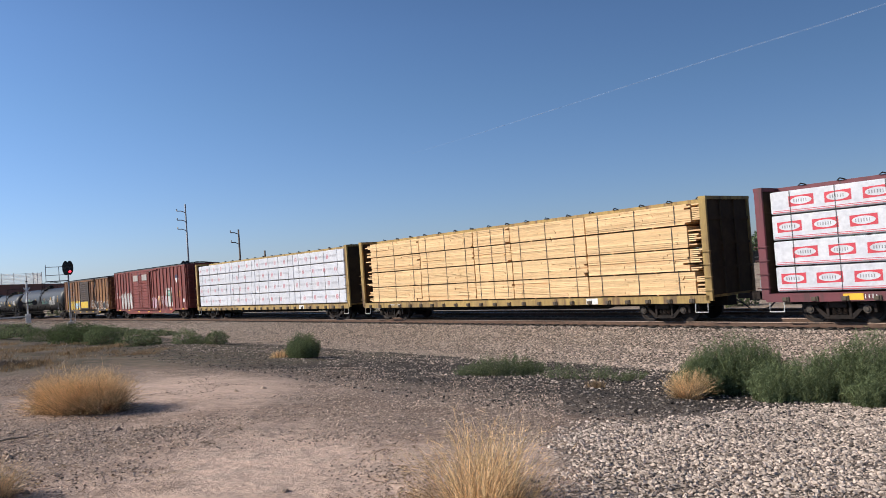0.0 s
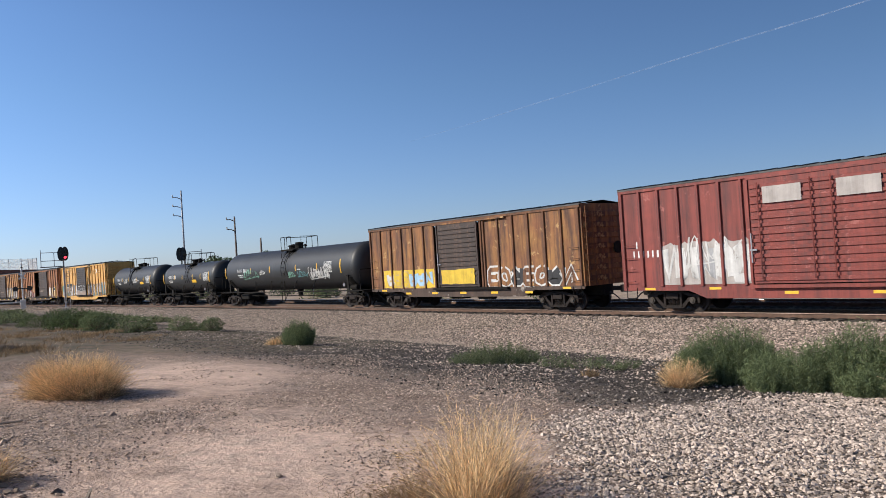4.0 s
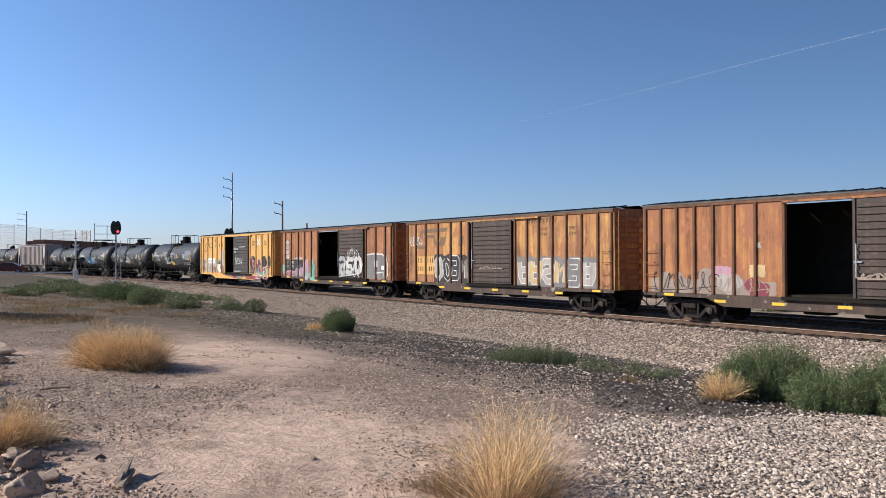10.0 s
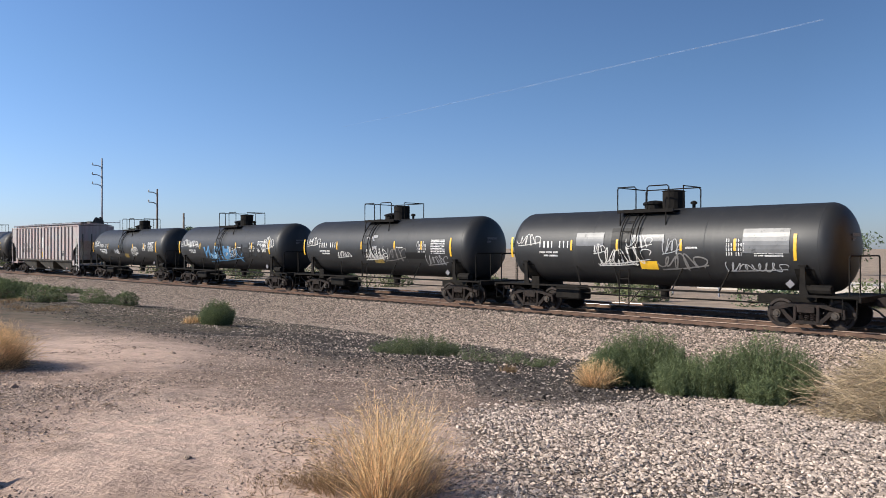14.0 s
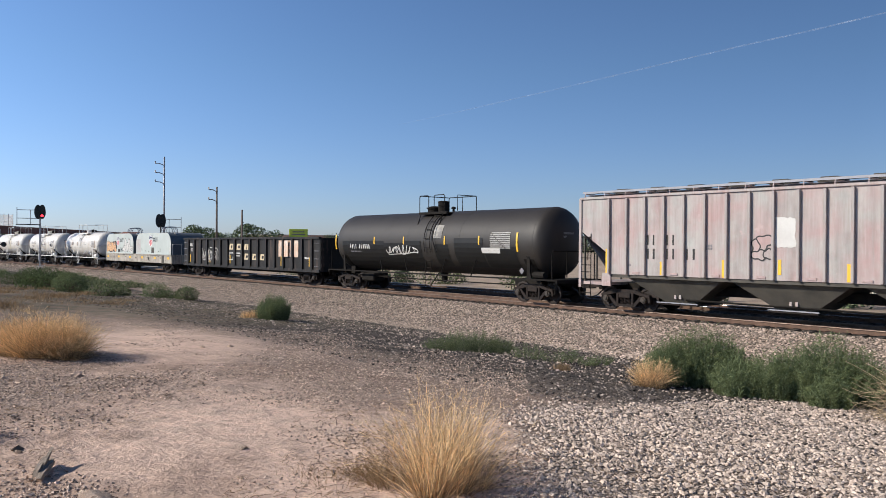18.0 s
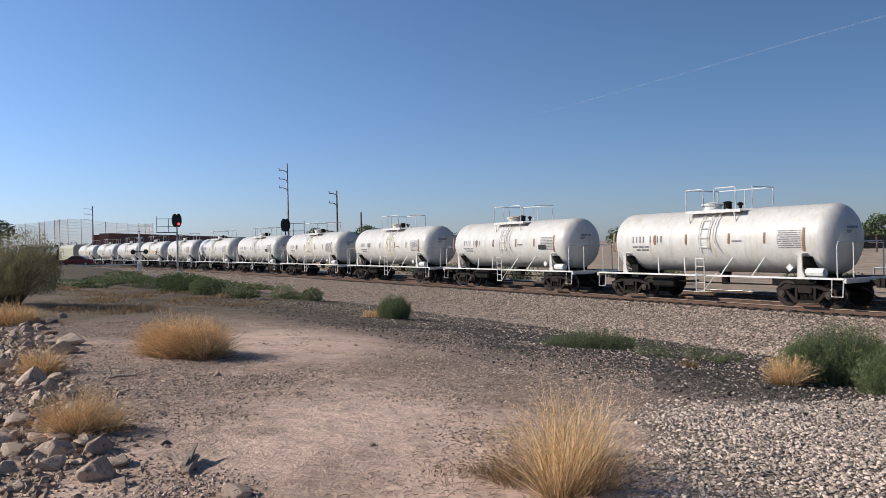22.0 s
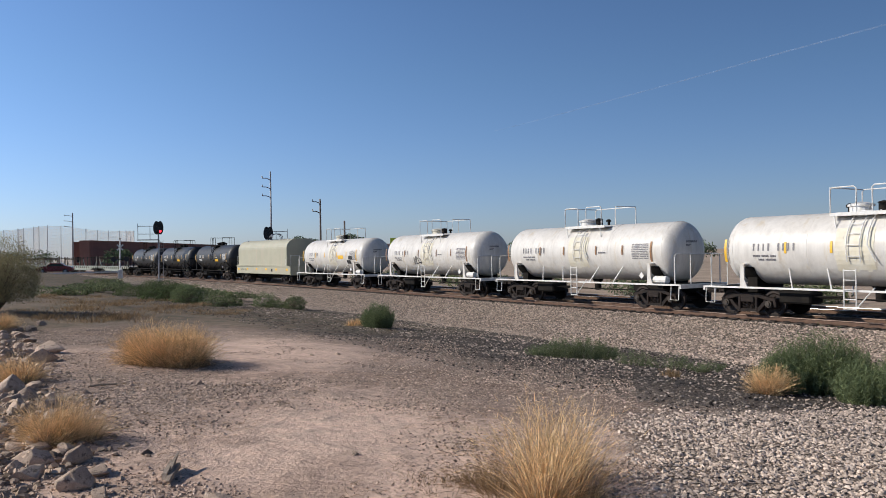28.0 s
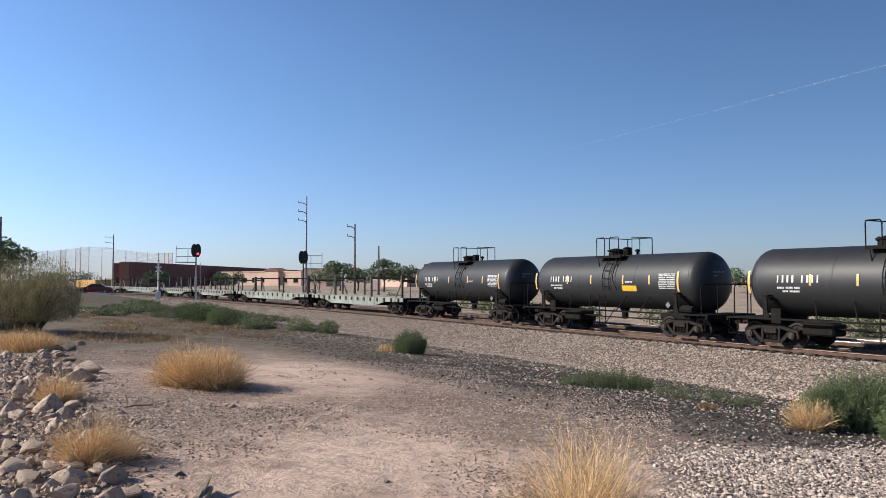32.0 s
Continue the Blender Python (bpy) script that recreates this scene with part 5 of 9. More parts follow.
b4 = boxcar(210.22, "box_brown", "door_brown", "rusty brown boxcar open on both sides with white block graffiti", door=(1.35, 4.6), opening=(-1.75, 1.6), opened=True, seed=9, through=True, posts_at=(-7.73, -7.05, -6.05, -4.9, -3.85, -2.8, -1.81, 4.78, 5.95, 7.05, 7.73))
graffiti(b4, 1.5, 4.5, 1.25, 2.6, -1.668, 3, ["g_white", "g_grey"], "g_black", None, None, 257, 0.05)
tag(b4, 1.6, 4.4, 1.2, 2.1, -1.70, "g_white", 258, 9, 0.05)
tag(b4, 2.6, 4.2, 2.2, 3.1, -1.70, "g_white", 259, 6, 0.04)
paint_patch(b4, 4.85, 7.3, 1.15, 2.6, Y - 0.003, "g_smoke", 17)
bm = bmesh.new()
ribbon(bm, [(4.8, 2.62), (5.8, 2.68), (6.7, 2.64), (7.1, 2.45), (7.3, 2.1), (7.3, 1.3), (6.9, 1.25), (6.8, 1.55), (6.0, 1.5), (5.9, 1.2)], 0.09, Y - 0.007)
part("graffiti_stroke", bm, M["g_white"], b4)
part("graffiti_stroke", boxes((5.75, 6.15, Y - 0.012, Y - 0.006, 1.85, 2.25)), M["g_white"], b4)
part("data_panel", boxes((6.6, 7.0, Y - 0.012, Y - 0.006, 1.7, 1.95)), M["ink_white"], b4)
part("number_panel", boxes((-7.05, -5.3, Y - 0.006, Y - 0.002, 1.2, 2.3)), M["ink_black"], b4)
part("number_panel", boxes((-5.29, -4.2, Y - 0.006, Y - 0.002, 1.6, 2.3)), M["ink_black"], b4)
part("car_number", lettering(-6.85, 2.0, 0.2, 8, Y - 0.012, (2, 3)), M["ink_white"], b4)
part("car_number", lettering(-6.85, 1.72, 0.2, 8, Y - 0.012, (3, 4)), M["ink_white"], b4)
part("small_print", lettering(-6.8, 1.4, 0.07, 6, Y - 0.012, thin=True), M["ink_white"], b4)
bubbles(b4, [(-7.45, 1.6, 0.2, 0.4, "g_mint"), (-6.7, 1.28, 0.5, 0.22, "g_pink"), (-5.8, 1.26, 0.55, 0.22, "g_pink"), (-4.8, 1.35, 0.6, 0.4, "g_pink"), (-3.7, 1.75, 0.5, 0.5, "g_pink"), (-5.3, 1.2, 0.22, 0.12, "g_mint"), (-3.5, 1.15, 0.45, 0.25, "g_grey"), (-2.65, 1.7, 0.42, 0.5, "g_mint"), (-2.7, 1.1, 0.45, 0.28, "g_mint"), (-4.3, 1.5, 0.22, 0.3, "g_pink")], Y - 0.008, None, 0.025, 59)
tag(b4, -5.4, -3.2, 1.15, 1.9, Y - 0.028, "g_teal", 191, 6, 0.035)
tag(b4, -3.2, -2.1, 1.1, 2.1, Y - 0.028, "g_teal", 192, 5, 0.035)
tag(b4, -7.0, -5.4, 1.15, 1.45, Y - 0.028, "g_wine", 193, 7, 0.025)
for k in range(4):
    tag(b4, -7.1, -6.45, 2.4 + 0.35 * k, 2.7 + 0.35 * k, Y - 0.006, "g_white", 90 + k, 4, 0.05)
paint_patch(b4, -5.6, -4.2, 2.32, 2.45, Y - 0.003, "g_primer", 5)

b5 = boxcar(227.6, "box_yellow", "door_black", "yellow boxcar with an open black door and red-and-green graffiti", door=(0.4, 3.44), opening=(-1.77, 1.5), opened=True, seed=10, posts_at=(-7.73, -7.1, -6.0, -4.85, -3.73, -2.65, -1.83, 3.6, 4.78, 5.95, 7.1, 7.73))
box_marks(b5, (3.98, 5.05, 6.25))
paint_patch(b5, -7.6, -2.0, 1.2, 2.3, Y - 0.003, "g_primer", 8)
bubbles(b5, [(-7.0, 1.5, 0.5, 0.3, "g_umber"), (-6.1, 1.35, 0.6, 0.22, "g_grey"), (-5.0, 1.5, 0.6, 0.3, "g_dust"), (-4.1, 1.4, 0.4, 0.25, "g_umber"), (-3.3, 1.6, 0.5, 0.4, "g_white"), (-2.5, 1.5, 0.4, 0.4, "g_umber"), (-2.4, 2.5, 0.3, 0.6, "g_primer"), (-3.6, 2.1, 0.4, 0.2, "g_teal"), (-6.9, 2.1, 0.4, 0.25, "g_smoke")], Y - 0.0045, None, 0.03, 161)
paint_patch(b5, -6.4, -5.2, 1.9, 2.6, Y - 0.005, "g_ochre", 12)
part("number_panel", boxes((-5.9, -4.2, Y - 0.01, Y - 0.006, 1.95, 2.4)), M["ink_white"], b5)
part("car_number", lettering(-5.8, 2.05, 0.22, 8, Y - 0.014, (3,)), M["ink_black"], b5)
part("data_panel", boxes((-3.6, -2.8, Y - 0.012, Y - 0.006, 1.9, 2.2)), M["ink_brown"], b5)
for cx, rx in ((4.1, 0.6), (6.3, 0.5), (7.2, 0.4)):
    bm = bmesh.new()
    blob(bm, cx, 2.1, rx, 0.5, Y - 0.004, random.Random(3), wild=0.05)
    part("paint_patch", bm, M["g_black"], b5)
bubbles(b5, [(3.9, 1.7, 0.5, 0.7, "g_wine"), (4.9, 1.55, 0.45, 0.6, "g_red"), (5.5, 1.75, 0.4, 0.55, "g_wine"), (6.15, 1.35, 0.55, 0.5, "g_red"), (6.8, 1.25, 0.45, 0.45, "g_red"), (3.75, 1.4, 0.25, 0.35, "g_mint"), (4.9, 1.25, 0.35, 0.22, "g_white"), (5.45, 1.5, 0.2, 0.3, "g_wine"), (6.1, 1.1, 0.3, 0.22, "g_mint"), (6.75, 1.35, 0.2, 0.2, "g_teal"), (4.25, 2.0, 0.18, 0.25, "g_red")], Y - 0.008, "g_white", 0.04, 61)
tag(b5, 3.5, 5.4, 1.2, 2.2, Y - 0.028, "g_black", 194, 6, 0.045)
tag(b5, 5.3, 7.1, 1.0, 1.8, Y - 0.028, "g_white", 195, 6, 0.03)
tag(b5, 4.6, 6.6, 1.1, 1.7, Y - 0.031, "g_teal", 196, 5, 0.04)
graffiti(b5, -1.0, 6.6, 0.72, 0.98, -1.53, 8, ["g_red", "g_wine", "g_teal", "g_pink"], "g_wine", None, "g_white", 63, 0.03)
tag(b5, 0.9, 2.4, 1.9, 2.5, -1.675, "g_white", 15, 6)
part("door_marks", lettering(0.5, 3.1, 0.16, 7, -1.665, thin=True), M["g_grey"], b5)
part("door_marks", lettering(0.5, 2.85, 0.14, 5, -1.665, thin=True), M["g_grey"], b5)
part("door_marks", lettering(1.7, 3.3, 0.12, 12, -1.665, thin=True), M["g_grey"], b5)
part("door_marks", lettering(0.6, 1.25, 0.12, 14, -1.665, thin=True), M["g_grey"], b5)

# ---- tank cars ----
def tank_car(c, half, r, zc, paint, rail, label, platform=(-1.1, 1.5), ladder=-0.03, seed=0, truck_in=1.15, marks=True, ink="ink_white", white=False, number=(-0.72, 9), wet=False, couple=0.9, bonnet=(0.35, 0.3, 0.42), tape="refl"):
    """half: of the shell. rail: the metal of walks, ladders and rails. bonnet: the valve housing's place, radius and height."""
    rnd = random.Random(seed)
    car = freight_car(label, c, half, (-half + truck_in, half - truck_in), "tank_car", half + couple - 0.6)
    P, R_ = M[paint], M[rail]
    key = (round(half, 2), round(r, 2), round(zc, 2))
    dome = 0.5 * r
    deck = 1.06

    def shell():
        prof = [(-half + dome * (1 - math.cos(math.pi / 2 * k / 9)), max(0.02, r * math.sin(math.pi / 2 * k / 9))) for k in range(10)]
        prof += [(x, r) for x in (-half + dome + 0.6, -half * 0.5, -half * 0.1, half * 0.1, half * 0.5, half - dome - 0.6)]
        prof += [(half - dome * (1 - math.cos(math.pi / 2 * k / 9)), max(0.02, r * math.sin(math.pi / 2 * k / 9))) for k in range(9, -1, -1)]
        bm = turned(prof, 48)
        bmesh.ops.translate(bm, vec=(0, 0, zc), verts=bm.verts)
        return bm
    shared_part("shell", ("shell",) + key + (paint,), shell, P, car, smooth=True)
    # seams round the shell
    for x in (-half + dome, -half * 0.34, half * 0.34, half - dome):
        shared_part("weld_seam", ("seam",) + key + (paint,), lambda: turned([(-0.02, r * 0.99), (-0.012, r + 0.004), (0.012, r + 0.004), (0.02, r * 0.99)], 48), P, car, (x, 0, zc), True)
    SH = P if white else M["black"]

    def saddle():
        """The cradle over a truck: a curved pad on the shell, and a box down to the frame."""
        bm = bmesh.new()
        n = 14
        ring = [(-math.radians(62) + k * math.radians(124) / n) for k in range(n + 1)]
        a1 = [bm.verts.new((-0.3, (r + 0.02) * math.sin(q), zc - (r + 0.02) * math.cos(q))) for q in ring]
        a2 = [bm.verts.new((0.3, (r + 0.02) * math.sin(q), zc - (r + 0.02) * math.cos(q))) for q in ring]
        for k in range(n):
            bm.faces.new((a1[k], a1[k + 1], a2[k + 1], a2[k]))
        box(bm, -0.2, 0.2, -0.8, 0.8, 0.85, zc - r * 0.75)
        return bm

    def gusset():
        """A slim upright plate from the side walk to the shell, with a cap."""
        top = zc - 0.42 * r
        bm = extruded([(-0.10, deck), (0.20, deck), (0.10, deck + 0.25), (0.07, top), (-0.07, top)], -1.42, -1.36)
        box(bm, -0.12, 0.12, -1.44, -(r * 0.86), top, top + 0.05)
        return bm

    def hoop():
        """A bent end rail: up from the walk, across the end with round corners, and down."""
        z = deck + 1.22
        return tubes([[(0, -1.40, deck), (0, -1.40, z - 0.12), (0, -1.36, z - 0.03), (0, -1.28, z), (0, 1.28, z), (0, 1.36, z - 0.03), (0, 1.40, z - 0.12), (0, 1.40, deck)]], 0.026, 6)
    for sg in (-1, 1):
        x = sg * (half - truck_in)
        shared_part("saddle", ("saddle",) + key, saddle, M["black"], car, (x, 0, 0))
        shared_part("gusset", ("gusset",) + key, gusset, SH, car, (x, 0, 0))
        part("stub_sill", boxes((min(sg * (half - 3.0), sg * (half + 0.45)), max(sg * (half - 3.0), sg * (half + 0.45)), -0.35, 0.35, 0.72, 1.0), bevel=0.02), M["black"], car)
        e0, e1 = sg * (half - 0.75), sg * (half + 0.5)
        part("end_platform", boxes((min(e0, e1), max(e0, e1), -1.45, 1.45, deck - 0.06, deck), bevel=0.01), M["black"], car)
        part("end_sill", boxes((e1 - 0.04, e1 + 0.04, -1.46, 1.46, deck - 0.16, deck + 0.01), bevel=0.01), R_, car)
        shared_part("end_rail", ("hoop", rail), hoop, R_, car, (sg * (half + 0.2), 0, 0))
        part("post", tubes([[(sg * (half + 0.2), -0.45, deck), (sg * (half + 0.2), -0.45, deck + 1.22)]], 0.022, 5), R_, car)
        part("step", tubes([[(sg * (half + 0.42), -1.42, deck), (sg * (half + 0.42), -1.47, 0.45), (sg * (half + 0.02), -1.47, 0.45), (sg * (half + 0.02), -1.42, deck)]], 0.022, 5), R_, car)
        for q in (0.16, 0.42):
            x = sg * half * q
            part("brace", tubes([[(x, -1.40, deck), (x + sg * 0.32, -r * 0.86, zc - r * 0.52)]], 0.026, 5), R_, car)
    part("running_board", boxes((-half - 0.45, half + 0.45, -1.46, -1.37, deck - 0.05, deck + 0.015)), R_, car)
    part("brake_pipe", tubes([[(-half + 2, -0.6, 0.72), (half - 2, -0.6, 0.72)]], 0.03, 5), M["black"], car)
    part("brake_gear", boxes((-half + 2.4, -half + 3.6, -1.1, -0.3, 0.5, 0.92), bevel=0.06), M["black"], car)
    part("brake_lever", tubes([[(-half + 3.6, -0.8, 0.75), (-half + 4.6, -0.75, 0.8)]], 0.03, 5), M["black"], car)
    part("outlet_valve", turned([(0.62, 0.05), (0.64, 0.16), (0.9, 0.16), (1.15, 0.26)], 12, "z"), M["black"], car)
    part("brake_cylinder", tubes([[(half - 1.0, -1.2, deck + 0.17), (half - 0.35, -1.2, deck + 0.17)]], 0.16, 10), R_, car)
    # ladder: a straight foot, then rungs that follow the shell
    lx = ladder
    arc = [(-(r + 0.08) * math.cos(q), zc + (r + 0.08) * math.sin(q)) for q in [math.radians(d) for d in range(-18, 78, 8)]]
    bm = tubes([[(x, -1.5, 0.42), (x, -1.5, deck + 0.7)] for x in (lx - 0.2, lx + 0.2)], 0.022, 5)
    for k in range(5):
        z = 0.46 + k * 0.31
        tube(bm, [(lx - 0.2, -1.5, z), (lx + 0.2, -1.5, z)], 0.017, 5)
    part("ladder_foot", bm, R_, car)
    part("ladder_brace", tubes([[(lx + 0.2, -1.5, 0.48), (lx + 0.75, -1.42, deck + 0.1)]], 0.02, 5), R_, car)
    bm = tubes([[(x, yy, zz) for yy, zz in arc] for x in (lx - 0.2, lx + 0.24)], 0.022, 5)
    for yy, zz in arc[1::2]:
        tube(bm, [(lx - 0.2, yy, zz), (lx + 0.24, yy, zz)], 0.017, 5)
    part("ladder", bm, R_, car)
    part("ladder_guard", tubes([[(lx + 0.5 + 0.25 * max(0, 3 - k) / 3, yy * 1.02, zz) for k, (yy, zz) in enumerate(arc)]], 0.024, 5), R_, car)
    # top works: a walk on each side, with bent rails that leave a gap at the ladder
    p0, p1 = platform
    zt = zc + r
    zr = zt + 0.80
    for yy in (-0.72, 0.72):
        part("platform", boxes((p0, p1, yy - 0.28, yy + 0.28, zt - 0.14, zt - 0.09)), R_, car)
    part("platform_edge", boxes((p0, p1, -1.02, -0.99, zt - 0.16, zt - 0.04)), R_, car)
    w = p1 - p0

    def bent(x0, x1, yy):
        return tubes([[(x0, yy, zt - 0.14), (x0, yy, zr - 0.07), (x0 + 0.07, yy, zr), (x1 - 0.07, yy, zr), (x1, yy, zr - 0.07), (x1, yy, zt - 0.14)]], 0.024, 6)
    part("platform_rail", bent(p0, p0 + 0.34 * w, -1.0), R_, car)
    part("platform_rail", bent(p0 + 0.54 * w, p0 + 0.92 * w, -1.0), R_, car)
    part("platform_rail", bent(p0, p1, 1.0), R_, car)
    part("platform_rail", tubes([[(p0, -1.0, zr), (p0, 1.0, zr)]], 0.022, 5), R_, car)
    part("platform_rail", tubes([[(p1, -0.3, zt), (p1, -0.3, zr), (p1, 1.0, zr)]], 0.022, 5), R_, car)
    part("rail_post", tubes([[((p0 + p1) / 2, 1.0, zt - 0.14), ((p0 + p1) / 2, 1.0, zr)]], 0.02, 5), R_, car)
    for x in (p0 + 0.12, p1 - 0.3):
        part("platform_strut", tubes([[(x, -1.0, zt - 0.12), (x + 0.1, -r * 0.83, zt - 0.44 * r)]], 0.024, 5), R_, car)
    bx, br, bh = bonnet
    md = M["tank_stain"] if white and rnd.random() < 0.5 else (R_ if white else M["black"])
    part("manway", turned([(zt - 0.15, 0.36), (zt + 0.16, 0.36), (zt + 0.18, 0.42), (zt + 0.24, 0.42), (zt + 0.31, 0.2), (zt + 0.33, 0.03)], 16, "z"), md, car, "bolted manway dome on top").location = (bx - 0.75, 0, 0)
    part("valve_bonnet", turned([(zt - 0.12, br), (zt + bh - 0.05, br), (zt + bh - 0.03, br + 0.03), (zt + bh, br * 0.9), (zt + bh + 0.03, 0.03)], 18, "z"), M["black"], car).location = (bx, 0, 0)
    for vx, vh in ((bx - 1.2, 0.3), (bx + br + 0.35, 0.26)):
        part("valve", turned([(zt - 0.1, 0.06), (zt + vh * 0.5, 0.06), (zt + vh * 0.55, 0.12), (zt + vh * 0.8, 0.12), (zt + vh, 0.04)], 10, "z"), M["black"], car).location = (vx, 0.1, 0)
    # tape, numbers, panels
    made = []
    span = half - dome * 0.3
    for k, q in enumerate((-0.97, -0.5, -0.18, 0.22, 0.52, 0.82)):
        tall = k in (0, 5)
        bm = bmesh.new()
        h0, h1 = (zc - 0.42, zc + 0.42) if tall else (zc - 0.12, zc + 0.28)
        ribbon(bm, [(q * span, h0 + (h1 - h0) * j / 6) for j in range(7)], 0.1 if tall else 0.085, -0.012)
        made.append(part("reflector", bm, M[tape], car))
    if marks:
        x, n = number[0] * half, number[1]
        made.append(part("car_number", lettering(x, zc - 0.02, 0.26, n, -0.008, (4,), width=0.55, stroke=0.15), M[ink], car))
        made.append(part("small_print", lettering(x, zc - 0.24, 0.07, 16, -0.008, (5, 11), thin=True), M[ink], car))
        made.append(part("small_print", lettering(x + 0.2, zc - 0.37, 0.07, 12, -0.008, (4,), thin=True), M[ink], car))
        for j in range(9):
            made.append(part("small_print", lettering(half * 0.6, zc + 0.3 - j * 0.075, 0.04, 22, -0.008, (rnd.randrange(22), rnd.randrange(22)), thin=True, width=0.85), M[ink], car))
        made.append(part("small_print", lettering(half * 0.24, zc - 0.05, 0.06, 9, -0.008, thin=True), M[ink], car))
    if wet:
        bm = bmesh.new()
        for k in range(9):
            ribbon(bm, [(lx - 0.55 + 0.14 * k, zc - 0.75 + 0.1 * rnd.random())] + [(lx - 0.55 + 0.14 * k + rnd.uniform(-0.02, 0.02), zc - 0.5 + 0.15 * j) for j in range(9)], 0.15, -0.004)
        made.append(part("spill_stain", bm, M["tank_wet"] if not white else M["tank_stain"], car))
    wrap_round(made, r, zc)
    ex = bmesh.new()
    for z, n in ((zc + 0.35, 9), (zc + 0.2, 5)):
        b = lettering(0, z, 0.09, n, 0, thin=True)
        tmp = mesh_of("t", b)
        tmp.transform(Matrix.Translation((half - 0.02, -0.42, 0)) @ Matrix.Rotation(math.pi / 2, 4, "Z"))
        ex.from_mesh(tmp)
        bpy.data.meshes.remove(tmp)
    part("end_print", ex, M["ink_grey"], car)
    plac = boxes((-0.1, 0.1, -0.01, 0.01, -0.1, 0.1))
    part("placard", plac, M["ink_white" if white else "ink_grey"], car).matrix_basis = Matrix.Translation((half - truck_in - 0.35, -1.46, deck + 0.34)) @ Matrix.Rotation(math.pi / 4, 4, "Y")
    return car


def on_shell(car, r, zc, maker):
    """Runs maker, and lays all it painted on the shell."""
    before = set(car.children)
    maker()
    wrap_round([o for o in car.children if o not in before], r, zc)


def tank_panel(car, x0, x1, z0, z1, r, zc, material, name="panel", label=""):
    bm = bmesh.new()
    n = 6
    rows = [[bm.verts.new((x, -0.01, z0 + (z1 - z0) * k / n)) for x in (x0, x1)] for k in range(n + 1)]
    for a_, b_ in zip(rows, rows[1:]):
        bm.faces.new((a_[0], a_[1], b_[1], b_[0]))
    ob = part(name, bm, M[material], car, label)
    wrap_round([ob], r, zc)
    return ob


# the long tank
t1 = tank_car(113.05, 9.5, 1.42, 2.53, "tank_black", "black", "very long dull black tank car with pale tags", platform=(-0.55, 1.0), ladder=0.35, seed=1, bonnet=(0.2, 0.28, 0.42))
on_shell(t1, 1.42, 2.53, lambda: (tag(t1, -5.9, -3.4, 2.0, 2.7, -0.015, "g_mint", 21, 7, 0.05), graffiti(t1, -5.5, -3.9, 2.05, 2.55, -0.01, 3, ["tank_black"], "g_mint", None, None, 22, 0.05), tag(t1, -3.2, -2.4, 2.3, 2.6, -0.01, "g_white", 23, 3),
                                  tag(t1, 0.9, 1.9, 2.0, 2.4, -0.01, "g_mint", 24, 4, 0.05), tag(t1, 2.2, 3.6, 2.0, 2.4, -0.01, "g_teal", 25, 5), graffiti(t1, 3.9, 6.2, 1.85, 2.35, -0.01, 6, ["g_grey", "g_white"], "g_white", None, None, 126, 0.04), tag(t1, 3.8, 6.3, 1.8, 2.6, -0.03, "g_white", 26, 8, 0.05)))
t2 = tank_car(130.18, 5.65, 1.25, 2.38, "tank_black", "black", "short black tank car with a yellow warning panel", platform=(-0.85, 0.78), ladder=-0.03, seed=2, bonnet=(0.1, 0.2, 0.34))
tank_panel(t2, 1.05, 1.95, 1.95, 2.2, 1.25, 2.38, "refl", "warning_panel", "yellow warning panel")
tank_panel(t2, 0.8, 1.9, 2.22, 2.42, 1.25, 2.38, "tank_wet", "repainted_panel", "glossy black repaint")
t3 = tank_car(143.38, 5.9, 1.32, 2.45, "tank_black", "black", "black tank car with white tags and a yellow panel", platform=(-1.3, 0.7), ladder=-0.6, seed=3, bonnet=(0.0, 0.2, 0.34))
tank_panel(t3, 2.0, 2.9, 2.05, 2.25, 1.32, 2.45, "refl", "warning_panel", "yellow warning panel")
on_shell(t3, 1.32, 2.45, lambda: (tag(t3, -2.4, -1.4, 2.2, 2.7, -0.01, "g_white", 28, 4, 0.05), tag(t3, 0.2, 1.3, 2.2, 2.6, -0.01, "g_white", 29, 5, 0.05)))
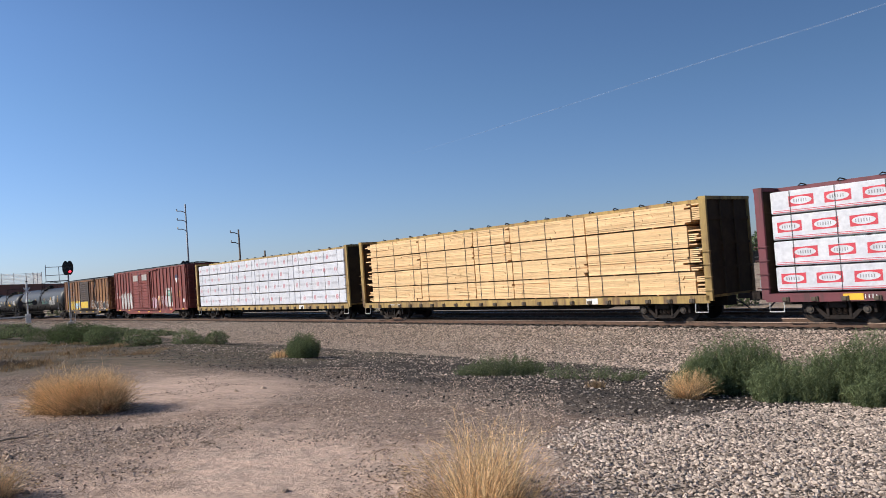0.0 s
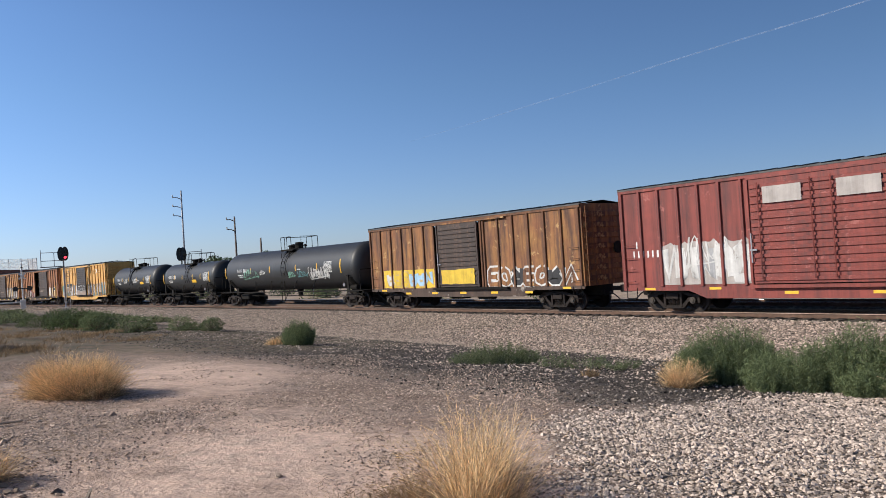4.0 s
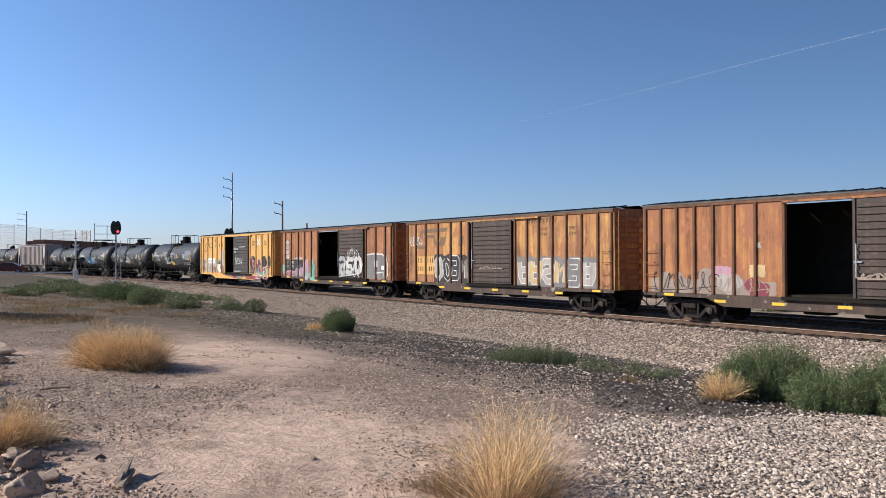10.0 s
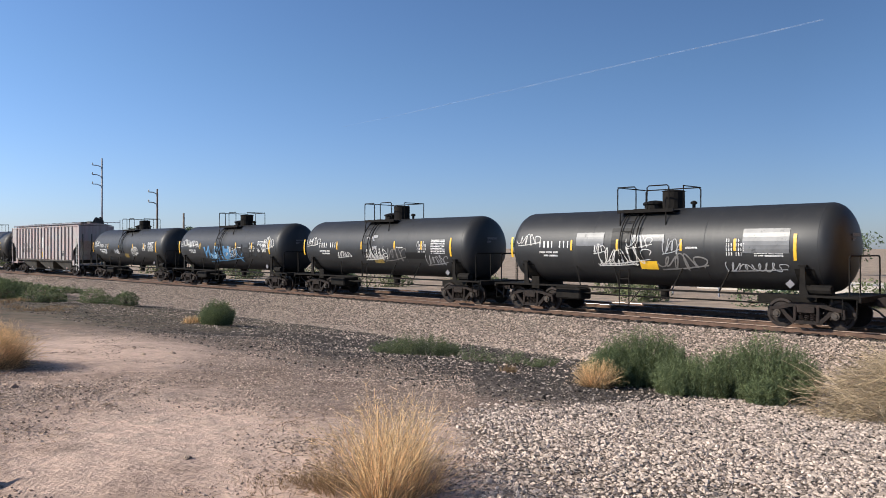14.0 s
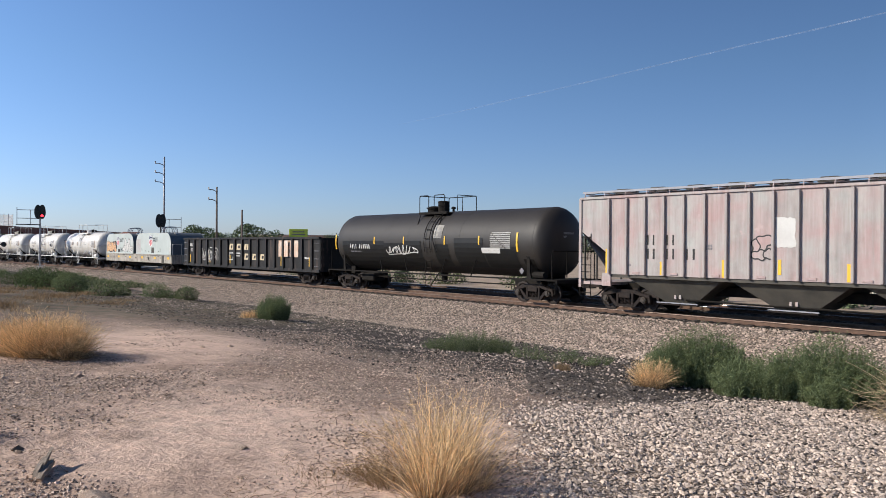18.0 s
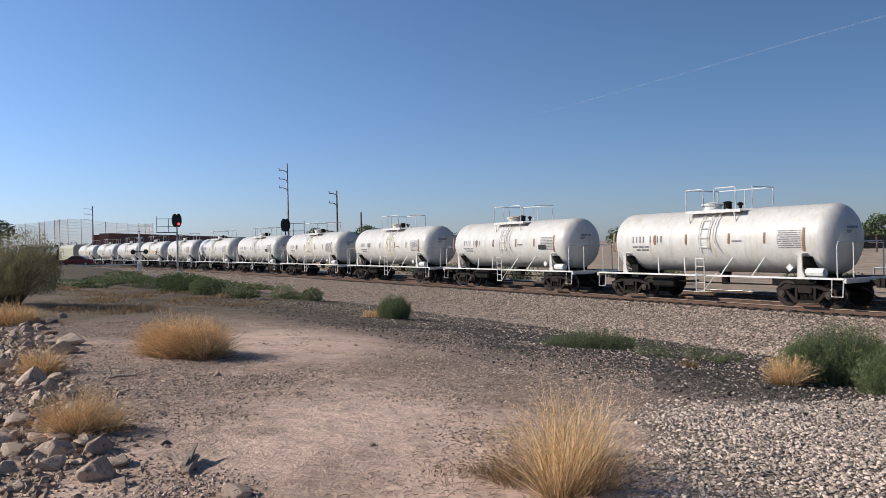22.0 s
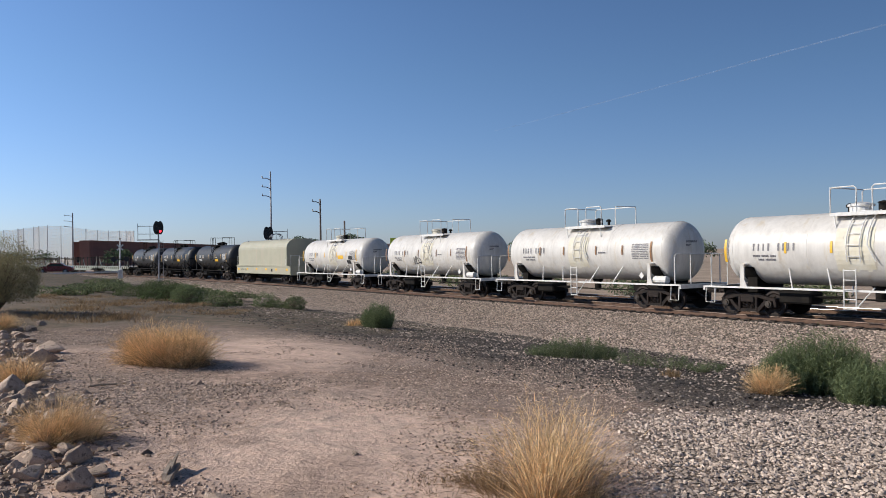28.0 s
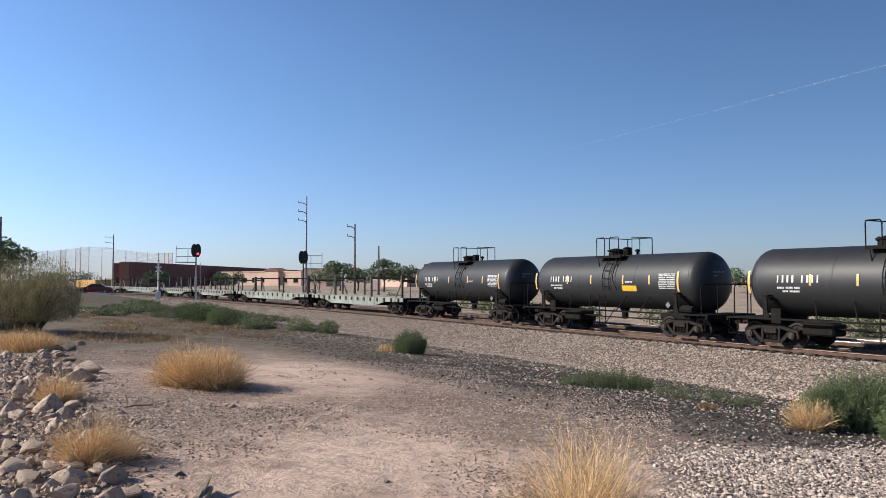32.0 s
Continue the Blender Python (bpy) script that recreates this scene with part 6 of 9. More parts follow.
# four alike
labels = ("dirty black tank car with yellow tape and glossy patches", "dirty black tank car with bright metal scuffs", "black tank car with blue and white graffiti", "dirty black tank car with white scribbles")
for k, c in enumerate((243.79, 258.95, 274.15, 289.4)):
    tk = tank_car(c, 6.645, 1.425, 2.55, "tank_black", "black", labels[k], platform=(-1.4, 0.9), ladder=-0.8, seed=10 + k, wet=k == 0, bonnet=(0.35, 0.4, 0.66))
    for j in range(4):      # stencilled lines beside the print
        on_shell(tk, 1.425, 2.55, lambda: part("stencil", lettering(3.05, 2.72 - 0.15 * j, 0.11, (6, 8, 8, 7)[j], -0.01, (3,) if j else (2,), width=0.55), M["ink_white"], tk))
    on_shell(tk, 1.425, 2.55, lambda: (tag(tk, -1.9 + k, 0.2 + k * 0.7, 1.9, 2.6, -0.012, "g_white", 70 + k, 7, 0.035), tag(tk, -5.9, -4.7, 2.6, 3.1, -0.01, "g_white", 80 + k, 5, 0.03)))
    tank_panel(tk, -0.25, 0.45, 1.75, 2.05, 1.425, 2.55, "panel_dull" if k else "refl", "warning_panel", "scratched yellow warning panel")
    if k == 0:
        tank_panel(tk, 3.6, 5.1, 2.35, 3.15, 1.425, 2.55, "tank_patch", "bare_patch", "glossy patch with its sheen painted grey")
        tank_panel(tk, -3.0, -1.75, 2.6, 3.1, 1.425, 2.55, "tank_patch", "bare_patch", "glossy patch with its sheen painted grey")
        tank_panel(tk, -0.6, 0.75, 2.75, 3.0, 1.425, 2.55, "tank_patch", "bare_patch", "glossy patch with its sheen painted grey")
        on_shell(tk, 1.425, 2.55, lambda: (tag(tk, 0.6, 2.4, 1.75, 2.35, -0.014, "g_smoke", 171, 5, 0.05), tag(tk, 3.0, 5.0, 1.75, 2.05, -0.014, "g_grey", 172, 9, 0.03), tag(tk, -2.0, -0.3, 1.85, 2.1, -0.014, "g_white", 173, 9, 0.03), tag(tk, -0.7, 0.3, 2.5, 3.0, -0.016, "g_white", 174, 5, 0.03), tag(tk, 0.7, 1.4, 2.3, 2.9, -0.014, "g_grey", 175, 4, 0.03), tag(tk, -2.2, -1.6, 2.3, 2.7, -0.014, "g_white", 176, 4, 0.025)))
    if k == 1:
        on_shell(tk, 1.425, 2.55, lambda: (graffiti(tk, -0.7, 0.2, 1.9, 3.2, -0.01, 2, ["g_white", "g_grey"], "g_white", None, None, 90, 0.04), tag(tk, -0.7, 0.7, 1.9, 2.3, -0.03, "g_white", 181, 6, 0.035), tag(tk, 0.6, 2.2, 1.85, 2.6, -0.014, "g_smoke", 182, 5, 0.04), tag(tk, -3.2, -2.0, 2.0, 2.35, -0.014, "g_white", 183, 6, 0.03), tag(tk, 3.6, 5.0, 1.7, 2.2, -0.014, "g_grey", 184, 6, 0.03)))
        tank_panel(tk, 2.2, 3.6, 2.0, 2.3, 1.425, 2.55, "tank_wet", "repainted_panel", "glossy black repaint")
    if k == 2:
        on_shell(tk, 1.425, 2.55, lambda: (graffiti(tk, -2.7, 2.2, 1.75, 2.75, -0.01, 6, ["g_blue", "g_sky", "tank_black"], "g_sky", None, "g_white", 91, 0.05), tag(tk, -2.2, 2.2, 1.6, 2.6, -0.03, "g_blue", 191, 9, 0.05), graffiti(tk, 2.3, 4.4, 1.9, 2.8, -0.01, 3, ["tank_black"], "g_sky", None, None, 192, 0.05), tag(tk, 4.6, 5.8, 2.4, 3.2, -0.012, "g_white", 92, 6), tag(tk, -4.8, -3.6, 2.6, 3.0, -0.012, "g_white", 93, 5)))
    if k == 3:
        on_shell(tk, 1.425, 2.55, lambda: graffiti(tk, -4.4, -1.0, 2.0, 2.4, -0.01, 7, ["g_grey", "tank_black"], "g_grey", None, None, 94, 0.04))
# the large tank behind the hopper
t8 = tank_car(325.59, 8.39, 1.57, 2.66, "tank_brown", "black", "large sun-faded black tank car with a scribbled tag", platform=(-0.85, 1.3), ladder=0.5, seed=20, wet=False, marks=False, bonnet=(-0.1, 0.3, 0.55))
R8, Z8 = 1.57, 2.66
for x0, x1, z0, z1 in ((-7.2, -3.2, 1.4, 2.72), (-3.2, -1.5, 1.4, 2.6), (-1.5, -0.05, 1.4, 2.72)):
    tank_panel(t8, x0, x1, z0, z1, R8, Z8, "tank_wet", "repainted_band", "darker repainted band")
tank_panel(t8, 1.0, 2.05, 1.5, 2.55, R8, Z8, "tank_wet", "repainted_panel", "glossy black repaint")
tank_panel(t8, 2.5, 4.5, 1.5, 2.85, R8, Z8, "tank_wet", "repainted_panel", "glossy black repaint")
tank_panel(t8, 4.6, 6.6, 1.5, 2.45, R8, Z8, "tank_wet", "repainted_panel", "glossy black repaint")
tank_panel(t8, 0.85, 1.55, 2.85, 3.5, R8, Z8, "tank_scuff", "bare_patch", "bare scuffed metal patch")
tank_panel(t8, 4.4, 5.6, 2.15, 2.4, R8, Z8, "hop_patch", "data_panel", "pale printed panel")
on_shell(t8, R8, Z8, lambda: (tag(t8, -2.9, -0.3, 2.0, 2.5, -0.024, "g_white", 95, 9, 0.045), part("car_number", lettering(-6.4, 2.3, 0.24, 11, -0.03, (4,), width=0.55), M["ink_white"], t8), part("small_print", lettering(-6.4, 2.1, 0.07, 18, -0.03, (5, 11), thin=True), M["ink_grey"], t8)))
for j in range(9):
    on_shell(t8, R8, Z8, lambda: part("small_print", lettering(5.0, 3.05 - j * 0.085, 0.055, 22, -0.012, (j * 2,), thin=True, width=0.85), M["ink_bone"], t8))
# eleven white ones, not all of one size
WHITE = ((382.15, 5.32, 1.25), (395.5, 5.3, 1.25), (408.95, 5.45, 1.27), (422.6, 5.55, 1.257), (435.9, 5.45, 1.25), (449.0, 5.4, 1.26), (462.3, 5.4, 1.26), (475.8, 5.4, 1.26), (488.9, 5.55, 1.265), (502.2, 5.35, 1.265), (515.85, 5.32, 1.25))
for k, (c, half_, r_) in enumerate(WHITE):
    stained = k in (2, 3, 6, 7, 8, 9, 10)
    z_ = 1.13 + r_
    wt_ = tank_car(c, half_, r_, z_, "tank_white", "white_steel", "white tank car with a yellowish spill below its dome" if stained else "white tank car with white ladders and rails", seed=30 + k, ink="ink_grey", white=True, wet=stained, tape="refl" if k in (7, 10) else "tape_brown", bonnet=(0.15, 0.16, 0.3), ladder=(-0.03, -0.03, 0.3, -0.2)[k % 4] if k else -0.03)
    if k % 3 == 1:
        tank_panel(wt_, 3.0, 3.6, 2.1, 2.35, r_, z_, "ink_black", "data_panel")
    if k in (7, 10):
        tank_panel(wt_, 1.3, 2.2, 2.15, 2.4, r_, z_, "refl", "warning_panel", "yellow warning panel")
        tank_panel(wt_, 2.7, 3.3, 1.8, 2.05, r_, z_, "ink_black", "data_panel")
    if k == 9:
        on_shell(wt_, r_, z_, lambda: tag(wt_, -1.6, -0.6, 1.8, 2.3, -0.01, "g_black", 97, 4))
# three glossy black ones at the rear
for k in range(3):
    tk = tank_car(543.87 + 13.09 * k, 5.55, 1.25, 2.38, "tank_black", "black", ("clean black tank car with white numbers", "clean black tank car with a yellow panel", "clean black tank car with white print")[k], platform=(-0.82, 0.8), ladder=0.1, seed=60 + k, bonnet=(0.2, 0.2, 0.34), tape="tape_pale")
    if k < 2:
        tank_panel(tk, 1.1, 2.0, 1.95, 2.2, 1.25, 2.38, "refl", "warning_panel", "yellow warning panel")

# ---- centre-beam flats with their loads ----
def centerbeam(c, half, paint, load, label, seed=0):
    rnd = random.Random(seed)
    car = freight_car(label, c, half, (-half + 2.2, half - 2.2), "centerbeam_car", half + 0.3)
    P = M[paint]
    deck, top = 1.0, 4.55
    part("deck", boxes((-half, half, -1.38, 1.38, deck - 0.1, deck)), P, car)
    part("side_sill", extruded([(-half, deck), (-half, deck - 0.28), (half, deck - 0.28), (half, deck)], -1.46, -1.40), P, car)
    part("center_sill", boxes((-half, half, -0.3, 0.3, 0.55, deck - 0.1)), M["black"], car)
    part("truss_sill", extruded([(-half + 4.2, 0.72), (-half + 5.2, 0.5), (half - 5.2, 0.5), (half - 4.2, 0.72)], -0.75, -0.68), M["black"], car)
    n = 23
    for k in range(n):      # winches and stake pockets along the sill
        x = -half + 0.7 + k * (2 * half - 1.4) / (n - 1)
        shared_part("winch", "winch", lambda: boxes((-0.12, 0.05, -1.53, -1.44, 0.74, 0.88), (0.05, 0.11, -1.51, -1.44, 0.72, 0.9), bevel=0.02), M["stake"], car, (x, 0, 0))
    for sg in (-1, 1):
        x = sg * half
        bulk = part("bulkhead", boxes((x - 0.06, x + 0.06, -1.38, 1.38, deck, top - 0.1)), M["end_shaded"], car, "rusty bulkhead plate darkened for shade")
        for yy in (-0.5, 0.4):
            part("stiffener", boxes((x - 0.13, x + 0.13, yy, yy + 0.1, deck, top - 0.1)), M["end_shaded"], bulk)
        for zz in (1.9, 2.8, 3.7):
            part("stiffener", boxes((x - 0.11, x + 0.11, -1.36, 1.36, zz, zz + 0.1)), M["end_shaded"], bulk)
        for yy in (-1.46, 1.36):
            part("corner_post", boxes((x - 0.14, x + 0.14, yy, yy + 0.1, deck - 0.2, top), bevel=0.012), P, bulk)
        part("top_beam", boxes((x - 0.15, x + 0.15, -1.465, 1.465, top - 0.12, top + 0.004)), P, bulk)
        for k in range(4):
            shared_part("grab_iron", "grab_iron", lambda: rungs(bmesh.new(), 0, 0.46, 0, 0, 1, 0), P, car, (x - 0.23, -1.46, 1.2 + k * 0.46))
        part("step", tubes([[(x - sg * 0.1, -1.42, 0.75), (x - sg * 0.1, -1.45, 0.4), (x - sg * 0.6, -1.45, 0.4), (x - sg * 0.6, -1.42, 0.75)]], 0.02, 5), M["white_steel"], car)
    part("top_chord", boxes((-half, half, -0.4, 0.4, top - 0.16, top)), P, car)
    bm = bmesh.new()
    for k in range(17):
        x = -half + 0.9 + k * (2 * half - 1.8) / 16
        tube(bm, [(x, -0.42, top), (x + 0.12, -0.5, top + 0.06), (x + 0.26, -0.42, top)], 0.022, 5)
    part("cable_loops", bm, M["black"], car)
    bm = bmesh.new()
    for k in range(12):
        x = -half + 1 + k * (2 * half - 2) / 11
        box(bm, x - 0.05, x + 0.05, -0.08, 0.08, deck, top - 0.16)
    part("web_posts", bm, P, car)
    # load: tiers of bundles on both sides of the beam
    tiers = [(deck + 0.06, deck + 0.86), (deck + 0.91, deck + 1.71), (deck + 1.76, deck + 2.56), (deck + 2.61, top - 0.2)]
    for ti, (z0, z1) in enumerate(tiers):
        if load == "lumber":
            cuts = [-half + 0.85, -5.75 + rnd.uniform(-0.05, 0.05), -1.4, 1.2 + rnd.uniform(-0.05, 0.05), 5.7, half - (0.75 if ti in (1, 2) else 0.55)]
        else:
            cuts = [-half + 0.35, -half / 3 * 1.35, -1.1 + 0.1 * ti % 2, half * 0.42, half - 0.35]
        for a_, b_ in zip(cuts, cuts[1:]):
            if load == "lumber":
                rows_ = 11
                for j in range(rows_):
                    za, zb = z0 + (z1 - z0) * j / rows_, z0 + (z1 - z0) * (j + 0.965) / rows_
                    x = a_ + 0.02
                    end = b_ - 0.02
                    while x < end - 0.3:
                        ln = min(rnd.uniform(1.8, 4.9), end - x)
                        yy = -1.36 + rnd.uniform(0, 0.018) + (0.05 if rnd.random() < 0.035 else 0)
                        part("board", boxes((x + rnd.uniform(0, 0.02), x + ln - 0.008, yy, -0.42, za, zb - (0.01 if rnd.random() < 0.2 else 0))), M["lumber"], car)
                        x += ln
                for q in (0.14, 0.5, 0.86):
                    x = a_ + (b_ - a_) * q
                    part("strap", boxes((x - 0.012, x + 0.012, -1.372, -1.364, z0, z1)), M["strap"], car)
            else:
                bm = bmesh.new()
                box(bm, a_ + 0.02, b_ - 0.02, -1.37, -0.42, z0, z1, 0.035)
                bd = part("wrapped_pack", bm, M["wrap"], car)
                y = -1.3745
                if load == "ovals":
                    x = a_ + 0.2 + 0.45 * (ti % 2)
                    while x < b_ - 0.95:
                        lg, dk = bmesh.new(), bmesh.new()
                        zc = (z0 + z1) / 2 + 0.02
                        v = [lg.verts.new((px, y, pz)) for px, pz in ((x, zc - 0.18), (x + 0.82, zc - 0.16), (x + 0.82, zc + 0.18), (x, zc + 0.16))]
                        lg.faces.new(v)
                        n = 18
                        dk.faces.new([dk.verts.new((x + 0.41 + 0.35 * math.cos(2 * math.pi * k / n), y - 0.003, zc + 0.125 * math.sin(2 * math.pi * k / n))) for k in range(n)])
                        x += 1.16
                        part("printed_label", lg, M["ink_red"], bd, "red printed label")
                        part("printed_oval", dk, M["wrap"], bd, "white printed oval")
                    tx = bmesh.new()
                    x = a_ + 0.2 + 0.45 * (ti % 2)
                    while x < b_ - 0.95:
                        b = lettering(x + 0.17, (z0 + z1) / 2 - 0.03, 0.1, 6, y - 0.006, width=0.6)
                        tmp = mesh_of("t", b)
                        tx.from_mesh(tmp)
                        bpy.data.meshes.remove(tmp)
                        x += 1.16
                    tagged(part("print", tx, M["ink_grey"], bd), kind="stuff")
                    rd = bmesh.new()
                    for zz in (z0 + 0.05, z0 + 0.1):
                        ribbon(rd, [(a_ + 0.1, zz), (b_ - 0.1, zz)], 0.018, y - 0.001)
                    part("print", rd, M["ink_red"], bd)
                else:
                    lg, dk = bmesh.new(), bmesh.new()
                    x = a_ + 0.25
                    k = ti % 2
                    while x < b_ - 0.9:
                        zc = (z0 + z1) / 2 - 0.05
                        if k % 2:
                            ribbon(lg, [(x + 0.16 + 0.13 * math.cos(q * 0.5236), zc + 0.04 + 0.13 * math.sin(q * 0.5236)) for q in range(12)], 0.035, y, True)
                            box(lg, x + 0.08, x + 0.12, y - 0.002, y, zc - 0.03, zc + 0.11)
                            box(lg, x + 0.2, x + 0.24, y - 0.002, y, zc - 0.03, zc + 0.11)
                            box(lg, x + 0.1, x + 0.22, y - 0.002, y, zc + 0.03, zc + 0.06)
                            x += 0.46
                        else:
                            b = lettering(x, zc + 0.0, 0.13, 7, y, width=0.7)
                            tmp = mesh_of("t", b)
                            dk.from_mesh(tmp)
                            bpy.data.meshes.remove(tmp)
                            x += 0.9
                        k += 1
                    tagged(part("print", lg, M["print_red"], bd, "red printed rings"), kind="stuff")
                    tagged(part("print", dk, M["print_grey"], bd), kind="stuff")
                for q in (0.12, 0.37, 0.63, 0.88):
                    x = a_ + (b_ - a_) * q
                    part("strap", boxes((x - 0.011, x + 0.011, -1.382, -1.376, z0, z1)), M["strap"], bd)
            part("far_pack", boxes((a_ + 0.02, b_ - 0.02, 0.42, 1.37, z0, z1)), M["lumber"] if load == "lumber" else M["wrap"], car)
        if load == "lumber":      # loose board ends at both ends of the tier
            for sg in (-1, 1):
                e = cuts[0] if sg < 0 else cuts[-1]
                for j in range(11):
                    if rnd.random() < 0.55:
                        za = z0 + (z1 - z0) * j / 11
                        ln = rnd.uniform(0.25, 0.6)
                        part("board_end", boxes((min(e, e + sg * ln), max(e, e + sg * ln), -1.3, -0.5, za, za + 0.05)), M["lumber"], car)
            for x in (-9, -7, -4.5, -2.5, -0.6, 0.6, 2.5, 4.5, 7, 9):
                shared_part("dunnage", "dunnage", lambda: boxes((0, 0.08, -1.33, 1.33, -0.045, 0)), M["lumber_end"], car, (x, 0, z0))
    part("data_panel", boxes((5.6, 6.2, -1.475, -1.465, deck - 0.26, deck - 0.02)), M["ink_white"], car)
    part("car_number", lettering(-8.6, deck - 0.2, 0.13, 10, -1.47, (4,)), M["ink_white"], car)
    return car


cb1 = centerbeam(2.45, 11.13, "beam_maroon", "ovals", "maroon centre-beam flatcar loaded with white wrapped bundles with red labels", 3)
part("tape_panel", boxes((-8.6, -8.0, -1.475, -1.465, 0.76, 0.96)), M["refl"], cb1)
cb2 = centerbeam(27.0, 11.3, "beam_yellow", "lumber", "yellow centre-beam flatcar loaded with bare sawn lumber", 1)
cb3 = centerbeam(51.8, 11.7, "beam_yellow", "rings", "yellow centre-beam flatcar loaded with white wrapped lumber", 2)


# ---- covered hopper ----
def hopper(c):
    half, top = 8.45, 4.4
    car = freight_car("pale grey covered hopper with a faded pink tinge", c, half, (-half + 1.9, half - 1.9), "covered_hopper", half)
    G = M["hop_grey"]
    outline = [(-half + 0.05, top), (-half + 0.05, 3.1), (-7.06, 2.2), (-7.06, 1.42), (7.06, 1.42), (7.06, 2.2), (half - 0.05, 3.1), (half - 0.05, top)]
    part("side", extruded(outline, -1.5, -1.45), G, car)
    part("side", extruded(outline, 1.45, 1.5), G, car)
    step = 14.0 / 17
    for k in range(18):
        x = -7.0 + k * step
        shared_part("post", "hopper_post", lambda: boxes((-0.045, 0.045, -1.61, -1.5, 1.43, 4.34), bevel=0.008), G, car, (x, 0, 0))
        if k < 17 and k % 2:
            shared_part("lift_pad", "hopper_pad", lambda: boxes((0.26, 0.56, -1.53, -1.5, 1.46, 1.54), bevel=0.008), G, car, (x, 0, 0))
    part("end_post", boxes((half - 0.08, half + 0.04, -1.55, -1.47, 0.85, top), (-half - 0.04, -half + 0.08, -1.55, -1.47, 0.85, top)), G, car)
    part("top_rail", boxes((-half, half, -1.56, -1.44, top - 0.04, top + 0.05), bevel=0.01), G, car)
    # sloped ends
    for sg in (-1, 1):
        e = sg * half
        i = sg * 7.0
        bm = bmesh.new()
        v = [bm.verts.new(q) for q in ((e, -1.45, 3.1), (e, 1.45, 3.1), (i, 1.45, 1.42), (i, -1.45, 1.42), (e, -1.45, top), (e, 1.45, top))]
        bm.faces.new((v[0], v[3], v[2], v[1]) if sg > 0 else (v[0], v[1], v[2], v[3]))
        bm.faces.new((v[0], v[1], v[5], v[4]) if sg > 0 else (v[0], v[4], v[5], v[1]))
        part("end_slope", bm, G, car)
        part("end_posts", tubes([[(e, yy, 1.0), (e, yy, 3.7)] for yy in (-1.2, -0.45, 0.45, 1.2)], 0.05, 6), M["hop_dark"], car)
        part("end_deck", boxes((min(i, e), max(i, e), -1.45, 1.45, 0.98, 1.1)), G, car)
        part("end_ladder", ladder_bm(e - (0.55 if sg > 0 else 0), e + (0 if sg > 0 else 0.55), 0.5, 3.3 if sg > 0 else 3.0, 9, -1.52), M["white_steel"] if sg > 0 else M["black"], car)
        part("side_bracket", boxes((i - 0.35 if sg < 0 else i - 0.05, i + 0.05 if sg < 0 else i + 0.35, -1.5, -1.42, 0.95, 1.45)), G, car)
    # roof, hatches and walk
    bm = bmesh.new()
    arch = [(-1.44 + 2.88 * q / 10, top + 0.04 + 0.2 * math.sin(math.pi * q / 10)) for q in range(11)]
    r0 = [bm.verts.new((-half, y, z)) for y, z in arch]
    r1 = [bm.verts.new((half, y, z)) for y, z in arch]
    for q in range(10):
        bm.faces.new((r0[q], r1[q], r1[q + 1], r0[q + 1]))
    bm.faces.new(r0)
    bm.faces.new(r1[::-1])
    part("roof", bm, G, car)
    for k in range(10):
        x = -7.3 + k * 14.6 / 9
        shared_part("hatch", "hatch", lambda: boxes((-0.4, 0.4, -0.28, 0.28, 4.64, 4.76), (-0.28, 0.28, -0.34, 0.34, 4.76, 4.81), bevel=0.02), M["hop_dark"], car, (x, 0, 0))
    roof_path = part("roof_walk", boxes((-half, half, -1.36, -0.72, top + 0.24, top + 0.26)), M["hop_dark"], car, "dark steel grating")
    part("walk_edge", boxes((-half, half, -1.385, -1.36, top + 0.2, top + 0.28)), M["pole_steel"], roof_path, "bare steel edge strip")
    for k in range(18):
        x = -half + 0.15 + k * (2 * half - 0.3) / 17
        shared_part("walk_bracket", "walk_bracket", lambda: tubes([[(0, -1.42, top + 0.02), (0, -1.37, top + 0.22)], [(0, -1.37, top + 0.22), (0.02, -0.8, top + 0.22)], [(0.35, -1.1, top + 0.1), (0, -1.36, top + 0.2)]], 0.022, 5), G, roof_path, (x, 0, 0))
    # bays
    part("center_sill", boxes((-half, half, -0.3, 0.3, 0.72, 1.05)), M["black"], car)
    for m in (-4.3, 0.0, 4.3):
        bm = bmesh.new()
        x0, x1 = m - 2.13, m + 2.13
        a_ = [bm.verts.new(q) for q in ((x0, -1.4, 1.42), (x1, -1.4, 1.42), (x1, 1.4, 1.42), (x0, 1.4, 1.42))]
        b_ = [bm.verts.new(q) for q in ((m - 0.62, -0.8, 0.42), (m + 0.62, -0.8, 0.42), (m + 0.62, 0.8, 0.42), (m - 0.62, 0.8, 0.42))]
        for k in range(4):
            bm.faces.new((a_[k], b_[k], b_[(k + 1) % 4], a_[(k + 1) % 4]))
        bm.faces.new(b_)
        part("bay", bm, M["hop_dark"], car)
        gate = part("gate", boxes((m - 0.8, m + 0.8, -1.0, 0.8, 0.34, 0.42)), M["truck"], car)
        part("gate_latch", boxes((m - 0.2, m + 0.2, -0.98, -0.86, 0.72, 0.76), (m - 0.14, m - 0.06, -0.98, -0.86, 0.58, 0.72), (m + 0.06, m + 0.14, -0.98, -0.86, 0.58, 0.72)), M["hop_grey"], gate)
        part("gate_rail", boxes((m - 0.85, m + 0.85, -1.03, -1.0, 0.4, 0.44)), M["pole_steel"], gate)
    part("side_sill", boxes((-7.0, 6.9, -1.46, -1.4, 1.3, 1.44)), M["hop_dark"], car)
